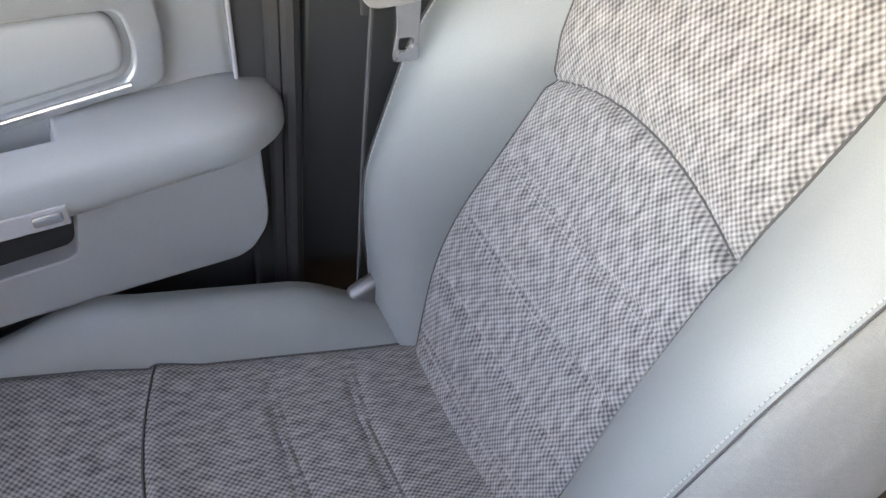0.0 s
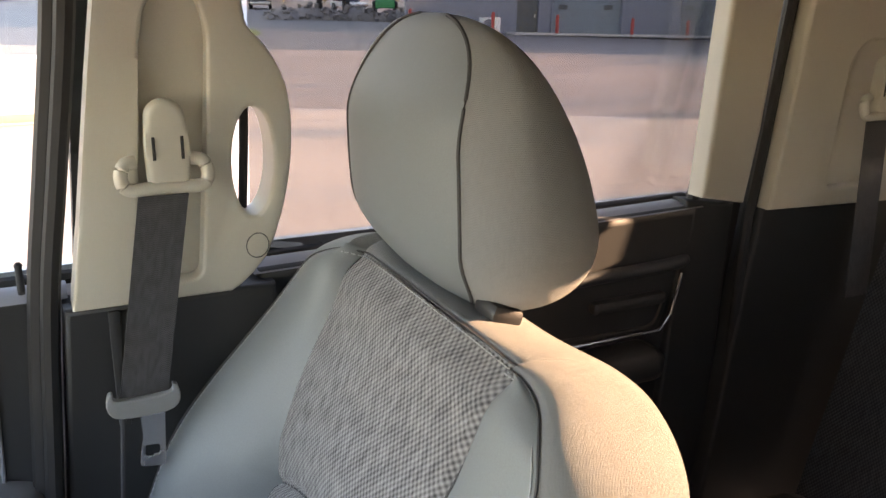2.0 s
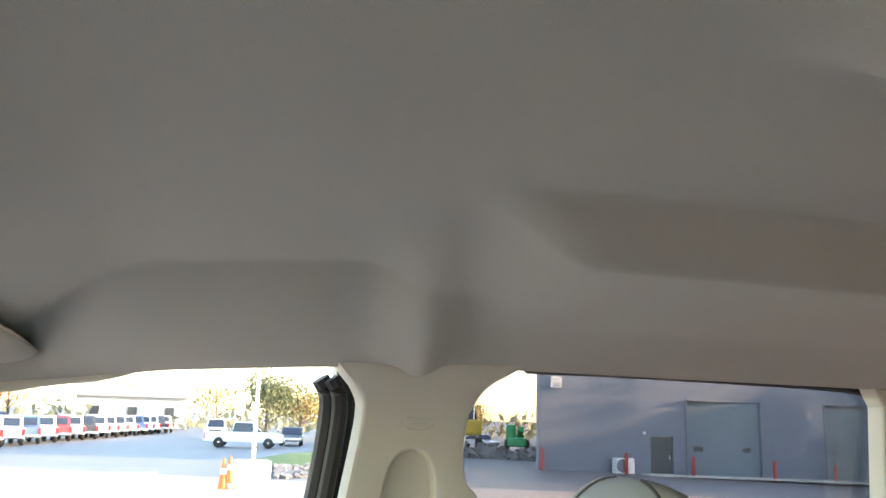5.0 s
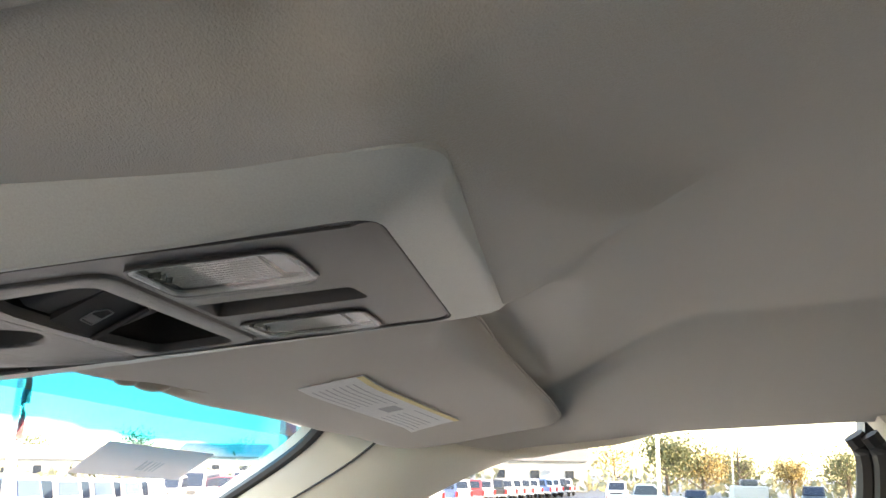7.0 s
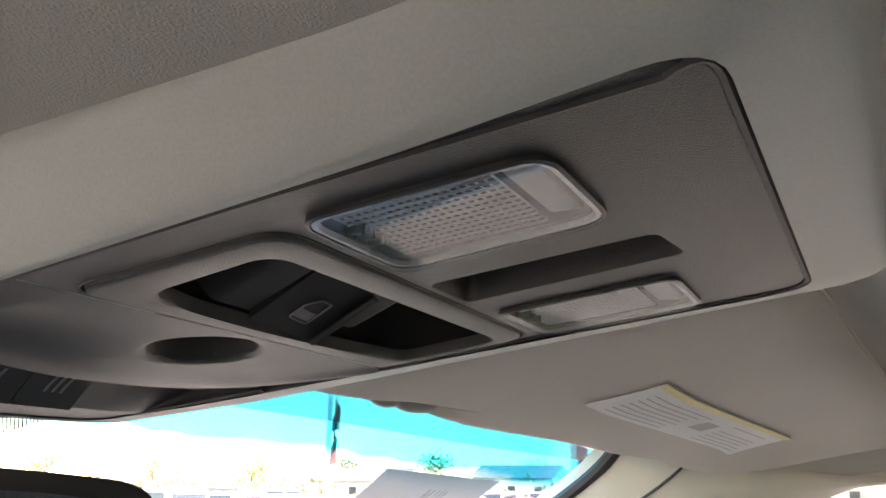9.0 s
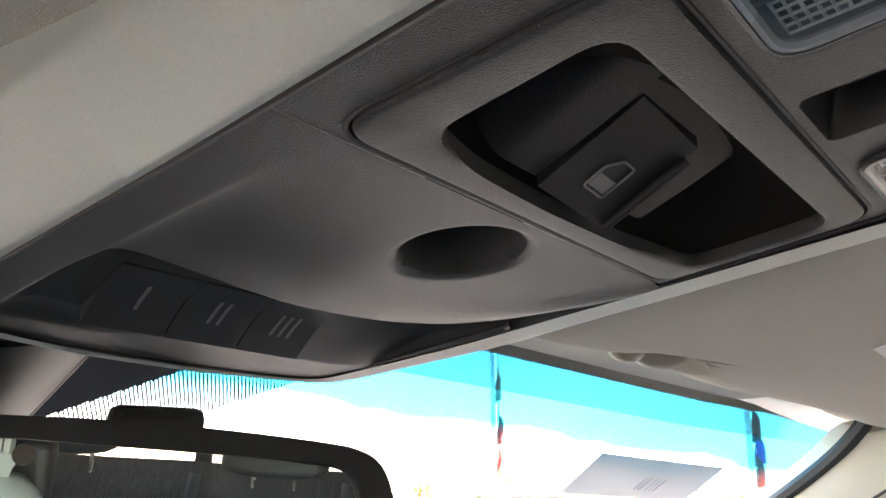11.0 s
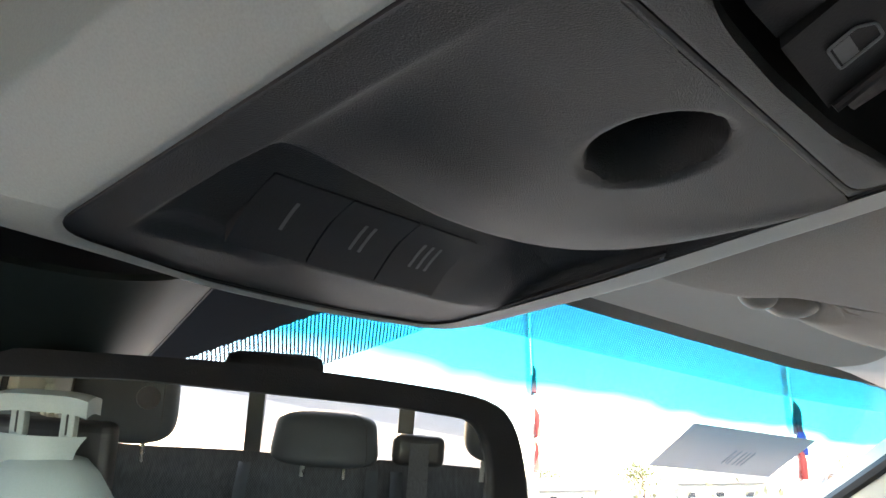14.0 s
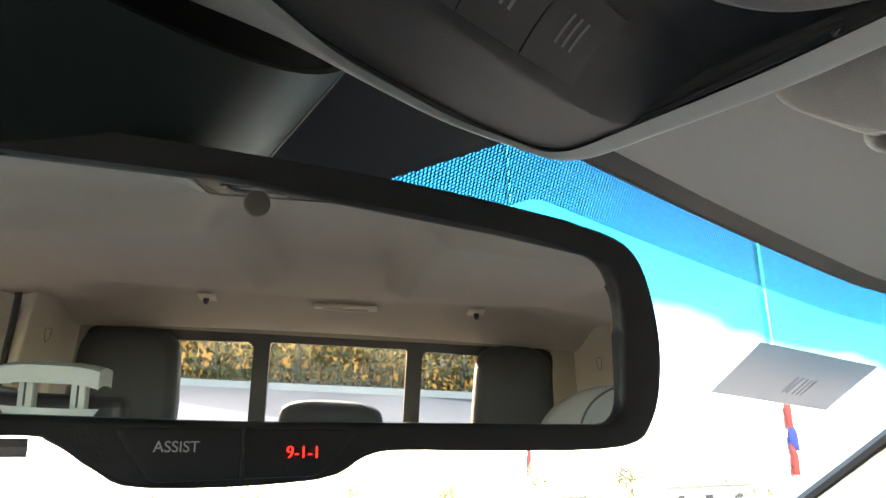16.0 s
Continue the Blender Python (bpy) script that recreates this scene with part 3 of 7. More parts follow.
def seat_belt(s, y, x, top, low, label, long_tail=True):
    """Webbing that hangs from its upper guide, with the latch plate on it."""
    t = thing("seat_belt", label, "seat belt", (s * x, y, top))
    w = 0.0235
    lean = 0.105 if long_tail else -0.06

    def web(u, v, d):
        k = (top - v)
        return (s * (x - 0.006 + 0.02 * k + d), y + u + lean * k * 1.6, v)

    bm = sheet(web, span(-w, w, 7), span(top - 0.012, low, 16), 0.0014)
    part("webbing", bm, BELT, t)
    body = [(-0.019, 0.005), (0.019, 0.005), (0.020, 0.05), (0.017, 0.085), (0.0, 0.094), (-0.017, 0.085), (-0.020, 0.05)]
    part("guide_cover", plate(rounded(body, 0.012), 0.018, lambda u, v, d: (s * (x - 0.016 + d), y + u - 0.004, top + v - 0.012), (), 0.006), CREAM, t, "cream plastic guide cover")
    for k in (-1, 1):
        part("slot_line", block((0.001, 0.003, 0.022), (s * (x - 0.0165), y - 0.004 + k * 0.013, top + 0.035), 0.0004), SEAM, t)
    bar = spline([(x - 0.006, y - 0.026, top + 0.022), (x - 0.009, y - 0.036, top + 0.020), (x - 0.012, y - 0.040, top + 0.008), (x - 0.013, y - 0.033, top - 0.003), (x - 0.012, y, top - 0.002), (x - 0.013, y + 0.033, top - 0.003), (x - 0.012, y + 0.040, top + 0.008), (x - 0.009, y + 0.036, top + 0.020), (x - 0.006, y + 0.026, top + 0.022)], 6)
    part("guide_ring", tube([(s * p.x, p.y, p.z) for p in bar], 0.0065, 10), CREAM, t, "cream plastic belt guide ring")
    if long_tail:
        yb = y + lean * 1.6 * (top - low)
        ring = spline([(-0.037, 0.018), (-0.030, 0.022), (-0.026, 0.004), (0.026, 0.004), (0.030, 0.022), (0.037, 0.018), (0.038, -0.008), (0.028, -0.014), (-0.028, -0.014), (-0.038, -0.008)] and [(a, b, 0) for a, b in ((-0.034, 0.012), (-0.029, 0.015), (-0.024, 0.006), (0.024, 0.006), (0.029, 0.015), (0.034, 0.012), (0.035, -0.004), (0.022, -0.014), (-0.022, -0.014), (-0.035, -0.004))], 4, True)
        latch = part("latch_plate", plate([(p.x, p.y) for p in ring], 0.008, lambda u, v, d: (s * (x - 0.012 + d), yb + u, low + 0.006 + v), (), 0.003), BELT_PLASTIC, t, "grey plastic belt latch plate")
        tongue = rounded([(-0.012, 0.002), (0.014, 0.002), (0.012, -0.030), (0.018, -0.066), (-0.008, -0.070), (-0.010, -0.030)], 0.005)
        part("tongue", plate(tongue, 0.003, lambda u, v, d: (s * (x - 0.010 + d), yb + u - 0.008, low + v), (rounded([(-0.003, -0.044), (0.011, -0.043), (0.012, -0.055), (-0.003, -0.056)], 0.003),), 0.0008), METAL, latch, "steel belt tongue with a square slot")
        part("lower_webbing", tube([(s * (x + 0.01), yb + 0.02, low - 0.01), (s * (x + 0.02), yb + 0.035, low - 0.2), (s * (x + 0.02), yb + 0.05, low - 0.38)], 0.002, 6), BELT, t)
    return t


def door_front(s):
    t = thing("front_door", "blue-grey plastic front door panel with armrest, pull handle and window", "car door", (s * 0.72, 0.5, 1.2))

    def at(u, v, w, x=0.70):
        return (s * (x + w), u, v)

    body = [(0.217, 1.435), (0.220, 1.32), (0.226, 1.18), (0.228, 1.10), (1.12, 1.06), (1.12, 1.415), (0.6, 1.432)]
    part("upper_panel", plate(body, 0.05, lambda u, v, w: at(u, v, w, 0.702 + 0.02 * ease(1.43, 1.36, v)), (), 0.012), DOOR, t)
    part("kick_panel", plate([(0.228, 1.098), (0.239, 0.95), (0.25, 0.78), (1.12, 0.78), (1.12, 1.058)], 0.05, lambda u, v, w: at(u, v, w, 0.726), (), 0.004), DARK, t, "dark plastic lower door panel")
    edge = [(0.152, 1.432), (0.216, 1.434), (0.219, 1.32), (0.225, 1.18), (0.238, 0.95), (0.248, 0.78), (0.212, 0.78), (0.20, 1.0), (0.186, 1.2)]
    part("rear_edge_panel", plate(edge, 0.05, lambda u, v, w: at(u, v, w, 0.712), (), 0.004), DARK, t, "dark plastic rear edge of the door")
    part("panel_seam", tube([at(a, b, -0.0005, 0.71) for a, b in ((0.2165, 1.43), (0.2195, 1.32), (0.2255, 1.18))], 0.0022, 6), DOOR_SILL, t)
    part("window_sill", sheet(lambda u, v: (s * (0.705 + 0.05 * u), v, 1.434 + 0.010 * math.sin(math.pi * u)), span(0, 1, 7), span(0.14, 1.12, 12)), DOOR_SILL, t)
    part("window_seal", tube([(s * 0.752, 0.13, 1.442), (s * 0.752, 1.12, 1.43)], 0.008, 8), BLACK, t)
    part("lock_knob", lathe([(0.007, 0), (0.007, 0.004), (0.004, 0.006), (0.0036, 0.03), (0.0042, 0.034), (0.002, 0.037)], (s * 0.722, 0.182, 1.436), sides=14), DARK, t, "small black door lock knob")
    # pull handle: a broad satin frame round a padded inner panel
    outer = rounded([(0.283, 1.364), (0.280, 1.300), (0.288, 1.251), (0.62, 1.220), (0.62, 1.392)], 0.012)
    inner = rounded([(0.312, 1.330), (0.308, 1.290), (0.316, 1.262), (0.60, 1.238), (0.60, 1.352)], 0.014)
    pad = rounded([(0.319, 1.328), (0.315, 1.290), (0.322, 1.268), (0.595, 1.244), (0.595, 1.348)], 0.016)
    part("pull_handle", plate(outer, 0.016, lambda u, v, w: at(u, v, w - 0.006 + 0.05 * max(0.0, v - 1.342), 0.712), (inner,), 0.004), SATIN, t, "satin silver frame round the door pull")
    part("pull_recess", plate(inner, 0.006, lambda u, v, w: at(u, v, w + 0.008, 0.712)), BLACK, t, "dark gap round the inner panel")
    part("pull_panel", plate(pad, 0.014, lambda u, v, w: at(u, v, w - 0.003, 0.712), (), 0.007, 4), DOOR, t, "padded grey inner panel")
    part("silver_edge", tube([at(0.318, 1.2585, -0.0075, 0.712), at(0.45, 1.2475, -0.0075, 0.712), at(0.60, 1.2350, -0.0075, 0.712)], 0.0024, 8), CHROME, t, "bright silver trim line")
    part("silver_edge", tube([at(0.300, 1.364, -0.0055, 0.712), at(0.45, 1.377, -0.0055, 0.712), at(0.60, 1.390, -0.0055, 0.712)], 0.0022, 8), CHROME, t, "bright silver trim line")
    # armrest: a padded ledge with a rounded rear end
    bm = bmesh.new()
    rows = []
    stations = [0.186 + 0.080 * (1 - math.cos(k * math.pi / 24)) for k in range(13)] + [0.29, 0.33, 0.37, 0.391, 0.393, 0.400, 0.403, 0.45, 0.55, 0.70, 0.90, 1.12]
    sides = 28
    for y in stations:
        v = (y - 0.186) / 0.935
        f = math.sqrt(max(0.0, 1 - (1 - min(1, v / 0.085)) ** 2))
        top = 1.240 + 0.010 * v - 0.006 * (1 - f)
        bot = 1.174 - 0.03 * ease(0.0, 0.5, v)
        wid = 0.030 + 0.052 * f
        ax, az = 0.725, (top + bot) / 2
        hz = (top - bot) / 2 * (0.50 + 0.50 * f)
        ring = []
        for k in range(sides):
            a = 2 * math.pi * k / sides
            c, sn = math.cos(a), math.sin(a)
            x = ax - wid * math.copysign(abs(c) ** 0.55, c)
            z = az + hz * math.copysign(abs(sn) ** 0.6, sn)
            # hollow to grip behind the ledge
            if sn > 0:
                z -= 0.034 * ease(0.392, 0.402, y) * ease(0.676, 0.684, x)
            ring.append(bm.verts.new((s * x, y, z)))
        rows.append(ring)
    for a, b in zip(rows, rows[1:]):
        for k in range(sides):
            bm.faces.new((a[k], a[(k + 1) % sides], b[(k + 1) % sides], b[k]))
    bm.faces.new(rows[0])
    bm.faces.new(rows[-1])
    arm = part("armrest", bm, DOOR, t, "padded grey armrest")
    part("switch_plate", block((0.004, 0.16, 0.022), (s * 0.6435, 0.482, 1.183), 0.002), DOOR_SILL, arm, "window switch plate")
    part("window_switch", block((0.006, 0.026, 0.012), (s * 0.6415, 0.420, 1.184), 0.003), CHROME, arm)
    # lower panel with map pocket
    low = rounded([(0.214, 1.185), (0.217, 1.062), (0.245, 1.024), (0.5, 1.026), (1.1, 0.975), (1.1, 1.20)], 0.02)
    pocket = rounded([(0.399, 1.147), (0.412, 1.089), (0.9, 1.062), (0.9, 1.152)], 0.012)
    part("lower_panel", plate(low, 0.025, lambda u, v, w: at(u, v, w, 0.692), (pocket,), 0.006), DOOR, t)
    # shallow black sheet; its colour stands in for shade inside the pocket
    part("pocket_back", plate(pocket, 0.01, lambda u, v, w: at(u, v, w, 0.714)), SOFT_BLACK, t, "map pocket back, black to stand in for shade inside")
    glass_pts = [(0.085, 1.44), (0.085, 1.80), (0.13, 1.836), (0.40, 1.83), (0.62, 1.76), (0.85, 1.62), (1.12, 1.44)]
    # the driver's pane is out of view; its added tint dims that side
    pane = part("window_pane", plate(glass_pts, 0.004, lambda u, v, w: (s * (0.758 - 0.16 * (v - 1.44) + w), u, v)), GLASS_CLEAR if s > 0 else GLASS_LIGHT_CUT, t, "clear door glass" if s > 0 else "unseen driver-side glass, tinted to cut light", False)
    pane.visible_shadow = False
    part("outer_skin", plate([(0.10, 0.62), (1.15, 0.62), (1.15, 1.42), (0.10, 1.44)], 0.012, lambda u, v, w: (s * (0.80 + 0.02 * math.sin((v - .6) * 3.5) + w), u, v)), WHITE, t, "white painted outer door skin")
    return t


def door_rear(s):
    t = thing("rear_door", "dark plastic rear door panel with silver-trimmed handle and tinted window", "car door", (s * 0.72, -0.4, 1.2))

    def at(u, v, w, x=0.695):
        return (s * (x + w), u, v)

    body = [(-0.055, 1.440), (-0.065, 1.2), (-0.10, 0.8), (-0.62, 0.8), (-0.68, 1.1), (-0.70, 1.25), (-0.690, 1.452)]
    part("panel", plate(body, 0.05, lambda u, v, w: at(u, v, w, 0.695 + 0.018 * ease(1.44, 1.38, v)), (), 0.012), DARK, t)
    part("window_sill", sheet(lambda u, v: (s * (0.697 + 0.055 * u), v, 1.436 - 0.012 * (v + 0.07) / 0.62 + 0.008 * math.sin(math.pi * u)), span(0, 1, 7), span(-0.700, -0.05, 12)), DOOR_SILL, t)
    part("window_seal", tube([(s * 0.748, -0.05, 1.438), (s * 0.748, -0.705, 1.452)], 0.007, 8), BLACK, t)
    ring = rounded([(-0.30, 1.395), (-0.30, 1.270), (-0.645, 1.262), (-0.682, 1.395)], 0.02)
    inner = rounded([(-0.31, 1.385), (-0.31, 1.280), (-0.636, 1.272), (-0.672, 1.385)], 0.016)
    part("handle_frame", plate(ring, 0.012, lambda u, v, w: at(u, v, w - 0.004, 0.71), (inner,), 0.003), DARK, t)
    part("handle_bar", tube(spline([at(-0.40, 1.362, 0.0, 0.70), at(-0.520, 1.366, -0.004, 0.70), at(-0.662, 1.370, -0.004, 0.70), at(-0.680, 1.370, 0.02, 0.70)], 6), 0.0095, 10), VINYL_DARK, t, "dark pull bar")
    part("handle_trim", tube([at(-0.40, 1.268, -0.002, 0.70), at(-0.50, 1.268, -0.002, 0.70), at(-0.640, 1.268, -0.002, 0.70), at(-0.660, 1.290, -0.002, 0.70), at(-0.672, 1.352, -0.002, 0.70)], 0.0022, 8), CHROME, t, "silver trim line")
    part("door_lever", block((0.02, 0.13, 0.02), (s * 0.70, -0.58, 1.320), 0.008), DARK, t, "black door release lever")
    part("armrest", block((0.07, 0.42, 0.05), (s * 0.69, -0.42, 1.23), 0.02, seg=3), DARK, t)
    frame = [(-0.676, 1.468), (-0.759, 1.452), (-0.757, 1.56), (-0.752, 1.70), (-0.748, 1.834), (-0.640, 1.838), (-0.657, 1.812), (-0.660, 1.75)]
    part("frame_trim", plate(frame, 0.03, lambda u, v, w: (s * (side_x(v) + 0.012 + w), u, v), (), 0.006), CREAM, t, "cream plastic window frame trim")
    low = [(-0.67, 1.46), (-0.762, 1.448), (-0.76, 1.1), (-0.72, 0.8), (-0.64, 0.8)]
    part("rear_edge_panel", plate(low, 0.03, lambda u, v, w: at(u, v, w, 0.70), (), 0.006), DARK, t)
    glass_pts = [(-0.06, 1.44), (-0.76, 1.44), (-0.76, 1.845), (-0.06, 1.845)]
    pane = part("window_pane", plate(glass_pts, 0.004, lambda u, v, w: (s * (0.750 - 0.16 * (v - 1.44) + w), u, v)), GLASS_PRIVACY, t, "tinted door glass", False)
    pane.visible_shadow = False
    rim = spline([(-0.694, 1.455, 0), (-0.698, 1.62, 0), (-0.700, 1.76, 0), (-0.697, 1.80, 0), (-0.675, 1.828, 0), (-0.60, 1.841, 0), (-0.3, 1.846, 0), (-0.13, 1.846, 0)], 5)
    part("glass_run", tube([(s * (side_x(q.y) + 0.05), q.x, q.y) for q in rim], 0.009, 8), BLACK, t, "black rubber glass channel")
    part("outer_skin", plate([(-0.06, 0.62), (-0.80, 0.62), (-0.80, 1.44), (-0.06, 1.44)], 0.012, lambda u, v, w: (s * (0.80 + 0.02 * math.sin((v - .6) * 3.5) + w), u, v)), WHITE, t, "white painted outer door skin")
    return t


def c_pillar(s):
    t = thing("c_pillar", "cream plastic rear quarter trim with a belt slot above dark trim", "pillar", (s * 0.66, -0.95, 1.5))
    outline = [(-0.786, 1.444), (-0.780, 1.56), (-0.776, 1.72), (-0.780, 1.80), (-0.800, 1.845), (-1.13, 1.85), (-1.13, 1.43)]
    slot = rounded([(-0.893, 1.468), (-1.010, 1.468), (-1.014, 1.60), (-1.000, 1.655), (-0.972, 1.680), (-0.935, 1.684), (-0.900, 1.680), (-0.880, 1.655), (-0.884, 1.60)], 0.014)
    xx = lambda v: side_x(v) - 0.012
    part("upper_trim", plate(outline, 0.03, lambda u, v, w: (s * (xx(v) + w), u, v), (slot,), 0.006), CREAM, t)
    part("belt_channel", plate(slot, 0.01, lambda u, v, w: (s * (xx(v) + 0.02 + w), u, v)), CREAM, t)
    ring = [(-0.888, 1.772), (-0.930, 1.772), (-0.925, 1.750), (-0.909, 1.741), (-0.893, 1.748)]
    part("airbag_mark", tube([(s * (xx(b) - 0.0002), a, b) for a, b in rounded(ring, 0.006)], 0.0007, 5, True), SEAM, t)
    part("lower_trim", plate([(-0.786, 1.444), (-1.13, 1.43), (-1.13, 0.8), (-0.72, 0.8)], 0.04, lambda u, v, w: (s * (0.672 + w), u, v), (), 0.006), DARK, t, "dark grey lower quarter trim")
    gap = [(-0.758, 1.838, 0), (-0.764, 1.80, 0), (-0.765, 1.70, 0), (-0.770, 1.56, 0), (-0.772, 1.43, 0), (-0.77, 1.1, 0)]
    part("door_seal", tube([(s * (side_x(q.y) + 0.012), q.x, q.y) for q in spline(gap, 5)], 0.008, 8), BLACK, t, "black rubber seal")
    part("door_seal", tube([(s * (side_x(q.y) + 0.026), q.x - 0.012, q.y) for q in spline(gap, 5)], 0.010, 8), BLACK, t, "black rubber seal")
    return t


for side in (1, -1):
    cab_side(side)
    a_pillar(side)
    b_pillar(side)
    door_front(side)
    door_rear(side)
    c_pillar(side)
    seat_belt(side, 0.045, 0.640, 1.562, 1.333, "dark grey front seat belt hanging on the middle pillar")
    seat_belt(side, -0.930, 0.622, 1.583, 1.30, "dark grey rear seat belt hanging on the quarter trim", False)


# ---------------------------------------------------------------- rear wall and window
t = thing("rear_window", "three-pane sliding rear window in a black frame", "window", (0, -1.13, 1.6), kind="structure")
RX = 0.012
outer = [(-0.70, 0.75), (0.70, 0.75), (0.68, 1.93), (-0.68, 1.93)]
# right pane cut narrow, so the added frame width keeps sun off side trim
panes = [rounded([(RX - 0.60, 1.40), (RX - 0.212, 1.40), (RX - 0.212, 1.768), (RX - 0.585, 1.758)], 0.02), rounded([(RX - 0.172, 1.40), (RX + 0.172, 1.40), (RX + 0.172, 1.770), (RX - 0.172, 1.770)], 0.008), rounded([(RX + 0.212, 1.40), (RX + 0.525, 1.40), (RX + 0.515, 1.758), (RX + 0.212, 1.768)], 0.02)]
hole = rounded([(RX - 0.63, 1.36), (RX + 0.565, 1.36), (RX + 0.550, 1.790), (RX - 0.615, 1.790)], 0.03)
bm = plate(outer, 0.05, lambda u, v, w: (u, -1.125 - w, v), (hole,))
solo("wall_rear", bm, LINER, "grey-beige cloth rear wall of the cab", "rear wall", "structure")
part("window_frame", plate(hole, 0.03, lambda u, v, w: (u, -1.135 - w, v), panes, 0.003), SOFT_BLACK, t, "black window frame")
for p in panes:
    g = part("window_pane", plate(p, 0.004, lambda u, v, w: (u, -1.15 - w, v)), GLASS_REAR, t, "lightly tinted rear glass", False)
    g.visible_shadow = False
for x in (-0.293, 0.328):
    z = liner_z(x, -0.95)
    h = thing("coat_hook", "small grey plastic coat hook on the headliner", "hook", (x, -0.95, z), "coat hooks")
    part("base", block((0.040, 0.045, 0.006), (x, -0.95, z - 0.002), 0.003, Euler((radians(12), 0, 0)).to_matrix()), CREAM, h)
    part("prong", tube(spline([(x, -0.955, z - 0.003), (x, -0.942, z - 0.014), (x, -0.930, z - 0.015), (x, -0.924, z - 0.008)], 4), 0.0048, 8), DARK, h)
z = liner_z(0.022, -0.95)
h = thing("dome_light", "slim clear dome light above the rear window", "lamp", (0.022, -0.95, z))
part("housing", block((0.15, 0.040, 0.012), (0.022, -0.95, z - 0.003), 0.005), CREAM, h)
part("lens", block((0.105, 0.022, 0.008), (0.022, -0.942, z - 0.009), 0.003), LAMP, h, "white lens")


# ---------------------------------------------------------------- windshield
SLOPE = Vector((0, 0.819, -0.574))


def ws(x, d, w=0.0):
    """A point of the windshield: across, distance down from the header, thickness."""
    p = Vector((x, yh(x), 1.852 - 0.05 * x * x)) + SLOPE * d
    return Vector((x * (1 + 0.22 * d), p.y + w * 0.57, p.z + w * 0.82))


t = thing("windshield", "clear windshield with a cyan shade band and black dotted border", "windshield", (0, 1.0, 1.7), kind="structure")
g = part("glass", sheet(lambda u, v: ws(u, v), span(-0.70, 0.70, 41), span(-0.02, 0.80, 25)), WINDSHIELD, t, "glass with a cyan shade band")
g.visible_shadow = False
fr = part("dotted_border", sheet(lambda u, v: ws(u, v, -0.003), span(-0.68, 0.68, 61), span(-0.012, 0.16, 12), uv=lambda u, v: (u, v)), FRIT, t, "black dot-matrix print")
part("header_band", sheet(lambda u, v: ws(u, v, 0.004), span(-0.69, 0.69, 41), span(-0.03, 0.002, 3)), BLACK, t, "black painted border")
bm = sheet(lambda u, v, w: (u, 0.80 + 0.42 * v + w, 1.32 - 0.02 * math.sin(3 * v) + 0.06 * v * (1 - abs(u))), span(-0.8, 0.8, 9), span(0, 1.0, 6), 0.02)
solo("dashboard", bm, DARK, "dark plastic dashboard top below the windshield", "dashboard", "structure")
bm = plate([(-0.8, 0.6), (0.8, 0.6), (0.8, 1.34), (-0.8, 1.34)], 0.05, lambda u, v, w: (u, 0.80 + w, v), (), 0.02)
solo("wall_front", bm, DARK, "dark plastic lower face of the dashboard", "dashboard", "structure")


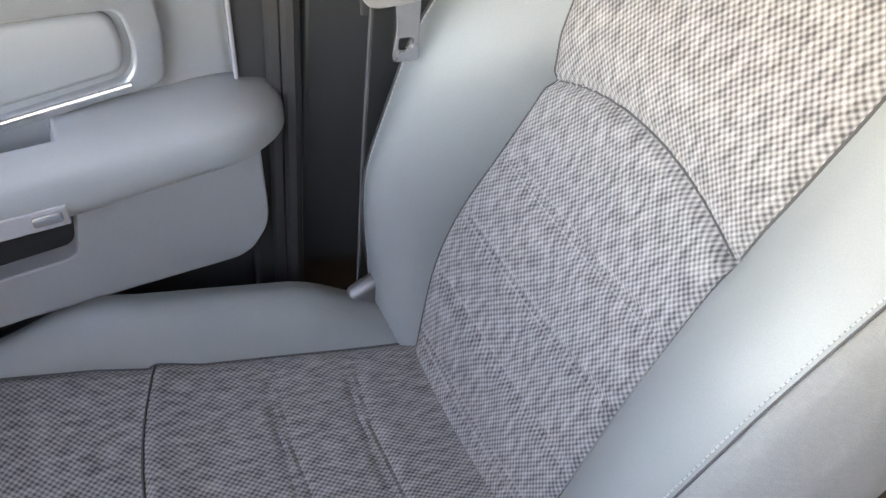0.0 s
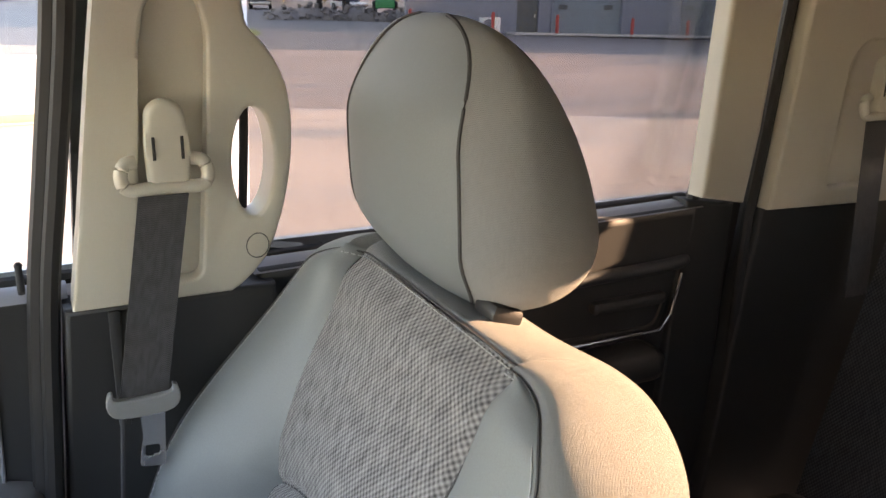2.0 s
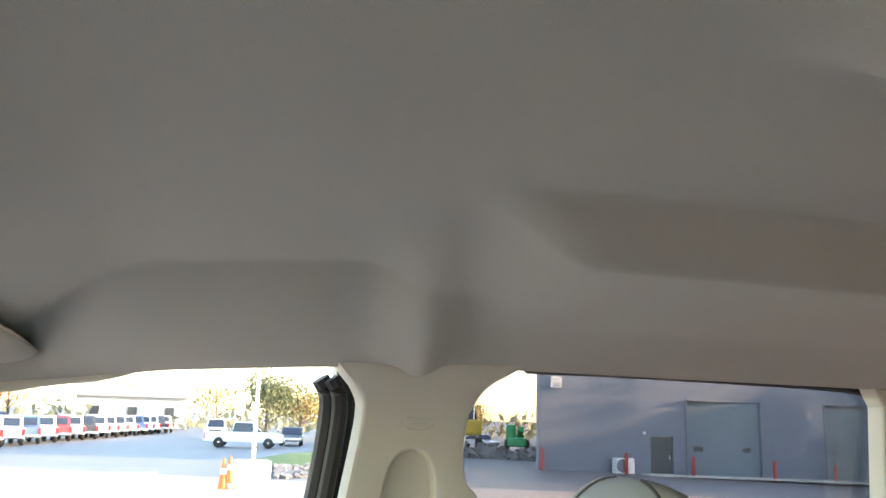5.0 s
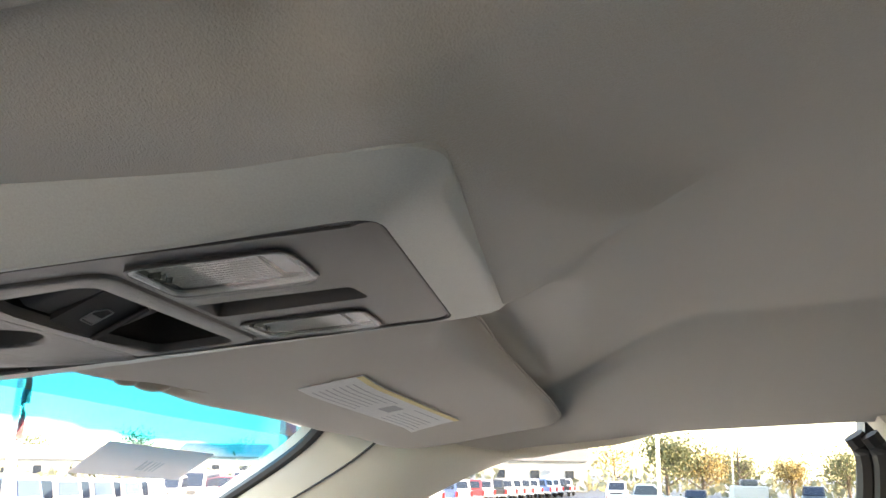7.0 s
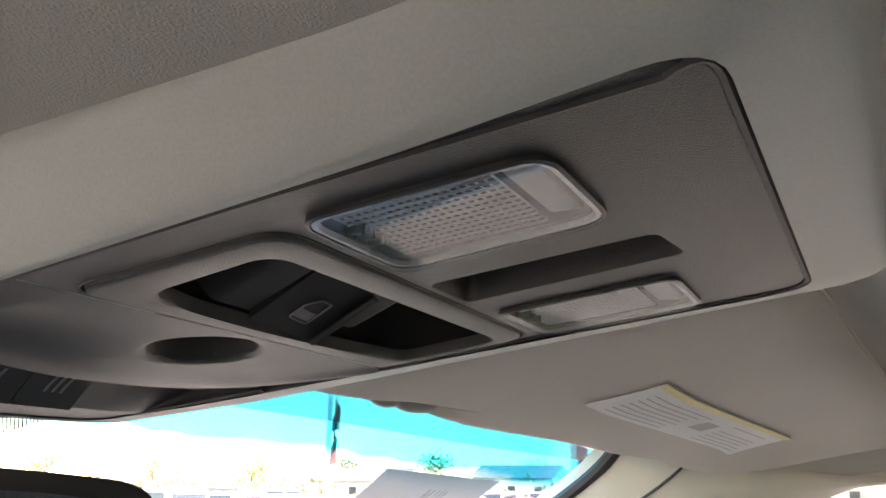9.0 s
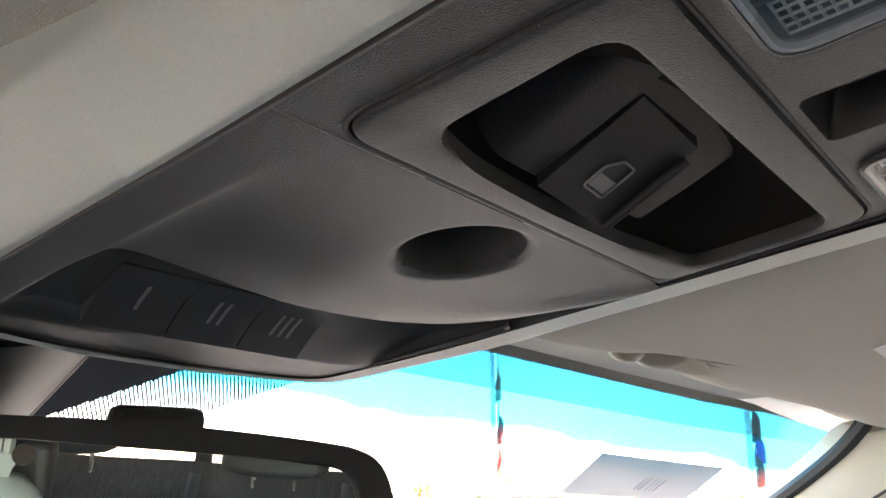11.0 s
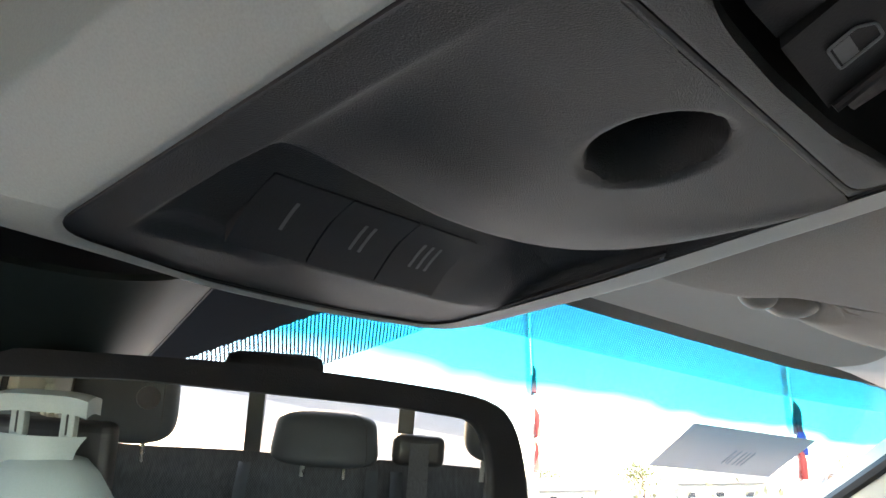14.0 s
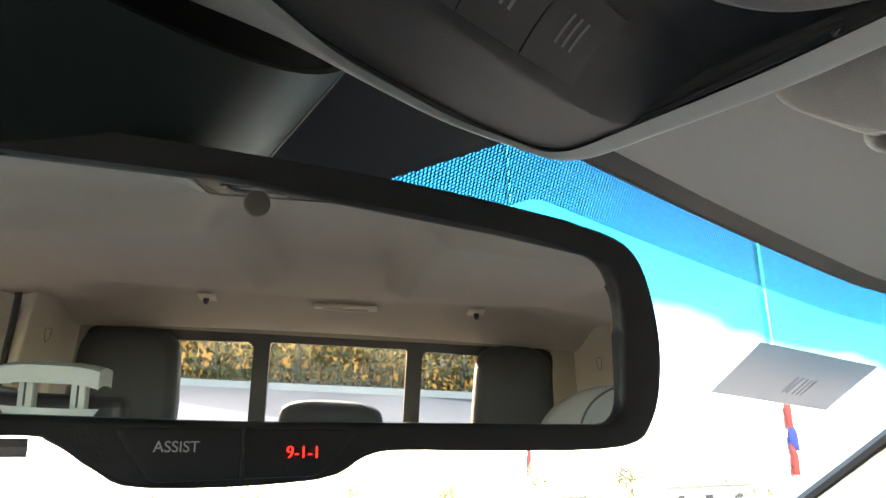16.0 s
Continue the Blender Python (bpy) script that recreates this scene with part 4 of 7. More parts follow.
# ---------------------------------------------------------------- seats
def bucket_seat(s, cx, drop=0.0):
    """Front seat: cushion, reclined backrest with bolsters, headrest on two posts."""
    t = thing("front_seat", "grey vinyl front seat with a coarse grey woven cloth insert", "car seat", (s * cx, 0.2, 0.7))
    U = Vector((0, -0.387, 0.922))
    N = Vector((0, 0.922, 0.387))
    base = Vector((0, 0.116, 0.940))

    def pt(x, h, d):
        p = base + U * h + N * d
        return (s * (cx + x), p.y, p.z)

    ins = lambda h, k=-1: lerp(HALF[k], h)
    HALF = {
        -1: [(q.x, q.y) for q in spline([(0, 0.122, 0), (0.10, 0.125, 0), (0.22, 0.125, 0), (0.31, 0.128, 0), (0.355, 0.132, 0), (0.40, 0.141, 0), (0.48, 0.150, 0), (0.565, 0.152, 0), (0.607, 0.155, 0)], 6)],
        1: [(q.x, q.y) for q in spline([(0, 0.124, 0), (0.04, 0.140, 0), (0.11, 0.161, 0), (0.18, 0.161, 0), (0.26, 0.145, 0), (0.33, 0.131, 0), (0.37, 0.127, 0), (0.43, 0.134, 0), (0.50, 0.142, 0), (0.56, 0.148, 0), (0.607, 0.155, 0)], 6)],
    }
    sgn = lambda x: -1 if x < 0 else 1
    # outline of the stitched front face, from the inboard foot over the top to the outboard foot
    RIM = [(q.x, q.y) for q in spline([(-0.211, 0, 0), (-0.217, 0.12, 0), (-0.226, 0.22, 0), (-0.236, 0.33, 0), (-0.243, 0.42, 0), (-0.248, 0.49, 0), (-0.245, 0.54, 0), (-0.233, 0.570, 0), (-0.204, 0.592, 0), (-0.165, 0.603, 0), (-0.10, 0.607, 0), (0, 0.608, 0), (0.09, 0.607, 0), (0.152, 0.602, 0), (0.196, 0.578, 0), (0.224, 0.535, 0), (0.240, 0.47, 0), (0.245, 0.38, 0), (0.240, 0.25, 0), (0.230, 0.12, 0), (0.213, 0, 0)], 7)]
    SIDES = {-1: [(b, -a) for a, b in RIM if a < -0.157], 1: [(b, a) for a, b in RIM if a > 0.157][::-1]}
    stitch = lambda h, k: lerp(SIDES[k], h)
    bump = lambda h: 0.062 * ease(-0.06, 0.20, h) * (1 - 0.85 * ease(0.30, 0.56, h)) + 0.012
    crease = lambda x: 0.355 + 0.032 * (1 - (x / 0.13) ** 2)

    def roll(h):
        """The top edge curls backwards."""
        return -0.016 * ease(0.56, 0.605, h) ** 2

    def front(x, h):
        a, i, w = abs(x), ins(h, sgn(x)), stitch(h, sgn(x))
        if a <= i:
            d = 0.006 * (1 - (a / i) ** 2)
            c = crease(x)
            d -= 0.009 * math.exp(-((h - c) / 0.006) ** 2) - 0.010 * ease(c, c + 0.05, h) * (1 - ease(0.45, 0.56, h))
            for k in (0.030, 0.103, 0.181, 0.264):
                d -= 0.0042 * (math.exp(-((h - k) / 0.0032) ** 2) + math.exp(-((h - k - 0.010) / 0.0032) ** 2)) * (1 - (a / i) ** 8)
            d -= 0.006 * math.exp(-((i - a) / 0.006) ** 2)
        else:
            q = min(1.0, (a - i) / max(0.004, w - i))
            d = bump(h) * (1.15 if x > 0 else 0.75) * math.sin(min(1.0, q * 1.15) * math.pi / 2) ** 0.8 - 0.010 * q * q
        return d + roll(h)

    hs = span(0.0, 0.605, 170)
    rng = span(-1, 1, 35)
    back = part("backrest", sheet(lambda u, v: pt(u * ins(v, sgn(u)), v, front(u * ins(v, sgn(u)), v)), rng, hs, uv=lambda u, v: (u * 0.14, v)), CLOTH, t, "coarse grey woven cloth backrest insert")
    for k in (-1, 1):
        part("bolster", sheet(lambda u, v: pt(k * (ins(v, k) + u * (stitch(v, k) - ins(v, k))), v, front(k * (ins(v, k) + u * (stitch(v, k) - ins(v, k))), v)), span(0, 1, 13), hs), VINYL, back, "pale grey vinyl side bolster")

    rim = [(Vector((a, b, 0)), front(a, min(b, 0.606))) for a, b in RIM]

    def flank(u, v):
        """The sides and the top: out from the stitched rim, rounding over to the rear."""
        i = int(v)
        p, f0 = rim[i]
        d = rim[min(i + 1, len(rim) - 1)][0] - rim[max(i - 1, 0)][0]
        n = Vector((-d.y, d.x, 0)).normalized()
        side = abs(n.x)
        out = (0.040 + 0.014 * ease(0.5, 0.2, p.y)) * side + (0.012 + (0.024 if p.x > 0 else 0.010) * ease(0.07, 0.20, abs(p.x))) * (1 - side)
        a = u * math.pi / 2
        q = p + n * out * math.sin(a) ** 0.8
        return pt(q.x, q.y, f0 + (-0.086 - f0) * (1 - math.cos(a)) ** 0.75)

    ids = list(range(len(rim)))
    cut0, cut1 = [i for i in ids if RIM[i][0] < -0.157][-1], [i for i in ids if RIM[i][0] > 0.157][0]
    for name, a, b, mat, lab in (("side_panel", 0, cut0, CLOTH_SIDE, "ribbed grey cloth side panel"), ("top_panel", cut0, cut1, CLOTH_SIDE, "ribbed grey cloth top of the backrest"), ("side_panel", cut1, len(ids) - 1, VINYL, "grey vinyl side panel")):
        part(name, sheet(flank, span(0, 1, 17), ids[a:b + 1], uv=lambda u, v: (v * 0.0105, u * 0.13)), mat, back, lab)
    bm = bmesh.new()
    bm.faces.new([bm.verts.new(flank(1.0, i)) for i in ids])
    bmesh.ops.triangulate(bm, faces=bm.faces[:])
    part("back_panel", bm, CLOTH_SIDE, back)
    line = [Vector(pt(p.x, p.y, d + 0.0012)) for p, d in rim[4:-4]]
    part("piping", tube(line, 0.0010, 6), SEAM, back)
    bm = bmesh.new()
    mid = Vector(pt(0, 0.3, 0))
    for i in range(len(line) - 1):
        for j in range(3):
            a = line[i].lerp(line[i + 1], j / 3 + 0.06)
            b = line[i].lerp(line[i + 1], j / 3 + 0.27)
            off = (mid - a).normalized() * 0.0045 + Vector((0, 0.0012, 0.0006))
            tube([a + off, b + off], 0.0007, 4, bm=bm)
    tagged(part("stitching", bm, THREAD, back, "pale thread stitching"), kind="stuff")
    for k in (-1, 1):
        ln = [Vector(pt(k * ins(h, k), h, front(k * ins(h, k), h) + 0.0005)) for h in hs]
        part("insert_seam", tube(ln, 0.0013, 5), SEAM, back)

    part("crease_seam", tube([Vector(pt(x, crease(x), front(x, crease(x)) + 0.0004)) for x in span(-0.95 * ins(0.35), 0.95 * ins(0.35), 25)], 0.0013, 6), SEAM, back)
    # cushion
    cz = lambda y: 0.945 + 0.10 * (y - 0.08)
    cins = lambda y: lerp([(0.05, 0.126), (0.092, 0.136), (0.17, 0.152), (0.25, 0.170), (0.373, 0.197), (0.432, 0.217), (0.52, 0.238), (0.70, 0.245)], y)
    cwid = lambda y: cins(y) + 0.064 - 0.026 * ease(0.40, 0.55, y)

    def ctop(x, y):
        a, i, w = abs(x), cins(y), cwid(y)
        edge = -0.06 * ease(0.60, 0.70, y)
        if a <= i:
            c = 0.374 + 0.045 * (1 - (x / i) ** 2)
            d = 0.004 - 0.009 * math.exp(-((y - c) / 0.006) ** 2) * (1 - (a / i) ** 8) + 0.008 * ease(c - 0.05, c, y) * (1 - ease(c, c + 0.01, y))
            for k in (0.174, 0.256):
                for j in (0.0, 0.010):
                    d -= 0.0042 * math.exp(-((y - k - j - 0.020 * (1 - (x / i) ** 2)) / 0.0034) ** 2) * (1 - (a / i) ** 8)
            d -= 0.006 * math.exp(-((i - a) / 0.006) ** 2)
            return cz(y) + d + edge
        q = (a - i) / (w - i)
        hump = 0.058 * (0.30 + 0.70 * ease(0.10, 0.22, y)) * (1 - 0.85 * ease(0.38, 0.58, y))
        return cz(y) + edge + hump * math.sin(min(1, q * 1.2) * math.pi / 2) - 0.02 * max(0, q - 0.7)

    cy = span(0.06, 0.70, 150)
    cush = part("cushion", sheet(lambda u, v: (s * (cx + u * cins(v)), v, ctop(u * cins(v), v)), rng, cy, uv=lambda u, v: (u * 0.18, v)), CLOTH, t, "coarse grey woven cloth seat insert")
    for k in (-1, 1):
        part("bolster", sheet(lambda u, v: (s * (cx + k * (cins(v) + u * (cwid(v) - cins(v)))), v, ctop(k * (cins(v) + u * (cwid(v) - cins(v))), v)), span(0, 1, 13), cy), VINYL, cush, "pale grey vinyl cushion bolster")
        part("side_panel", sheet(lambda u, v: (s * (cx + k * (cwid(v) + 0.02 * math.sin(u * math.pi / 2))), v, ctop(k * cwid(v), v) - 0.22 * u), span(0, 1, 7), cy), VINYL, cush)
        part("insert_seam", tube([(s * (cx + k * cins(y)), y, ctop(k * cins(y), y) + 0.0006) for y in cy], 0.0014, 5), SEAM, cush)
    part("crease_seam", tube([(s * (cx + x), 0.374 + 0.045 * (1 - (x / 0.197) ** 2), ctop(x, 0.374 + 0.045 * (1 - (x / 0.197) ** 2)) + 0.003) for x in span(-0.195, 0.195, 31)], 0.0013, 6), SEAM, cush)
    part("front_panel", sheet(lambda u, v: (s * (cx + u * cwid(0.62)), 0.62, ctop(u * cwid(0.62), 0.62) * (1 - v) + 0.72 * v), span(-1, 1, 11), span(0, 1, 3)), VINYL, cush)
    part("seat_base", block((0.44, 0.44, 0.12), (s * cx, 0.33, 0.68), 0.02), VINYL_DARK, t)
    # buckle stalk beside the cushion
    part("belt_anchor", block((0.020, 0.050, 0.085), (s * (cx + 0.202), 0.122, 0.962), 0.009, Euler((radians(-24), 0, 0)).to_matrix(), 3), ANCHOR, t, "grey metal belt anchor")

    # headrest
    hz, hh = 1.600 - drop, 0.125
    hcx = cx + 0.051
    back_y = [(q.x, q.y) for q in spline([(-1, -0.248, 0), (-0.55, -0.272, 0), (0.0, -0.254, 0), (0.6, -0.216, 0), (1.0, -0.190, 0)], 8)]

    def head(u, v):
        """u: round the outline; v: height, -1 to 1."""
        c, sn = math.cos(u), math.sin(u)
        k = max(0.0, 1 - abs(v) ** 3.0) ** 0.42
        yf = -0.112 - 0.026 * ease(0.2, 1.0, v) - 0.022 * ease(-0.4, -1.0, v)
        yb = lerp(back_y, v)
        yc, dy = (yf + yb) / 2, (yf - yb) / 2 * k
        wx = (0.167 - 0.002 * v) * k
        return (s * (hcx + wx * math.copysign(abs(c) ** 0.78, c)), yc + dy * math.copysign(abs(sn) ** 0.80, sn), hz + hh * v)

    vv = [math.sin(a) for a in span(-math.pi / 2, math.pi / 2, 48)]
    cut = 0.87
    hr = part("headrest", sheet(head, span(cut, math.pi - cut, 21), vv), VINYL, t, "grey vinyl headrest front")
    part("headrest_back", sheet(head, span(math.pi - cut, 2 * math.pi + cut, 41), vv, uv=lambda u, v: (u * 0.1, v * 0.12)), CLOTH_SIDE, hr, "ribbed grey cloth headrest side")
    for a in (cut, math.pi - cut):
        part("seam", tube([Vector(head(a, v)) for v in vv[2:-2]], 0.0018, 6), SEAM, hr)
    for k in (-0.06, 0.06):
        p0, p1 = Vector((0, -0.180, hz - 0.09)), Vector((0, -0.166, hz - 0.15))
        part("post", tube([(s * (cx + k), p0.y, p0.z), (s * (cx + k), p1.y, p1.z)], 0.0065, 12), METAL, hr, "steel headrest post")
        part("post_sleeve", block((0.034, 0.03, 0.016), (s * (cx + k), p1.y - 0.002, p1.z + 0.046), 0.005, Euler((radians(20), 0, 0)).to_matrix()), SOFT_BLACK, hr, "black plastic post sleeve")
    return t


bucket_seat(1, 0.420)
bucket_seat(-1, 0.400, 0.045)

# the bench covers are coloured darker than the front seats to hold shade
t = thing("rear_bench", "rear bench seat with three headrests, shade put into its dark grey", "car seat", (0, -0.9, 0.7))


def bench(u, v):
    x = 0.63 * u
    h = 0.60 * v
    d = 0.012 * math.cos(u * math.pi * 3) + 0.02 * abs(u) ** 3
    k = ease(0.52, 0.60, h)
    return (x, -0.90 - 0.16 * h / 0.6 - 0.05 * k + d, 0.92 + h)


part("backrest", sheet(lambda u, v: bench(u, v), span(-1, 1, 41), span(0, 1, 25), uv=lambda u, v: (u * 0.63, v * 0.6)), CLOTH_SHADED, t)
part("backrest_top", sheet(lambda u, v: (0.63 * u, -1.11 - 0.03 * v + 0.012 * math.cos(u * math.pi * 3) + 0.02 * abs(u) ** 3, 1.50 + 0.006 * math.sin(math.pi * v)), span(-1, 1, 25), span(0, 1, 3)), VINYL_DARK, t)
for x0, x1 in ((-0.60, -0.17), (-0.14, 0.14), (0.17, 0.60)):
    part("side_bolster", sheet(lambda u, v: (x0 + 0.03 * u if x0 > 0 else x1 - 0.03 * u, bench(0, v)[1] + 0.03 + 0.01 * math.sin(math.pi * u), 0.92 + 0.58 * v), span(0, 1, 7), span(0, 1, 12)), VINYL_DARK, t)
part("cushion", block((1.26, 0.46, 0.16), (0, -0.66, 0.92), 0.05, seg=4), CLOTH_SHADED, t)


def rear_head(cx, w, h, z):
    """A rounded pad that leans back a little, on two posts."""

    def pad(u, v):
        k = max(0.0, 1 - abs(v) ** 6) ** 0.38
        c, sn = math.cos(u), math.sin(u)
        return (cx + w / 2 * (1 - 0.06 * v) * k * math.copysign(abs(c) ** 0.5, c), -1.062 - 0.02 * v + 0.048 * k * math.copysign(abs(sn) ** 0.7, sn), z + h / 2 * (1 + v))

    hr = part("headrest", sheet(pad, span(0, 2 * math.pi, 41), [math.sin(a) for a in span(-math.pi / 2, math.pi / 2, 26)]), VINYL_DARK, t, "vinyl headrest with shade put into its dark grey")
    part("seam", tube([pad(0.9, math.sin(a)) for a in span(-1.2, 1.2, 16)], 0.0014, 5), SEAM, hr)
    for k in (-0.05, 0.05):
        part("post", tube([(cx + k, -1.058, z + 0.03), (cx + k, -1.066, z - 0.05)], 0.006, 10), METAL, hr)


rear_head(-0.480, 0.245, 0.262, 1.528)
rear_head(0.448, 0.200, 0.252, 1.540)
rear_head(0.005, 0.255, 0.132, 1.504)
cb = thing("centre_belt_guide", "black plastic centre belt guide on the rear bench", "belt guide", (0.235, -1.07, 1.53))
part("cover", block((0.13, 0.06, 0.075), (0.235, -1.075, 1.555), 0.018, seg=3), SOFT_BLACK, cb)
part("webbing", sheet(lambda u, v, w: (0.235 + u, -1.035 + 0.12 * v + w, 1.575 - 0.5 * v), span(-0.024, 0.024, 5), span(0, 1, 9), 0.0015), BELT, cb)

# camera rig: pale plastic stand with a black case behind it, on the driver's cushion
rig = thing("camera_rig", "pale grey plastic camera rig stand with curved top before a black case", "stand", (-0.30, 0.0, 0.95))
RZ = 0.032
part("top_plate", sheet(lambda u, v, w: (-0.302 + 0.056 * u, 0.0 + 0.028 * v, RZ + 1.686 - 0.005 * u ** 4 - 0.004 * v * v - w), span(-1, 1, 15), span(-1, 1, 7), 0.020), RIG, rig, "curved top plate")
for k in (-0.029, 0.029):
    post = part("post", block((0.017, 0.020, 0.040), (-0.302 + k, 0.0, RZ + 1.650), 0.003), RIG, rig)
    part("groove", block((0.002, 0.003, 0.030), (-0.302 + k, 0.011, RZ + 1.650), 0.0008), SEAM, post)
part("collar", sheet(lambda u, v: (-0.302 + (0.056 + 0.014 * v) * u * (1 - 0.35 * math.sin(math.pi * v * 0.8)), 0.034 - 0.02 * u * u, RZ + 1.560 + 0.075 * v), span(-1, 1, 15), span(0, 1, 9)), RIG, rig, "flared collar")
part("body", lathe([(0.02, 0.0), (0.12, 0.01), (0.12, 0.40), (0.115, 0.52), (0.095, 0.59), (0.062, 0.642), (0.045, 0.660), (0.01, 0.668)], (-0.292, 0.0, 0.945 + RZ), sides=28), RIG, rig)
case = part("case", block((0.30, 0.05, 0.26), (-0.385, -0.070, RZ + 1.515), 0.012, seg=3), SOFT_BLACK, rig, "black plastic case")
part("lens_ring", tube([(-0.455 + 0.022 * math.cos(a), -0.042, RZ + 1.615 + 0.022 * math.sin(a)) for a in span(0, 2 * math.pi, 25)[:-1]], 0.0035, 8, True), DARK, case, "dark ring")


# ---------------------------------------------------------------- overhead console
RECESS = surface("recess_dark", (0.02, 0.019, 0.018), 0.95, grain=900)
RECESS.node_tree.nodes["Principled BSDF"].inputs["Specular IOR Level"].default_value = 0.0
SWITCH = surface("switch_black", (0.017, 0.017, 0.018), 0.55, grain=1500, bump=0.2)
SWITCH.node_tree.nodes["Principled BSDF"].inputs["Specular IOR Level"].default_value = 0.2
LENS_EDGE = surface("lens_edge", (0.28, 0.29, 0.30), 0.25, grain=300, bump=0.0)
BUTTON = surface("console_button", (0.028, 0.028, 0.029), 0.5, grain=2000, bump=0.4, depth=0.0003)
RIB = surface("lamp_rib", (0.42, 0.43, 0.44), 0.4, grain=100, bump=0.0)
# shadow behind the prism ribs, put into the lamp tray's colour
LAMP_SHADOW = surface("lamp_shadow", (0.11, 0.115, 0.12), 0.25, grain=300, bump=0.0)
CX = 0.020


def cz0(y):
    return 1.8108 + 0.107 * (0.75 - y)


def con(x, y, d=0.0):
    """A point of the console: across, along, distance up from its lower face."""
    return (x, y, cz0(y) + d)


console = thing("overhead_console", "pale grey overhead console with a dark textured switch panel", "console", (CX, 0.6, 1.84))
LEFT = [(0.4685, -0.0680), (0.545, -0.0612), (0.64, -0.0578), (0.758, -0.0560)]
RIGHT = [(0.4685, 0.0865), (0.55, 0.0890), (0.62, 0.0970), (0.68, 0.1010), (0.758, 0.1000)]
FRONT = [(q.x, q.y) for q in spline([(-0.0560, 0.7570, 0), (-0.0500, 0.7640, 0), (-0.030, 0.7680, 0), (0.0, 0.7705, 0), (0.048, 0.7720, 0), (0.085, 0.7690, 0), (0.097, 0.7640, 0), (0.1000, 0.7570, 0)], 5)]


def panel_edge(v):
    """Left and right edge of the panel at v."""
    return lerp(LEFT, v), lerp(RIGHT, v)


bez = rounded([(-0.068, 0.4685), (0.0865, 0.4685), (0.0890, 0.55), (0.0970, 0.62), (0.1010, 0.68)], 0.010, 6)
bez = [q for q in bez if not (q[0] < 0 and q[1] > 0.50)] + [(b, a) for a, b in RIGHT[4:]] + FRONT[::-1] + [(b, a) for a, b in LEFT[::-1][1:-1]]

# housing: a flange round the panel, broad on one side and at the rear, then a rounded wall up to the headliner
base_ring = [(-0.069, 0.4675, 0.001), (0.0875, 0.4675, 0.001), (0.0985, 0.63, 0.001), (0.1020, 0.70, 0.001), (0.098, 0.7670, 0.001), (0.048, 0.7730, 0.001), (0.0, 0.7715, 0.001), (-0.0570, 0.7585, 0.001), (-0.0592, 0.64, 0.001), (-0.0640, 0.52, 0.001)]
lip_ring = [(-0.078, 0.453, 0.0040), (0.129, 0.448, 0.0095), (0.124, 0.63, 0.003), (0.122, 0.70, 0.001), (0.110, 0.7680, 0.0), (0.048, 0.7765, 0.0), (0.0, 0.7750, 0.0), (-0.0600, 0.7615, 0.0), (-0.0615, 0.64, 0.0008), (-0.0670, 0.52, 0.0015)]
top_ring = [(-0.097, 0.4475, 0.0085), (0.134, 0.445, 0.016), (0.130, 0.63, 0.022), (0.128, 0.70, 0.024), (0.113, 0.7740, 0.026), (0.048, 0.7895, 0.018), (0.0, 0.7930, 0.017), (-0.0840, 0.8000, 0.0160), (-0.0720, 0.64, 0.0250), (-0.0800, 0.52, 0.0165)]
end_ring = [(-0.099, 0.4465, 0.034), (0.135, 0.444, 0.045), (0.131, 0.63, 0.046), (0.129, 0.70, 0.048), (0.114, 0.7755, 0.044), (0.048, 0.7915, 0.048), (0.0, 0.7950, 0.048), (-0.0860, 0.8020, 0.0480), (-0.0735, 0.64, 0.0460), (-0.0815, 0.52, 0.0400)]


def loop_of(ring, r):
    """A closed ring with rounded corners; the third value runs along."""
    flat = rounded([q[:2] for q in ring], r, 6)
    out = []
    for k, q in enumerate(flat):
        i, t = k // 7, (k % 7) / 6
        a, b, c = ring[i - 1][2], ring[i][2], ring[(i + 1) % len(ring)][2]
        near = 0.12
        h = b + near * ((a - b) * (1 - t) ** 2 + (c - b) * t ** 2)
        out.append(Vector((q[0], q[1], h)))
    return out


loops = [loop_of(base_ring, 0.012), loop_of(lip_ring, 0.016), loop_of(top_ring, 0.018), loop_of(end_ring, 0.020)]


def housing(u, v):
    """v: 0 at the panel, 1 at the flange's rim, 2 at the wall's top, 3 inside the headliner."""
    k = int(u)
    i = min(2, int(v))
    t = v - i
    p = loops[i][k].lerp(loops[i + 1][k], t)
    if 0.6 < v < 1.4:
        # ease the rim round
        mid = loops[0][k].lerp(loops[1][k], 0.6).lerp(loops[1][k].lerp(loops[2][k], 0.4), (v - 0.6) / 0.8)
        p = p.lerp(mid, 0.45 * (1 - abs(v - 1.0) / 0.4))
    return con(p.x, p.y, p.z)


bm = sheet(housing, list(range(len(loops[0]))), [0, 0.2, 0.4, 0.6, 0.7, 0.8, 0.9, 1.0, 1.1, 1.2, 1.3, 1.4, 1.6, 1.8, 1.9, 2.0, 2.1, 2.3, 2.6, 3.0], loop=True)
part("housing", bm, CONSOLE, console)

lensL = rounded([(-0.0488, 0.5500), (-0.0085, 0.5500), (-0.0105, 0.4990), (-0.0490, 0.4990)], 0.007)
lensR = rounded([(0.0475, 0.5508), (0.0858, 0.5500), (0.0825, 0.4985), (0.0455, 0.4985)], 0.006)
slot = rounded([(0.0100, 0.5525), (0.0330, 0.5525), (0.0285, 0.4920), (0.0085, 0.4945)], 0.003)
insert = rounded([(-0.0470, 0.5550), (0.0875, 0.5550), (0.0945, 0.6170), (-0.0460, 0.6170)], 0.009)
HOLE = (0.0262, 0.6410)


def panel(u, v, w):
    return con(u, v, 0.0018 + w)


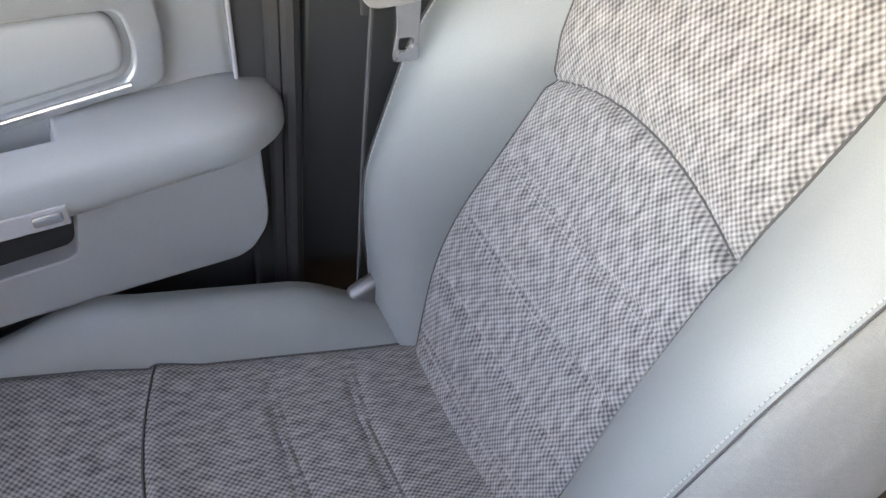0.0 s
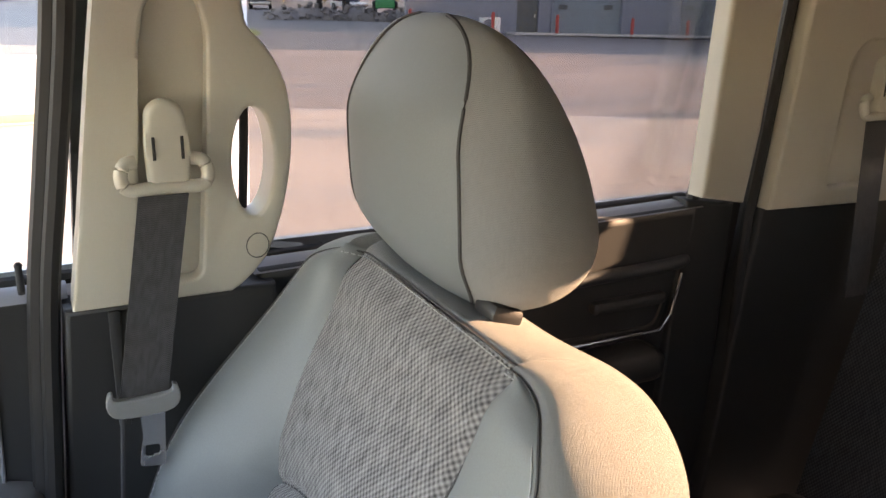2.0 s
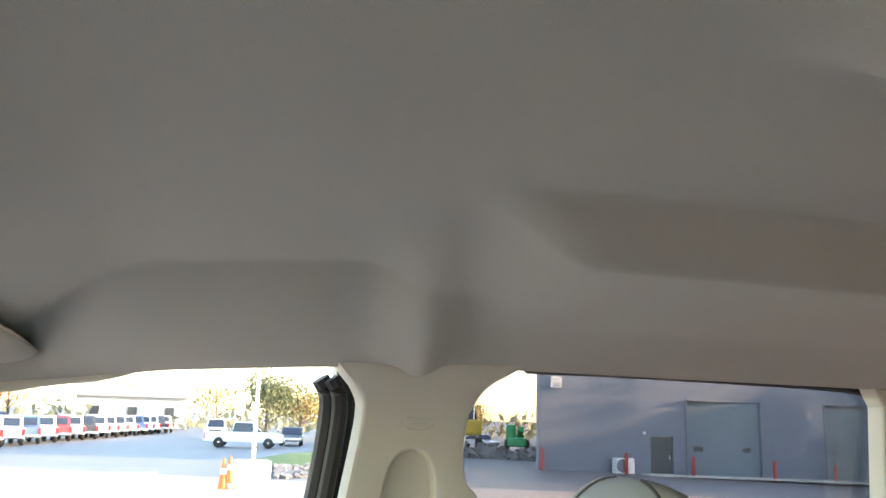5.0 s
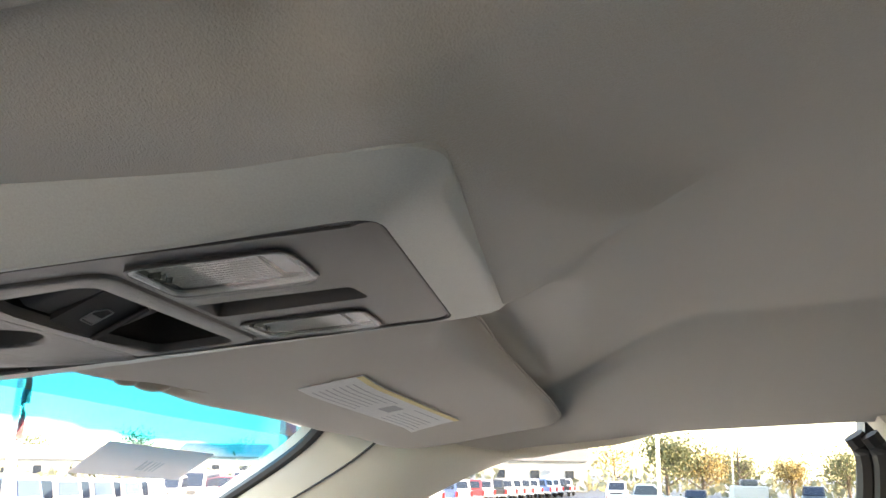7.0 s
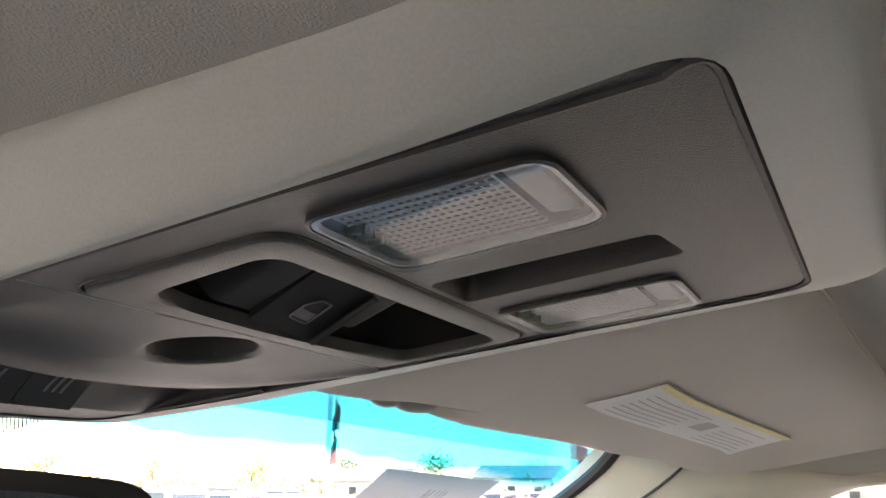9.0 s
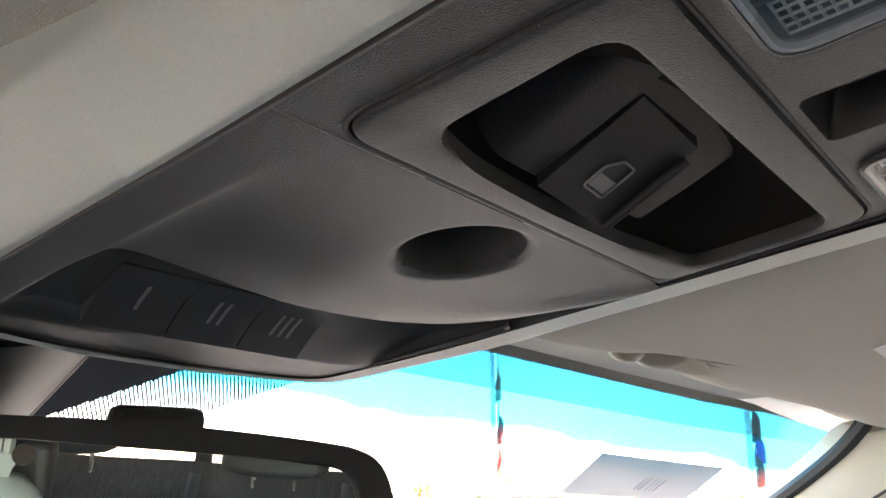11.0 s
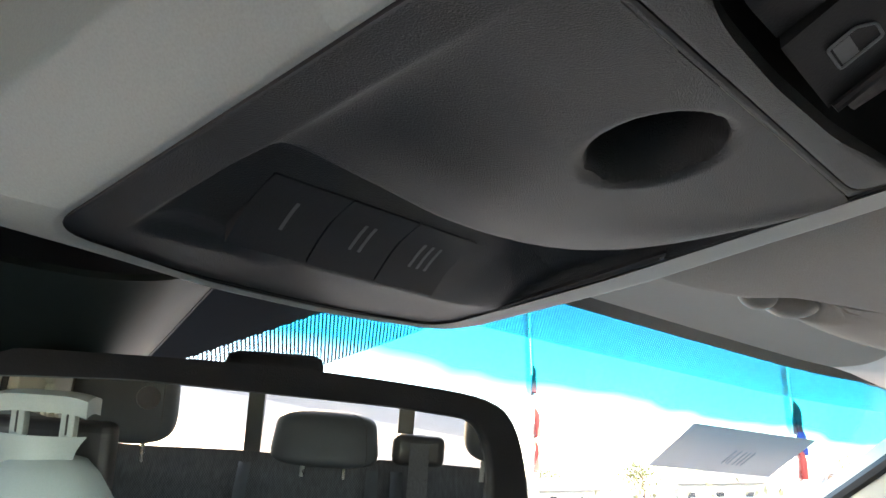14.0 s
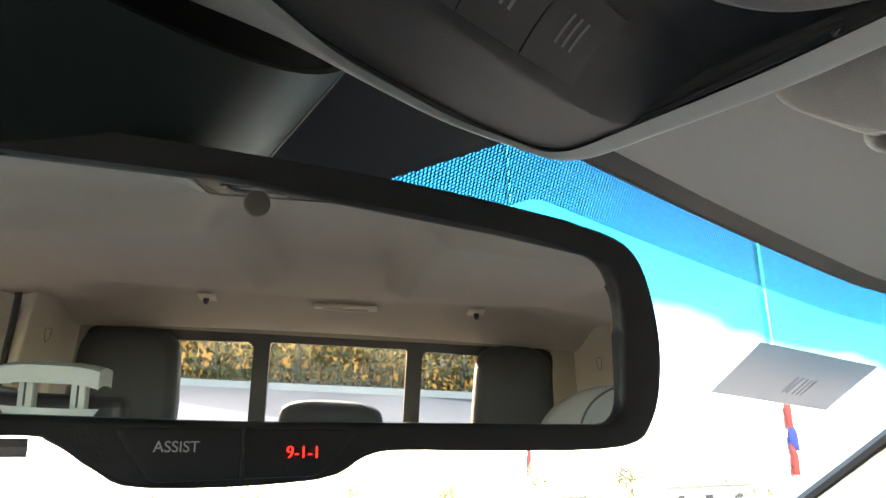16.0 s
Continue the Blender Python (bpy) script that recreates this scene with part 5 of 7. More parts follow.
SPLIT = 0.6185
rear_ring = [(panel_edge(SPLIT)[0], SPLIT)] + [q for q in rounded([(panel_edge(SPLIT)[0], SPLIT), (-0.0672, 0.4693), (0.0857, 0.4693), (panel_edge(SPLIT)[1], SPLIT)], 0.011, 6) if q[1] < 0.58] + [(panel_edge(SPLIT)[1], SPLIT)]
bezel = part("switch_panel", plate(rear_ring, 0.006, panel, (lensL, lensR, slot, insert), 0.0010, 2), BEZEL, console, "dark textured plastic panel")
REAR_CURVE = [(q.x, q.y) for q in spline([(-0.060, 0.696, 0), (-0.040, 0.696, 0), (-0.005, 0.697, 0), (0.030, 0.698, 0), (0.062, 0.692, 0), (0.084, 0.674, 0), (0.098, 0.638, 0), (0.104, 0.616, 0)], 6)]


def dish(u, v):
    """Depth of the front part: rim, fold, button pocket and round recess."""
    lo, hi = panel_edge(v)
    d = 0.0018
    # fold beside the rim: the dish turns up from it
    d += 0.0030 * (1 - math.exp(-soft(u - lo - 0.0145, 0.0004) / 0.004)) * (1 - 1.10 * ease(0.0, 0.060, u - lo - 0.016)) * ease(0.620, 0.665, v) * ease(0.752, 0.744, v)
    yr = lerp(REAR_CURVE, u)
    inside = ease(lo + 0.0140, lo + 0.0190, u) * ease(hi - 0.0010, hi - 0.0045, u) * ease(0.7500, 0.7440, v)
    floor_d = 0.0140 - 0.0135 * max(0.0, v - 0.712) / 0.036
    floor_d *= 1 - 0.55 * ease(CX + 0.050, CX + 0.080, u)
    into = ease(yr - 0.003, yr + 0.012, v)
    d += max(0.0, floor_d - d) * into * inside
    # the lip beside the pocket stands a little proud
    d -= 0.0012 * math.exp(-((v - yr + 0.016) / 0.014) ** 2) * ease(lo + 0.016, lo + 0.04, u)
    r = math.hypot(u - HOLE[0], v - HOLE[1])
    d += 0.0160 * ease(0.0168, 0.0144, r) + 0.0012 * ease(0.0200, 0.0160, r)
    return d


def front_part(u, v):
    lo, hi = panel_edge(SPLIT + 0.14 * v)
    x = lo + (hi - lo) * u
    y = SPLIT + (lerp(FRONT, x) - SPLIT) * v
    return con(x, y, dish(x, y))


front = part("front_panel", sheet(front_part, span(0, 1, 161), span(0, 1, 150)), BEZEL, bezel, "dark dished front part of the panel")
part("panel_gap", tube([con(u, v, 0.002) for u, v in bez], 0.0010, 5, True), BLACK, console)


def well(ring, depth, shrink=0.92, floor_mat=SOFT_BLACK, name="recess", wall_mat=None):
    """Side walls and floor of a recess behind an opening."""
    cu = sum(p[0] for p in ring) / len(ring)
    cv = sum(p[1] for p in ring) / len(ring)
    bm = bmesh.new()
    a = [bm.verts.new(con(u, v, 0.002)) for u, v in ring]
    b = [bm.verts.new(con(cu + (u - cu) * shrink, cv + (v - cv) * shrink, depth)) for u, v in ring]
    n = len(ring)
    for i in range(n):
        bm.faces.new((a[i], a[(i + 1) % n], b[(i + 1) % n], b[i]))
    bm.faces.new(b)
    return part(name, bm, floor_mat, bezel)


well(slot, 0.012, 0.9, name="slot_recess")

# reading lamps: reflector tray, prism grid, clear cover with a plain press pad
for ring_, sx in ((lensL, 1), (lensR, 1)):
    # the tray's dark colour stands in for shadow between the ribs
    lamp = well(ring_, 0.0085, 0.90, LAMP_SHADOW, "reading_lamp")
    lamp["label"] = "clear reading lamp with a prismatic grid"
    us = [p[0] for p in ring_]
    vs_ = [p[1] for p in ring_]
    u0, u1, v0, v1 = min(us) + 0.003, max(us) - 0.003, min(vs_) + 0.003, max(vs_) - 0.003
    bm = bmesh.new()
    nu, nv = 13, 18
    vm = 0.5125
    for i in range(nu + 1):
        x = u0 + (u1 - u0) * i / nu
        tube([con(x, vm, 0.0034), con(x, v1, 0.0034)], 0.00034, 4, bm=bm)
    for j in range(nv + 1):
        y = vm + (v1 - vm) * j / nv
        tube([con(u0, y, 0.0036), con(u1, y, 0.0036)], 0.00034, 4, bm=bm)
    tagged(part("prism_grid", bm, RIB, lamp, "clear moulded grid", False), kind="stuff")
    part("lens_border", tube([con((u0 + u1) / 2 + (u - (u0 + u1) / 2) * 0.95, (v0 + v1) / 2 + (v - (v0 + v1) / 2) * 0.965, 0.0016) for u, v in ring_], 0.0011, 6, True), LENS_EDGE, lamp, "clear moulded edge")
    part("press_pad", block((u1 - u0 - 0.004, (vm - v0) - 0.003, 0.003), con((u0 + u1) / 2, (v0 + vm) / 2, 0.0048), 0.001), LAMP, lamp, "translucent press pad")
    cover = part("lens", plate(ring_, 0.0012, lambda u, v, w: con(u, v, -0.0006 + w), (), 0.0004, 1), LENS, lamp, "clear cover")
    cover.visible_shadow = False
    part("lens_rim", tube([con(u, v, 0.0012) for u, v in ring_], 0.0008, 5, True), SOFT_BLACK, lamp)
    for k in range(3):
        part("bulb_rib", block((0.0012, 0.004, 0.003), con(u0 + 0.012 + 0.004 * k, v1 - 0.001, 0.003), 0.0003), SOFT_BLACK, lamp)

# rear-window switch plate with its scooped recess
mouth = rounded([(-0.0355, 0.5660), (0.0830, 0.5655), (0.0880, 0.6045), (0.050, 0.6090), (0.016, 0.6100), (-0.012, 0.6090), (-0.0310, 0.6050)], 0.007, 5)
swp = part("window_switch_plate", plate([(CX + (u - CX) * 0.985, 0.586 + (v - 0.586) * 0.97) for u, v in insert], 0.004, lambda u, v, w: con(u, v, 0.0008 + w), (mouth,), 0.0014, 2), BEZEL, bezel, "raised switch surround")
part("plate_gap", tube([con(u, v, 0.0022) for u, v in insert], 0.0007, 5, True), BLACK, bezel)
part("scoop", sheet(lambda u, v: con(-0.0375 + 0.128 * u, 0.5640 + 0.0495 * v, 0.002 + 0.017 * math.sin(math.pi * u) ** 0.6 * math.sin(math.pi * v) ** 0.5), span(0, 1, 25), span(0, 1, 11)), RECESS, swp, "black scooped recess")


def rocker(u, v, w=0.0):
    """The switch's face: v runs from its deep rear edge to its front edge."""
    return con(0.0060 + 0.0275 * u - 0.0020 * v, 0.5800 + 0.0245 * v, 0.0130 - 0.0115 * v - 0.0020 * u + w)


def body(u, v, w=0.0):
    """The switch's rounded housing, on both sides of the rocker."""
    d = 0.0150 - 0.0110 * v ** 0.8 + 0.010 * max(0.0, (0.14 - u) / 0.14) ** 2 + 0.010 * max(0.0, (u - 0.86) / 0.14) ** 2
    if 0.30 < u < 0.68:
        d += 0.0030
    if u > 0.68:
        d += 0.0035
    return con(-0.0250 + 0.0860 * u + 0.004 * v, 0.5690 + 0.0360 * v, d + w)


part("switch_body", sheet(body, [0, 0.02, 0.05, 0.08, 0.12, 0.16, 0.29, 0.301, 0.5, 0.679, 0.69, 0.8, 0.86, 0.9, 0.95, 1.0], span(0, 1, 17), 0.006), SWITCH, swp, "black rounded switch body")
sw = part("window_switch", sheet(rocker, span(0, 1, 17), span(0, 1, 9), 0.008), SWITCH, swp, "black rocker switch with a window symbol")
part("switch_ridge", tube([Vector(rocker(0.99, v)) + Vector((0, 0, -0.0012)) for v in span(0.10, 0.95, 8)], 0.0012, 8), BLACK, sw)
ic = [(0.36, 0.78), (0.36, 0.56), (0.48, 0.44), (0.66, 0.44), (0.66, 0.78)]
part("window_symbol", tube([Vector(rocker(a, b)) - Vector((0, 0, 0.0003)) for a, b in rounded(ic, 0.03, 3)], 0.00035, 5, True), PRINT_DIM, sw, "printed grey window symbol")
part("window_symbol", plate([(0.39, 0.62), (0.63, 0.62), (0.63, 0.75), (0.39, 0.75)], 0.002, lambda u, v, w: Vector(rocker(u, v)) - Vector((0, 0, 0.0004 - w * 0.1))), PRINT_DIM, sw)

# three buttons in the pocket


def slopef(u, v, w=0.0):
    """The buttons' sloping face: v runs from the deep rear edge to the shallow front edge."""
    return Vector(con(u, 0.7190 + 0.0190 * v, 0.0118 - 0.0118 * v + 0.0022 * math.sin(math.pi * v) + w))


for k in range(3):
    u0 = -0.0210 + 0.0270 * k
    u1 = u0 + 0.0264
    btn = part("button", sheet(lambda u, v, w: slopef(u, v, w - 0.0010), span(u0, u1, 7), span(0.0, 1.0, 9), 0.006), BUTTON, bezel, "dark push button with printed bars")
    for j in range(k + 1):
        c = (u0 + u1) / 2 + (j - k / 2) * 0.0036
        part("printed_bar", sheet(lambda u, v, w: slopef(c + u, v, -0.0012 + w), (-0.0006, 0.0006), span(0.34, 0.72, 6), 0.0004), PRINT_DIM, btn)

# ---------------------------------------------------------------- passenger and driver visors
def visor(s):
    t = thing("sun_visor", "grey cloth sun visor folded up with a printed warning label", "sun visor", (s * 0.4, 0.6, 1.84))
    top = lambda u, v: 1.827 - 0.06 * (u - 0.267) - 0.134 * (v - 0.595) + 0.006 * ease(0.30, 0.20, u) - 0.016 * ease(0.50, 0.63, u) * (0.45 + 0.55 * ease(0.46, 0.60, v))
    outline = spline([(0.150, 0.697, 0), (0.170, 0.7045, 0), (0.189, 0.699, 0), (0.205, 0.691, 0), (0.245, 0.688, 0), (0.297, 0.678, 0), (0.40, 0.659, 0), (0.505, 0.648, 0), (0.555, 0.624, 0), (0.598, 0.601, 0), (0.624, 0.572, 0), (0.638, 0.530, 0), (0.642, 0.480, 0), (0.638, 0.447, 0), (0.624, 0.430, 0), (0.595, 0.428, 0), (0.486, 0.441, 0), (0.278, 0.4625, 0), (0.17, 0.476, 0), (0.152, 0.49, 0), (0.146, 0.56, 0)], 12, True)
    mid = Vector((0.40, 0.555, 0))
    rings = (0.02, 0.25, 0.45, 0.6, 0.70, 0.76, 0.80, 0.83, 0.86, 0.885, 0.91, 0.93, 0.95, 0.965, 0.98, 0.992, 1.0)

    def pad(u, v):
        """Cushioned pad: lower skin for v < 0, upper skin for v > 0, round edge at v = 0."""
        r = rings[len(rings) - 1 - abs(v)]
        p = mid.lerp(outline[int(u)], r)
        f = math.sqrt(max(0.0, 1 - r ** 9))
        if v > 0:
            return (s * p.x, p.y, top(p.x, p.y) + 0.012 + 0.009 * f)
        # hollow for the retaining clip
        a, b = 0.906 * (p.x - 0.229) - 0.423 * (p.y - 0.678), -0.423 * (p.x - 0.229) - 0.906 * (p.y - 0.678)
        e = math.hypot(a / 0.029, b / 0.0145)
        return (s * p.x, p.y, top(p.x, p.y) + 0.012 - 0.012 * f + 0.013 * f * ease(1.0, 0.55, e))

    n_ring = len(rings) - 1
    body = part("pad", sheet(pad, list(range(len(outline))), list(range(-n_ring, n_ring + 1)), loop=True), VISOR, t)
    part("edge_seam", tube([(s * p.x, p.y, top(p.x, p.y) + 0.012) for p in outline], 0.0011, 5, True), VISOR, body)
    lab = [(0.267, 0.595), (0.255, 0.548), (0.501, 0.517), (0.531, 0.566)]
    uv = lambda a, b: Vector(lab[0]) * (1 - a) * (1 - b) + Vector(lab[3]) * a * (1 - b) + Vector(lab[2]) * a * b + Vector(lab[1]) * (1 - a) * b

    def onlab(a, b, w=0.0):
        q = uv(a, b)
        return (s * q.x, q.y, top(q.x, q.y) - 0.0008 - w)

    label = part("warning_label", sheet(lambda u, v, w: onlab(u, v, w), span(0, 1, 13), span(0, 1, 4), 0.0004), PAPER, body, "white printed warning label with a yellow edge")
    part("yellow_strip", sheet(lambda u, v, w: onlab(u, v, w + 0.0006), span(0, 1, 13), (0.90, 1.0), 0.0003), YELLOW, label)
    rr = random.Random(4)
    bm = bmesh.new()
    for col in range(2):
        for i in range(7):
            a0 = 0.05 + 0.55 * col
            a1 = a0 + 0.30 + 0.08 * rr.random()
            b0 = 0.10 + 0.105 * i
            if i == 5 and col == 1:
                continue
            for q in range(4):
                x0, x1 = a0 + (a1 - a0) * q / 4, a0 + (a1 - a0) * (q + 1) / 4
                vs = [bm.verts.new(onlab(x, y, 0.0007)) for x, y in ((x0, b0), (x1, b0), (x1, b0 + 0.024), (x0, b0 + 0.024))]
                bm.faces.new(vs)
    tagged(part("small_print", bm, INK, label, "grey lines of small print", False), kind="stuff")
    part("pictogram", sheet(lambda u, v: onlab(u, v, 0.0008), (0.44, 0.54), (0.36, 0.66)), INK, label)
    # two rounded lobes of the clip in the hollow
    for (lx, ly), la, lb in (((0.214, 0.687), 0.0100, 0.0060), ((0.234, 0.680), 0.0150, 0.0080)):
        bm = bmesh.new()
        bmesh.ops.create_uvsphere(bm, u_segments=20, v_segments=12, radius=1.0)
        for q in bm.verts:
            u, v, w = q.co
            q.co = (s * (lx + 0.906 * la * u - 0.423 * lb * v), ly - 0.423 * la * u - 0.906 * lb * v, top(lx, ly) + 0.0065 + 0.0060 * w)
        part("clip_lobe", bm, CLIP, t, "rounded grey plastic clip")
    return t


visor(1)
visor(-1)

# ---------------------------------------------------------------- rear-view mirror
SENSOR = surface("sensor_window", (0.13, 0.11, 0.095), 0.4, grain=900, bump=0.05)
MN = Vector((-0.4034, -1.0, -0.0975)).normalized()
MU = Vector((0, 0, 1)).cross(MN).normalized() * -1
MU = MU if MU.x > 0 else -MU
MV = MN.cross(MU).normalized()
MV = MV if MV.z > 0 else -MV
MC = Vector((-0.0032, 0.8077, 1.7509))
mirror = thing("rearview_mirror", "black rear-view mirror with call buttons along its lower edge", "mirror", MC)


def mir(u, v, w=0.0):
    """A point of the mirror's face: across, up, towards the viewer."""
    return MC + MU * u + MV * v + MN * w


case = spline([(-0.143, 0.012, 0), (-0.134, 0.028, 0), (-0.10, 0.0355, 0), (-0.05, 0.0398, 0), (0.0, 0.0405, 0), (0.05, 0.0396, 0), (0.10, 0.0362, 0), (0.128, 0.0325, 0), (0.140, 0.0240, 0), (0.146, 0.006, 0), (0.147, -0.012, 0), (0.1425, -0.0285, 0), (0.130, -0.0370, 0), (0.084, -0.0382, 0), (0.050, -0.0380, 0), (0.039, -0.0398, 0), (0.0255, -0.0456, 0), (-0.018, -0.0468, 0), (-0.030, -0.0425, 0), (-0.040, -0.0362, 0), (-0.052, -0.0345, 0), (-0.128, -0.0345, 0), (-0.142, -0.025, 0), (-0.147, -0.005, 0)], 4, True)
glassr = rounded([(-0.137, 0.022), (-0.08, 0.0312), (0.0, 0.0332), (0.09, 0.0285), (0.1250, 0.0245), (0.1305, 0.008), (0.1295, -0.0300), (0.0, -0.0310), (-0.134, -0.0280)], 0.010, 5)
part("case", plate([(p.x, p.y) for p in case], 0.03, lambda u, v, w: mir(u * (1 - 2 * max(0, w - 0.012)), v * (1 - 6 * max(0, w - 0.012)), -w), (glassr,), 0.004, 3), SOFT_BLACK, mirror, "black plastic case")
part("glass", plate(glassr, 0.002, lambda u, v, w: mir(u, v, -0.003 - w)), MIRROR, mirror, "mirror glass", False)
part("light_sensor", lathe([(0.0003, 0), (0.0036, 0.0), (0.0036, 0.0005), (0.0003, 0.0008)], (0, 0, 0), sides=20), SENSOR, mirror, "round brown-grey light sensor").matrix_local = Matrix.Translation(Vector(mir(0.0057, 0.0277, -0.0028)) - MC) @ basis(MU, MV).to_4x4()
turn = basis(MU, MV)
tabm = part("button_strip", plate(rounded([(-0.027, -0.0325), (0.036, -0.0325), (0.0255, -0.0445), (-0.018, -0.0455)], 0.003), 0.002, lambda u, v, w: mir(u, v, 0.0012 - w), (), 0.0006, 2), SOFT_BLACK, mirror, "black call-button strip")
part("button_divider", tube([mir(0.0045, -0.0325, 0.0014), mir(0.0045, -0.0450, 0.0014)], 0.0006, 5), BLACK, tabm)
words("ASSIST", 0.0038, mir(-0.0120, -0.0371, 0.0016), PRINT, tabm, "assist_lettering", 0.0001, turn)
words("9-1-1", 0.0044, mir(0.0204, -0.0385, 0.0016), RED_LED, tabm, "emergency_lettering", 0.0001, turn)
part("top_tab", block((0.036, 0.011, 0.011), mir(0.052, 0.0405, -0.024), 0.004, basis(MU, MV)), SOFT_BLACK, mirror)
part("stalk", tube(spline([mir(0.0, 0.01, -0.03), mir(0.0, 0.02, -0.05), (0.0, 0.87, 1.80)], 5), 0.012, 12), SOFT_BLACK, mirror, "black mirror stalk")
part("light_lip", tube([mir(-0.044, -0.0375, -0.012), mir(-0.10, -0.0370, -0.012), mir(-0.13, -0.0355, -0.012)], 0.0025, 6), BELT_PLASTIC, mirror)

# sensor housing on the glass above the mirror
sh = thing("sensor_housing", "glossy black sensor housing between mirror and header", "sensor housing", (-0.05, 0.83, 1.82))
bm = sheet(lambda u, v, w: Vector(ws(-0.045 + u * (0.085 - 0.015 * v), 0.005 + 0.13 * v, -0.012)) - Vector((0, 0.57, 0.82)) * (0.034 * (1 - abs(u) ** 2.5) + w), span(-1, 1, 25), span(0, 1, 9), 0.003)
COVER = surface("sensor_cover", (0.018, 0.026, 0.022), 0.5, grain=300, bump=0.03)
COVER.node_tree.nodes["Principled BSDF"].inputs["Specular IOR Level"].default_value = 0.28
part("cover", bm, COVER, sh)
for k in (-1, 1):
    part("side_edge", tube([Vector(ws(-0.045 + k * (0.085 - 0.015 * v), 0.005 + 0.13 * v, -0.012)) - Vector((0, 0.57, 0.82)) * 0.001 for v in span(0, 1, 7)], 0.0022, 8), DARK, sh, "moulded edge of the cover")

# paper tag on the windshield, written on from outside
PEN = surface("faint_pen", (0.62, 0.62, 0.63), 0.8)
tag = thing("paper_tag", "white paper tag stuck on the windshield with handwriting showing through", "paper tag", (0.57, 0.85, 1.79))
cor = [Vector((0.450, 0.828, 1.802)), Vector((0.590, 0.788, 1.794)), Vector((0.620, 0.840, 1.767)), Vector((0.464, 0.874, 1.774))]


def tagp(a, b, w=0.0):
    q = cor[0] * (1 - a) * (1 - b) + cor[1] * a * (1 - b) + cor[2] * a * b + cor[3] * (1 - a) * b
    return q - Vector((0, 0.57, 0.82)) * (0.005 + w - 0.002 * math.sin(math.pi * a) * math.sin(math.pi * b))


part("sheet", sheet(lambda u, v, w: tagp(u, v, w), span(0, 1, 9), span(0, 1, 5), 0.0006), TAG_PAPER, tag)
for a in (0.52, 0.565, 0.61, 0.645, 0.68):
    part("pen_stroke", tube([tagp(a, 0.48, 0.0008), tagp(a - 0.015, 0.80, 0.0008)], 0.0005, 5), PEN, tag)
part("pen_stroke", tube([tagp(0.545 + 0.014 * math.cos(k), 0.70 + 0.09 * math.sin(k), 0.0008) for k in span(0, 6.0, 12)], 0.0005, 5), PEN, tag)


# ---------------------------------------------------------------- outside
def g(x, y):
    """Height of the lot: it falls gently away on the passenger's side."""
    k = ease(1.0, 43.0, x)
    return -k * (0.85 + 0.033 * max(0.0, min(40.0, -19 - y))) - 0.25 * ease(43, 90, x) * 0


m, n, l, b = nodes_of("lot_surface")
tc = n.new("ShaderNodeTexCoord")
sep = n.new("ShaderNodeSeparateXYZ")
l.new(tc.outputs["Object"], sep.inputs[0])
ya = n.new("ShaderNodeMath")
ya.operation = "MULTIPLY_ADD"
ya.inputs[1].default_value = -0.71
l.new(sep.outputs["Y"], ya.inputs[0])
l.new(sep.outputs["X"], ya.inputs[2])
big = n.new("ShaderNodeTexNoise")
big.inputs["Scale"].default_value = 0.35
big.inputs["Detail"].default_value = 6
l.new(tc.outputs["Object"], big.inputs["Vector"])
fin = n.new("ShaderNodeTexNoise")
fin.inputs["Scale"].default_value = 14
fin.inputs["Detail"].default_value = 5
l.new(tc.outputs["Object"], fin.inputs["Vector"])
mr = n.new("ShaderNodeMapRange")
mr.inputs["From Min"].default_value = 0
mr.inputs["From Max"].default_value = 60
l.new(ya.outputs[0], mr.inputs[0])
ramp = n.new("ShaderNodeValToRGB")
ramp.color_ramp.interpolation = "CONSTANT"
e = ramp.color_ramp.elements
e[0].position, e[0].color = 0.0, (0.56, 0.45, 0.36, 1)
e[1].position, e[1].color = 0.253, (0.32, 0.25, 0.21, 1)
k = e.new(0.60)
k.color = (0.13, 0.125, 0.13, 1)
l.new(mr.outputs[0], ramp.inputs[0])
mm = n.new("ShaderNodeMix")
mm.data_type, mm.blend_type = "RGBA", "MULTIPLY"
mm.inputs["Factor"].default_value = 0.5
l.new(ramp.outputs[0], mm.inputs["A"])
mc = n.new("ShaderNodeMath")
mc.operation = "ADD"
l.new(big.outputs["Fac"], mc.inputs[0])
l.new(fin.outputs["Fac"], mc.inputs[1])
l.new(mc.outputs[0], mm.inputs["B"])
l.new(mm.outputs["Result"], b.inputs["Base Color"])
b.inputs["Roughness"].default_value = 0.6
LOT = m
gx = sorted(set([-1500, -400, -120, -40, -10] + [round(v, 2) for v in span(0, 60, 41)] + [75, 90, 120, 200, 400, 1500]))
gy = sorted(set([-1500, -400, -150, -90] + [round(v, 2) for v in span(-60, 60, 31)] + [90, 150, 400, 1500]))
solo("ground", sheet(lambda u, v: (u, v, g(u, v)), gx, gy), LOT, "pale concrete and brown asphalt yard with patches", "ground", "structure")

SIDING = surface("steel_siding", (0.17, 0.19, 0.24), 0.55, grain=30, bump=0.0, stain=0.6, vary=0.05)
ROLL = surface("roller_door", (0.16, 0.20, 0.235), 0.5, grain=30, bump=0.0, stain=0.8, vary=0.06)
STEEL_DOOR = surface("steel_door", (0.07, 0.075, 0.08), 0.5, grain=30, bump=0.0)
RED = surface("red_paint", (0.42, 0.05, 0.04), 0.5, grain=30, bump=0.0)
ORANGE = surface("orange_plastic", (0.75, 0.16, 0.03), 0.5, grain=60, bump=0.0)
CONCRETE = surface("concrete", (0.46, 0.45, 0.43), 0.85, grain=60, bump=0.2, depth=0.004)
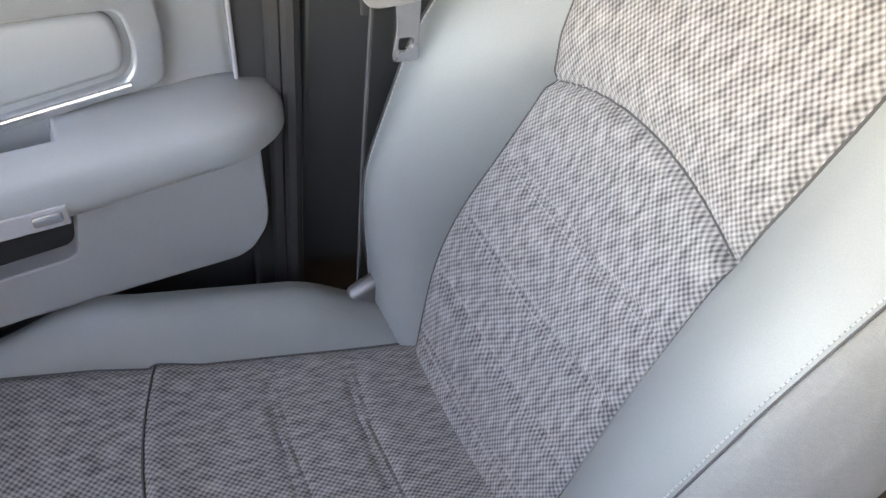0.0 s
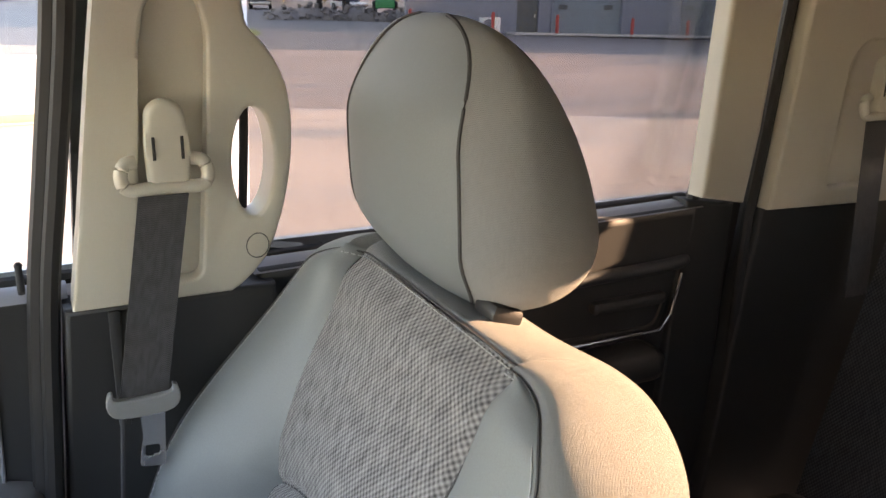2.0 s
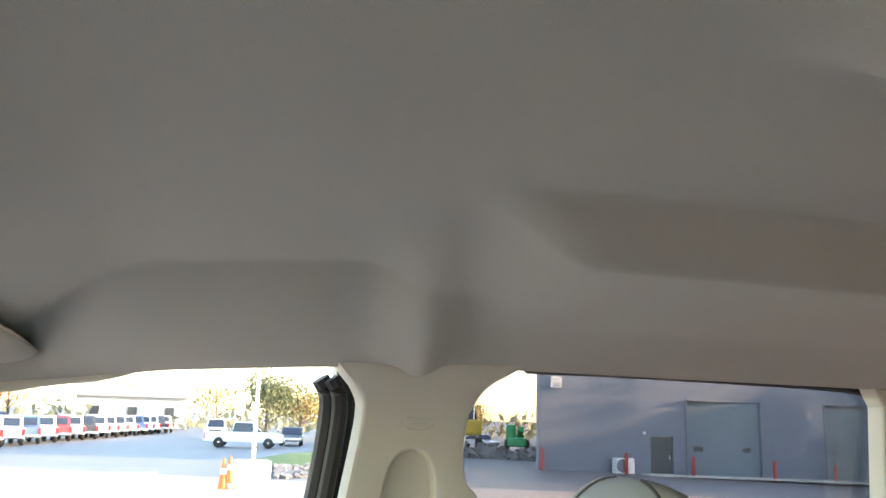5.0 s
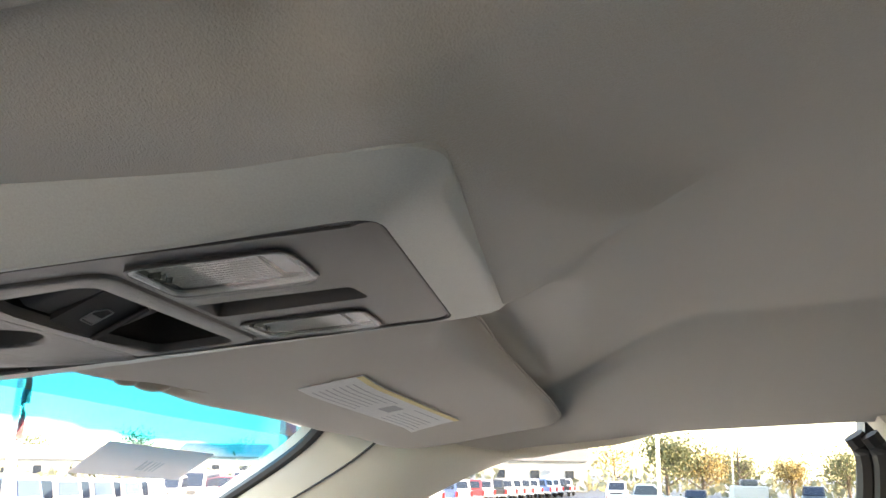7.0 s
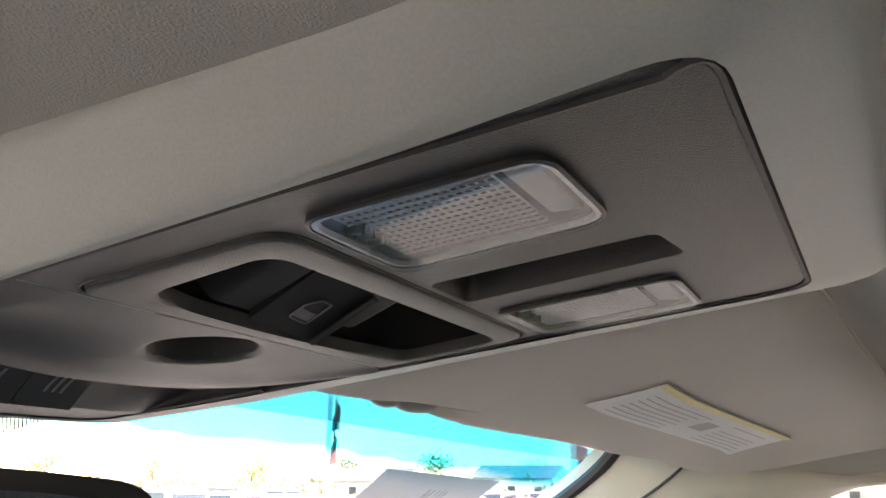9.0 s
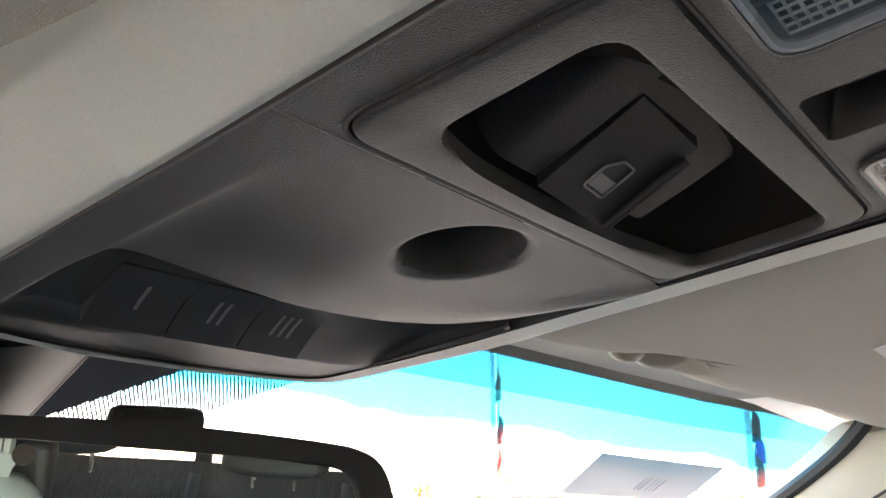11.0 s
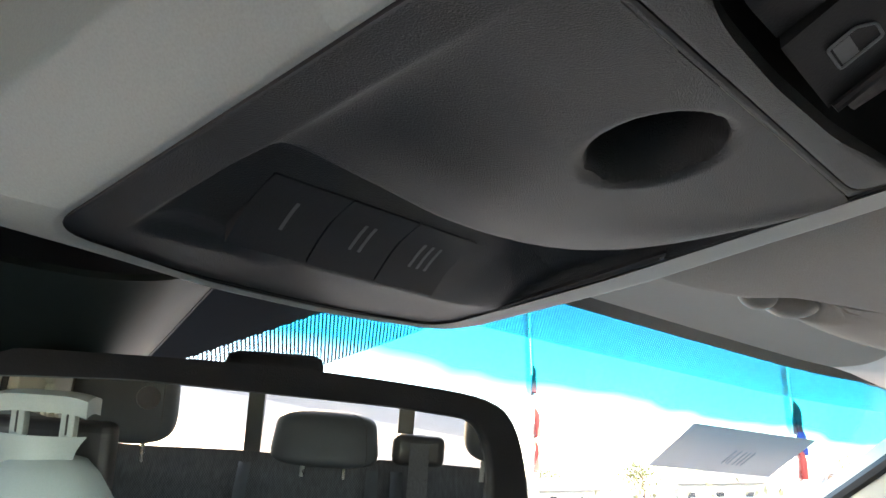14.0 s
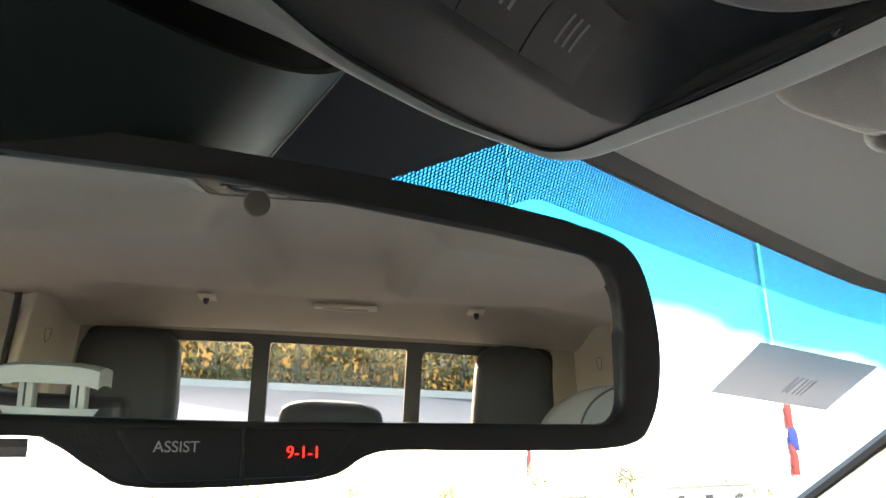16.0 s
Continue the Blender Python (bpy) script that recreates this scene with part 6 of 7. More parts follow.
TYRE = surface("tyre", (0.02, 0.02, 0.02), 0.8, grain=60)
CARGLASS = surface("car_glass", (0.03, 0.04, 0.06), 0.1, grain=5, bump=0.0)
TAIL = surface("tail_lamp", (0.55, 0.02, 0.02), 0.3, grain=20, bump=0.0)
CAR_PAINT = [surface("car_paint", c, 0.35, grain=20, bump=0.0, coat=0.5) for c in ((0.75, 0.76, 0.78), (0.55, 0.56, 0.58), (0.10, 0.16, 0.34), (0.04, 0.04, 0.045), (0.38, 0.05, 0.06), (0.26, 0.27, 0.29))]
def leafy(c):
    m, n, l, b = nodes_of("foliage")
    rnd = n.new("ShaderNodeNewGeometry")
    mix = n.new("ShaderNodeMix")
    mix.data_type = "RGBA"
    mix.inputs["A"].default_value = (*(Vector(c) * 0.75), 1)
    mix.inputs["B"].default_value = (*(Vector(c) * 1.3), 1)
    l.new(rnd.outputs["Random Per Island"], mix.inputs["Factor"])
    l.new(mix.outputs["Result"], b.inputs["Base Color"])
    b.inputs["Roughness"].default_value = 0.7
    tl = n.new("ShaderNodeBsdfTranslucent")
    l.new(mix.outputs["Result"], tl.inputs[0])
    ms = n.new("ShaderNodeMixShader")
    ms.inputs[0].default_value = 0.3
    l.new(b.outputs[0], ms.inputs[1])
    l.new(tl.outputs[0], ms.inputs[2])
    l.new(ms.outputs[0], n["Material Output"].inputs[0])
    return m


LEAF = [leafy(c) for c in ((0.12, 0.13, 0.06), (0.26, 0.19, 0.07), (0.30, 0.16, 0.07), (0.07, 0.09, 0.045))]
BARK = surface("bark", (0.12, 0.09, 0.07), 0.9, grain=30, bump=0.5, depth=0.01)
GRASS = surface("grass", (0.10, 0.15, 0.04), 0.9, grain=20, bump=0.4, depth=0.03, vary=0.25)
RUBBLE = surface("rubble", (0.24, 0.22, 0.21), 0.9, grain=6, bump=0.4, depth=0.05, vary=0.3)
CAT_YELLOW = surface("machine_yellow", (0.62, 0.40, 0.05), 0.5, grain=10, bump=0.0)
LIFT_GREEN = surface("machine_green", (0.03, 0.36, 0.14), 0.5, grain=10, bump=0.0)

# steel building with roller doors
wall_dir = Vector((-0.10, -1.0, 0)).normalized()
W0 = Vector((44.2, -19.35, 0))
bld = thing("steel_building", "blue-grey steel-clad warehouse with roller doors", "building", (W0.x, W0.y, -0.8))


def onwall(u, v, w=0.0):
    p = W0 + wall_dir * u
    return (p.x + w, p.y, v)


base = lambda u: g(44, -19.35 - u) - 0.05
bays = [(9.0, 13.65), (18.0, 22.6), (27.0, 31.6), (36.0, 40.6)]
doorhole = (6.72, 8.10)
openings = [[(a, base(a) + 0.05), (c, base(c) + 0.05), (c, 3.16), (a, 3.16)] for a, c in bays] + [[(doorhole[0], base(7) + 0.05), (doorhole[1], base(7) + 0.05), (doorhole[1], 1.08), (doorhole[0], 1.08)]]
part("wall", plate([(0, base(0)), (60, base(60)), (60, 8.2), (0, 7.4)], 0.3, lambda u, v, w: onwall(u, v, w), openings), SIDING, bld, "blue-grey ribbed steel siding", False)
part("end_wall", plate([(0, -1.2), (30, -1.2), (30, 7.4), (0, 7.4)], 0.3, lambda u, v, w: (W0.x + u * 0.90, W0.y - 0.44 * u - 0.02 - w, v)), SIDING, bld, "", False)
part("roof", plate([(0, 0), (60, 0), (60, 30), (0, 30)], 0.3, lambda u, v, w: (W0.x + wall_dir.x * u + v * 0.90 - 0.2, W0.y + wall_dir.y * u - 0.44 * v, 7.4 + 0.8 * u / 60 + w)), SIDING, bld, "", False)
rib = plate([(0, 0), (0.05, 0), (0.05, 1), (0, 1)], 0.008, lambda u, v, w: (w, u, v))
ribm = bpy.data.meshes.new("rib")
rib.to_mesh(ribm)
rib.free()
ribm.materials.append(SIDING)
for i in range(75):
    u = 0.4 * i + 0.2
    low = base(u)
    for a, c in bays + [doorhole]:
        if a - 0.1 < u < c:
            low = 3.2 if c - a > 3 else 1.1
    ob = new("rib", ribm)
    ob.parent = bld
    ob.location = Vector(onwall(u, low, -0.008)) - bld.location
    ob.scale = (1, 1, 7.3 - low)
for a, c in bays:
    rd = part("roller_door", plate([(a, base(a) + 0.05), (c, base(c) + 0.05), (c, 3.16), (a, 3.16)], 0.05, lambda u, v, w: onwall(u, v, 0.12 + w)), ROLL, bld, "grey-blue roller door", False)
    for k in range(7):
        part("door_joint", block((0.02, (c - a) - 0.02, 0.03), onwall((a + c) / 2, 3.0 - 0.6 * k, 0.11), 0), SIDING, rd, "", False)
    for q in (0.16, 0.82):
        u = a + (c - a) * q
        part("door_window", block((0.04, 0.62, 0.28), onwall(u, 0.42, 0.10), 0.02), STEEL_DOOR, rd, "small dark window")
    part("door_frame", block((0.10, 0.10, 4.4), onwall(a - 0.05, 1.0, -0.05), 0), SIDING, bld, "", False)
    part("door_frame", block((0.10, 0.10, 4.4), onwall(c + 0.05, 1.0, -0.05), 0), SIDING, bld, "", False)
    part("door_frame", block((0.10, c - a + 0.2, 0.12), onwall((a + c) / 2, 3.20, -0.05), 0), SIDING, bld, "", False)
sd = part("steel_door", plate([(doorhole[0] + 0.03, base(7) + 0.06), (doorhole[1] - 0.03, base(7) + 0.06), (doorhole[1] - 0.03, 1.05), (doorhole[0] + 0.03, 1.05)], 0.06, lambda u, v, w: onwall(u, v, 0.08 + w)), STEEL_DOOR, bld, "dark steel door", False)
part("handle", block((0.06, 0.05, 0.25), onwall(7.9, -0.1, 0.05), 0.01), METAL, sd)
vt = part("vent", block((0.15, 0.62, 0.62), onwall(1.0, 3.93, -0.06), 0.03), WHITE, bld, "white square wall vent")
for k in range(4):
    part("vent_slat", block((0.05, 0.48, 0.05), onwall(1.0, 3.74 + 0.12 * k, -0.14), 0.01), SIDING, vt)
part("lamp", block((0.15, 0.15, 0.15), onwall(6.3, 1.25, -0.08), 0.03), WHITE, bld)
part("meter_box", block((0.12, 0.16, 0.35), onwall(5.5, -0.15, -0.06), 0.02), SIDING, bld)
ac = thing("air_conditioner", "white outdoor air-conditioner unit beside the wall", "air conditioner", onwall(4.8, base(4.8) + 0.05, -0.6))
part("case", block((0.5, 1.15, 0.85), onwall(4.8, base(4.8) + 0.50, -0.45), 0.04), WHITE, ac)
part("fan_grille", lathe([(0.02, 0), (0.36, 0.0), (0.36, -0.03), (0.02, -0.03)], onwall(4.6, base(4.8) + 0.50, -0.70), "x", 20), SIDING, ac)


def bollard(u):
    p = Vector(onwall(u, base(u) + 0.05, -0.9))
    t = thing("bollard", "red painted steel bollard", "bollard", p, "bollards by the doors")
    part("post", lathe([(0.10, 0), (0.10, 1.10), (0.07, 1.17), (0.01, 1.19)], p, sides=12), RED, t)


for a, c in bays[:3]:
    bollard(a - 0.2)
    bollard(c + 0.2)
bollard(4.75)
bollard(-0.15)
bm = plate([(0, 0), (55, 0), (55, 0.1), (0, 0.1)], 1.0, lambda u, v, w: (W0.x + wall_dir.x * (u + 6) - 1.2 + w, W0.y + wall_dir.y * (u + 6), base(u + 6) + 0.05 + v))
solo("kerb", bm, CONCRETE, "pale concrete apron edge along the warehouse", "kerb", "structure")


# vehicles -------------------------------------------------------------------
def truck(at, yaw, paint, kind=0):
    """A parked pickup (kind 0), van (1) or saloon (2), seen from some way off."""
    t = thing("pickup_truck" if kind == 0 else ("van" if kind == 1 else "car"), "", "", at)
    R = Matrix.Rotation(yaw, 4, "Z")
    L = 5.6 if kind == 0 else (5.4 if kind == 1 else 4.6)
    H = 1.92 if kind == 0 else (2.3 if kind == 1 else 1.48)
    Wd = 0.98 if kind < 2 else 0.9
    bodytop = 1.12 if kind == 0 else (1.15 if kind == 1 else 0.88)

    def put(bm):
        bmesh.ops.transform(bm, matrix=Matrix.Translation(at) @ R, verts=bm.verts)
        return bm

    side = rounded([(-L / 2, 0.45), (L / 2, 0.42), (L / 2, bodytop - 0.12), (L / 2 - 0.9, bodytop), (-L / 2, bodytop)], 0.10, 3)
    body = part("body", put(plate(side, 2 * Wd, lambda u, v, w: (w - Wd, u, v), (), 0.05, 2)), paint, t)
    if kind == 0:
        cab = [(-0.95, bodytop - 0.02), (1.35, bodytop - 0.02), (0.55, H), (-0.75, H)]
    elif kind == 1:
        cab = [(-L / 2, bodytop - 0.02), (2.0, bodytop - 0.02), (1.2, H), (-L / 2 + 0.05, H)]
    else:
        cab = [(-1.9, bodytop - 0.02), (1.0, bodytop - 0.02), (0.25, H), (-1.2, H)]
    part("cab", put(plate(rounded(cab, 0.12, 3), 2 * Wd - 0.16, lambda u, v, w: ((w - Wd + 0.08) * (1 - 0.12 * (v - bodytop)), u, v), (), 0.04, 2)), paint, t)
    c0 = [(u * 0.93 + 0.01, bodytop + 0.05 + (v - bodytop) * 0.80) for u, v in cab]
    for k in (-1, 1):
        part("side_window", put(plate(rounded(c0, 0.08, 2), 0.02, lambda u, v, w: (k * ((Wd - 0.075) * (1 - 0.12 * (v - bodytop)) + w), u, v))), CARGLASS, t, "dark side glass")
    part("windshield", put(plate([(-0.75, 0.06), (0.75, 0.06), (0.66, 0.86), (-0.66, 0.86)], 0.02, lambda u, v, w: (u, cab[1][0] + (cab[2][0] - cab[1][0]) * v + 0.02 + w, bodytop + (H - bodytop) * v))), CARGLASS, t, "dark windshield")
    part("rear_glass", put(plate([(-0.70, 0.15), (0.70, 0.15), (0.64, 0.82), (-0.64, 0.82)], 0.02, lambda u, v, w: (u, cab[0][0] + (cab[3][0] - cab[0][0]) * v - 0.02 - w, bodytop + (H - bodytop) * v))), CARGLASS, t, "dark rear glass")
    for k in (-1, 1):
        part("tail_light", put(block((0.20, 0.08, 0.46), (k * (Wd - 0.10), -L / 2 - 0.01, bodytop - 0.26), 0.02)), TAIL, t, "red tail light")
        part("headlight", put(block((0.30, 0.08, 0.18), (k * (Wd - 0.20), L / 2 + 0.0, bodytop - 0.27), 0.03)), WHITE, t, "clear headlight")
        for q in (-L * 0.32, L * 0.32):
            wh = part("wheel", put(lathe([(0.02, -0.13), (0.34, -0.13), (0.40, -0.08), (0.40, 0.08), (0.34, 0.13), (0.02, 0.13)], (k * (Wd - 0.12), q, 0.40), "x", 18)), TYRE, t, "black tyre")
            part("rim", put(lathe([(0.02, -0.01), (0.22, -0.01), (0.25, 0.01), (0.02, 0.03)], (k * (Wd + 0.005) - (0.02 if k > 0 else 0), q, 0.40), "x", 14)), METAL, wh, "silver rim")
    part("bumper", put(block((2 * Wd - 0.1, 0.18, 0.22), (0, -L / 2 - 0.06, 0.56), 0.05)), METAL, t, "chrome bumper")
    part("bumper", put(block((2 * Wd - 0.1, 0.18, 0.26), (0, L / 2 + 0.05, 0.56), 0.05)), METAL, t, "chrome bumper")
    part("grille", put(block((1.1, 0.06, 0.34), (0, L / 2 + 0.01, bodytop - 0.33), 0.03)), STEEL_DOOR, t, "dark grille")
    return t


rr = random.Random(7)
NAMES = ["white", "silver", "dark blue", "black", "dark red", "grey"]
made = {}


def park(x, y, yaw, ci, kind=0, group="parked vehicles in rows"):
    at = Vector((x, y, g(x, y)))
    if (ci, kind) in made:
        return copy_thing(made[(ci, kind)], Matrix.Translation(at) @ Matrix.Rotation(yaw, 4, "Z"))
    t = truck(Vector((0, 0, 0)), 0, CAR_PAINT[ci], kind)
    tagged(t, NAMES[ci] + " " + ("pickup truck" if kind == 0 else "delivery van" if kind == 1 else "saloon car") + " parked on the lot", ("pickup", "van", "car")[kind], group)
    t.matrix_basis = Matrix.Translation(at) @ Matrix.Rotation(yaw, 4, "Z")
    made[(ci, kind)] = t
    return t


# row that shows its tailgates, running away from the cab
for i in range(22):
    u = i * 3.05
    x, y = 44 + u * 0.975, 15.5 - u * 0.225
    park(x, y, radians(-80) + rr.uniform(-0.04, 0.04), (0, 2, 0, 5, 0, 3, 1, 0, 2, 0, 4, 0, 3, 0, 1, 5, 0, 2, 0, 0, 3, 0)[i], 0)
for i in range(16):
    u = i * 3.1
    park(56 + u * 0.975, 27 - u * 0.2, radians(100) + rr.uniform(-0.04, 0.04), rr.choice((0, 0, 1, 3, 5, 4)), rr.choice((0, 0, 1)))
# row across the front
for i in range(13):
    park(3.0 + 3.2 * i, 17.5 + 0.35 * i, radians(0) + rr.uniform(-0.05, 0.05), (0, 0, 2, 4, 0, 0, 1, 0, 2, 0, 5, 0, 0)[i], (0, 1, 0, 0, 0, 0, 0, 0, 0, 0, 0, 0, 0)[i] * 0)
for i in range(12):
    park(8.0 + 3.2 * i, 31 + 0.3 * i, radians(180) + rr.uniform(-0.05, 0.05), rr.choice((0, 1, 2, 3, 4, 0)), rr.choice((0, 0, 1)))
# loose vehicles on the passenger's side
park(66, -5.2, radians(170), 0, 0)
park(72, -9.5, radians(80), 3, 2)
park(84, -4.0, radians(85), 0, 0)
park(80, -20.5, radians(75), 3, 0)
park(84, -30.5, radians(100), 1, 2)


# site machines ---------------------------------------------------------------
def excavator(at):
    t = thing("excavator", "yellow tracked excavator with a raised dark boom", "excavator", at)
    R = Matrix.Translation(at) @ Matrix.Rotation(radians(-18), 4, "Z")

    def put(bm):
        bmesh.ops.transform(bm, matrix=R, verts=bm.verts)
        return bm

    for k in (-1, 1):
        part("track", put(plate(rounded([(-1.8, 0.0), (1.8, 0.0), (2.0, 0.45), (1.8, 0.9), (-1.8, 0.9), (-2.0, 0.45)], 0.3, 3), 0.5, lambda u, v, w: (u, k * 1.1 - 0.25 + w, v))), TYRE, t, "black crawler track")
    part("house", put(block((2.9, 2.6, 1.3), (-0.2, 0, 1.75), 0.15, seg=3)), CAT_YELLOW, t, "yellow engine house")
    cab = part("cab", put(block((1.3, 1.0, 1.5), (0.6, 0.75, 2.9), 0.1)), STEEL_DOOR, t, "dark glazed cab")
    part("window", put(block((0.9, 0.04, 0.9), (0.6, 0.23, 3.0), 0.02)), WHITE, cab)
    part("boom", put(tube(spline([(0.8, -0.4, 2.1), (1.6, -0.45, 3.8), (2.1, -0.5, 5.0), (2.6, -0.5, 5.7)], 5), lambda k: 0.34 - 0.14 * k, 8)), CARGLASS, t, "dark boom")
    part("arm", put(tube([(2.6, -0.5, 5.7), (2.9, -0.5, 4.2), (3.0, -0.5, 3.0)], 0.16, 8)), CARGLASS, t, "dark arm")
    part("bucket", put(block((0.8, 1.0, 0.7), (3.1, -0.5, 2.7), 0.15, seg=3)), STEEL_DOOR, t)


def telehandler(at):
    t = thing("telehandler", "green telescopic handler with a long boom", "telehandler", at)
    R = Matrix.Translation(at) @ Matrix.Rotation(radians(-112), 4, "Z")

    def put(bm):
        bmesh.ops.transform(bm, matrix=R, verts=bm.verts)
        return bm

    part("chassis", put(block((1.6, 4.6, 0.7), (0, 0, 1.05), 0.12, seg=3)), LIFT_GREEN, t)
    part("cab", put(block((0.8, 1.3, 1.2), (-0.5, -0.3, 1.9), 0.1)), LIFT_GREEN, t)
    part("boom", put(block((0.5, 5.6, 0.45), (0.3, 0.2, 1.95), 0.08, Euler((radians(-4), 0, 0)).to_matrix())), LIFT_GREEN, t, "green boom")
    part("boom_head", put(block((0.8, 0.6, 0.9), (0.3, 3.1, 1.2), 0.1)), LIFT_GREEN, t)
    for q in (-1.6, 1.6):
        for k in (-0.85, 0.85):
            w = part("wheel", put(lathe([(0.05, -0.2), (0.55, -0.2), (0.62, -0.1), (0.62, 0.1), (0.55, 0.2), (0.05, 0.2)], (k, q, 0.62), "x", 18)), TYRE, t, "black tyre")
            part("rim", put(lathe([(0.02, -0.22), (0.3, -0.22), (0.3, 0.22), (0.02, 0.22)], (k, q, 0.62), "x", 12)), CONCRETE, w)


excavator(Vector((70, -24.0, g(70, -24) + 0.3)))
telehandler(Vector((69, -28.3, g(69, -28))))


def heap(name, pts, mat_, label, category, seed):
    """A loose heap along a line of (x, y, radius, height)."""
    bm = bmesh.new()
    r_ = random.Random(seed)
    for i in range(420):
        a = r_.choice(pts)
        ang, rad = r_.uniform(0, 6.28), a[2] * math.sqrt(r_.random())
        x, y = a[0] + rad * math.cos(ang), a[1] + rad * math.sin(ang)
        z = g(x, y) + a[3] * (1 - (rad / a[2]) ** 2) * r_.uniform(0.3, 1)
        s = r_.uniform(0.12, 0.42)
        block((s, s * r_.uniform(0.6, 1.2), s * r_.uniform(0.4, 0.9)), (x, y, z), 0, Euler((r_.random() * 3, r_.random() * 3, 0)).to_matrix(), bm=bm)
    for a in pts:
        tmp = sheet(lambda u, v: (a[0] + a[2] * v * math.cos(u), a[1] + a[2] * v * math.sin(u), g(a[0], a[1]) - 0.05 + a[3] * 0.8 * (1 - v * v) + 0.08 * noise.noise(Vector((a[0] + v * math.cos(u) * 3, v * math.sin(u) * 3, 0)))), span(0, 2 * math.pi, 15), span(0.02, 1.05, 5))
        me = bpy.data.meshes.new("t")
        tmp.to_mesh(me)
        tmp.free()
        bm.from_mesh(me)
        bpy.data.meshes.remove(me)
    solo(name, bm, mat_, label, category, "stuff", smooth=False)


heap("rubble_pile", [(58 - 0.2 * i, -16.5 - 1.6 * i, 1.8, 0.8 + 0.3 * (i % 2)) for i in range(6)], RUBBLE, "pile of grey broken rubble", "rubble", 3)
heap("gravel_pile", [(35.5 + 0.6 * i, -3.6 - 1.1 * i, 1.4, 0.4) for i in range(4)], RUBBLE, "low pile of grey gravel", "gravel", 5)
bm = sheet(lambda u, v: (46 + 7 * v * math.cos(u), -7.6 + 3.6 * v * math.sin(u), g(46, -8) + 0.55 * (1 - v * v) + 0.03), span(0, 2 * math.pi, 25), span(0.01, 1.05, 8))
solo("grass_mound", bm, GRASS, "low mound of green grass", "grass", "stuff")
kiosk = thing("utility_box", "tan utility box on the grass mound", "utility box", (50, -9.3, g(50, -9) + 0.85))
part("box", block((1.4, 1.8, 1.3), (50, -9.3, g(50, -9) + 1.45), 0.08), CONCRETE, kiosk)
part("cap", block((0.9, 0.9, 0.4), (50, -9.3, g(50, -9) + 2.25), 0.15, seg=3), STEEL_DOOR, kiosk)


def cone(x, y):
    z = g(x, y)
    t = thing("traffic_cone", "orange traffic cone with a white band", "traffic cone", (x, y, z))
    part("base", block((0.36, 0.36, 0.04), (x, y, z + 0.02), 0.01), ORANGE, t)
    part("cone", lathe([(0.15, 0.04), (0.035, 0.92), (0.02, 0.93)], (x, y, z), sides=16), ORANGE, t)
    part("band", lathe([(0.105, 0.45), (0.08, 0.62), (0.02, 0.62)], (x, y, z), sides=16), WHITE, t, "white band")


cone(27.8, -1.45)
cone(31.5, -1.9)


def barrier(x, y, sx, sy, h, label):
    z = g(x, y)
    t = thing("concrete_block", label, "concrete block", (x, y, z))
    part("block", block((sx, sy, h), (x, y, z + h / 2), 0.05), WHITE if h > 0.8 else CONCRETE, t)
    part("painted_foot", block((sx + 0.02, sy + 0.02, 0.12), (x, y, z + 0.10), 0.02), YELLOW, t, "yellow painted foot")
    return t


barrier(28.0, -2.35, 0.8, 1.1, 0.88, "white painted concrete block at the foot of a lamp post")
barrier(12.6, 0.05, 0.7, 1.0, 0.86, "white painted concrete block with a yellow foot")
barrier(17.0, 0.9, 0.7, 1.0, 0.86, "white painted concrete block with a yellow foot")


def lamp_post(x, y, h, label, flags=()):
    z = g(x, y)
    t = thing("lamp_post", label, "lamp post", (x, y, z))
    part("post", tube([(x, y, z), (x, y, z + h)], lambda k: 0.075 - 0.025 * k, 10), METAL, t)
    part("lamp_head", block((0.7, 0.3, 0.12), (x + 0.3, y, z + h), 0.04), STEEL_DOOR, t)
    for k, (zz, colour) in enumerate(flags):
        d = Vector((-0.55, -0.55, 0)) if k % 2 == 0 else Vector((-0.4, -0.6, 0))
        bm = bmesh.new()
        n_ = 6
        rows = []
        for i in range(n_ + 1):
            a = i / n_
            off = Vector((0.05 * math.sin(5 * a), -0.05 * math.sin(4 * a), -0.25 * a))
            rows.append([bm.verts.new(Vector((x, y, zz)) + d * a * 0.5 + off + Vector((0, 0, s_ * 0.24 * (1 - a)))) for s_ in (1, -1)])
        for a, b2 in zip(rows, rows[1:]):
            bm.faces.new((a[0], a[1], b2[1], b2[0]))
        part("pennant", bm, colour, t, "small triangular pennant")
    return t


BLUE = surface("blue_cloth", (0.05, 0.08, 0.35), 0.7, grain=60, bump=0.0)
lamp_post(27.9, -2.35, 7.0, "slim grey lamp post on a white concrete block")
lamp_post(9.9, 7.4, 7.5, "grey lamp post with red pennants", ((3.35, RED), (2.75, RED), (2.3, RED)))
lamp_post(11.4, 4.35, 7.5, "grey lamp post with red and blue pennants", ((2.75, RED), (2.45, BLUE), (2.15, RED)))
lamp_post(60, -10.3, 9.0, "tall grey lamp post behind the trucks")
sign = thing("road_sign", "green direction sign on a post", "sign", (105, 20, 0))
part("post", tube([(105, 20, g(105, 20)), (105, 20, 5.2)], 0.09, 8), METAL, sign)
part("panel", block((0.1, 3.4, 1.2), (104.9, 20, 4.9), 0.04), LIFT_GREEN, sign, "green sign panel")
part("writing_bar", block((0.04, 2.2, 0.22), (104.82, 20, 5.05), 0.01), WHITE, sign)
part("writing_bar", block((0.04, 1.6, 0.22), (104.82, 20, 4.7), 0.01), WHITE, sign)


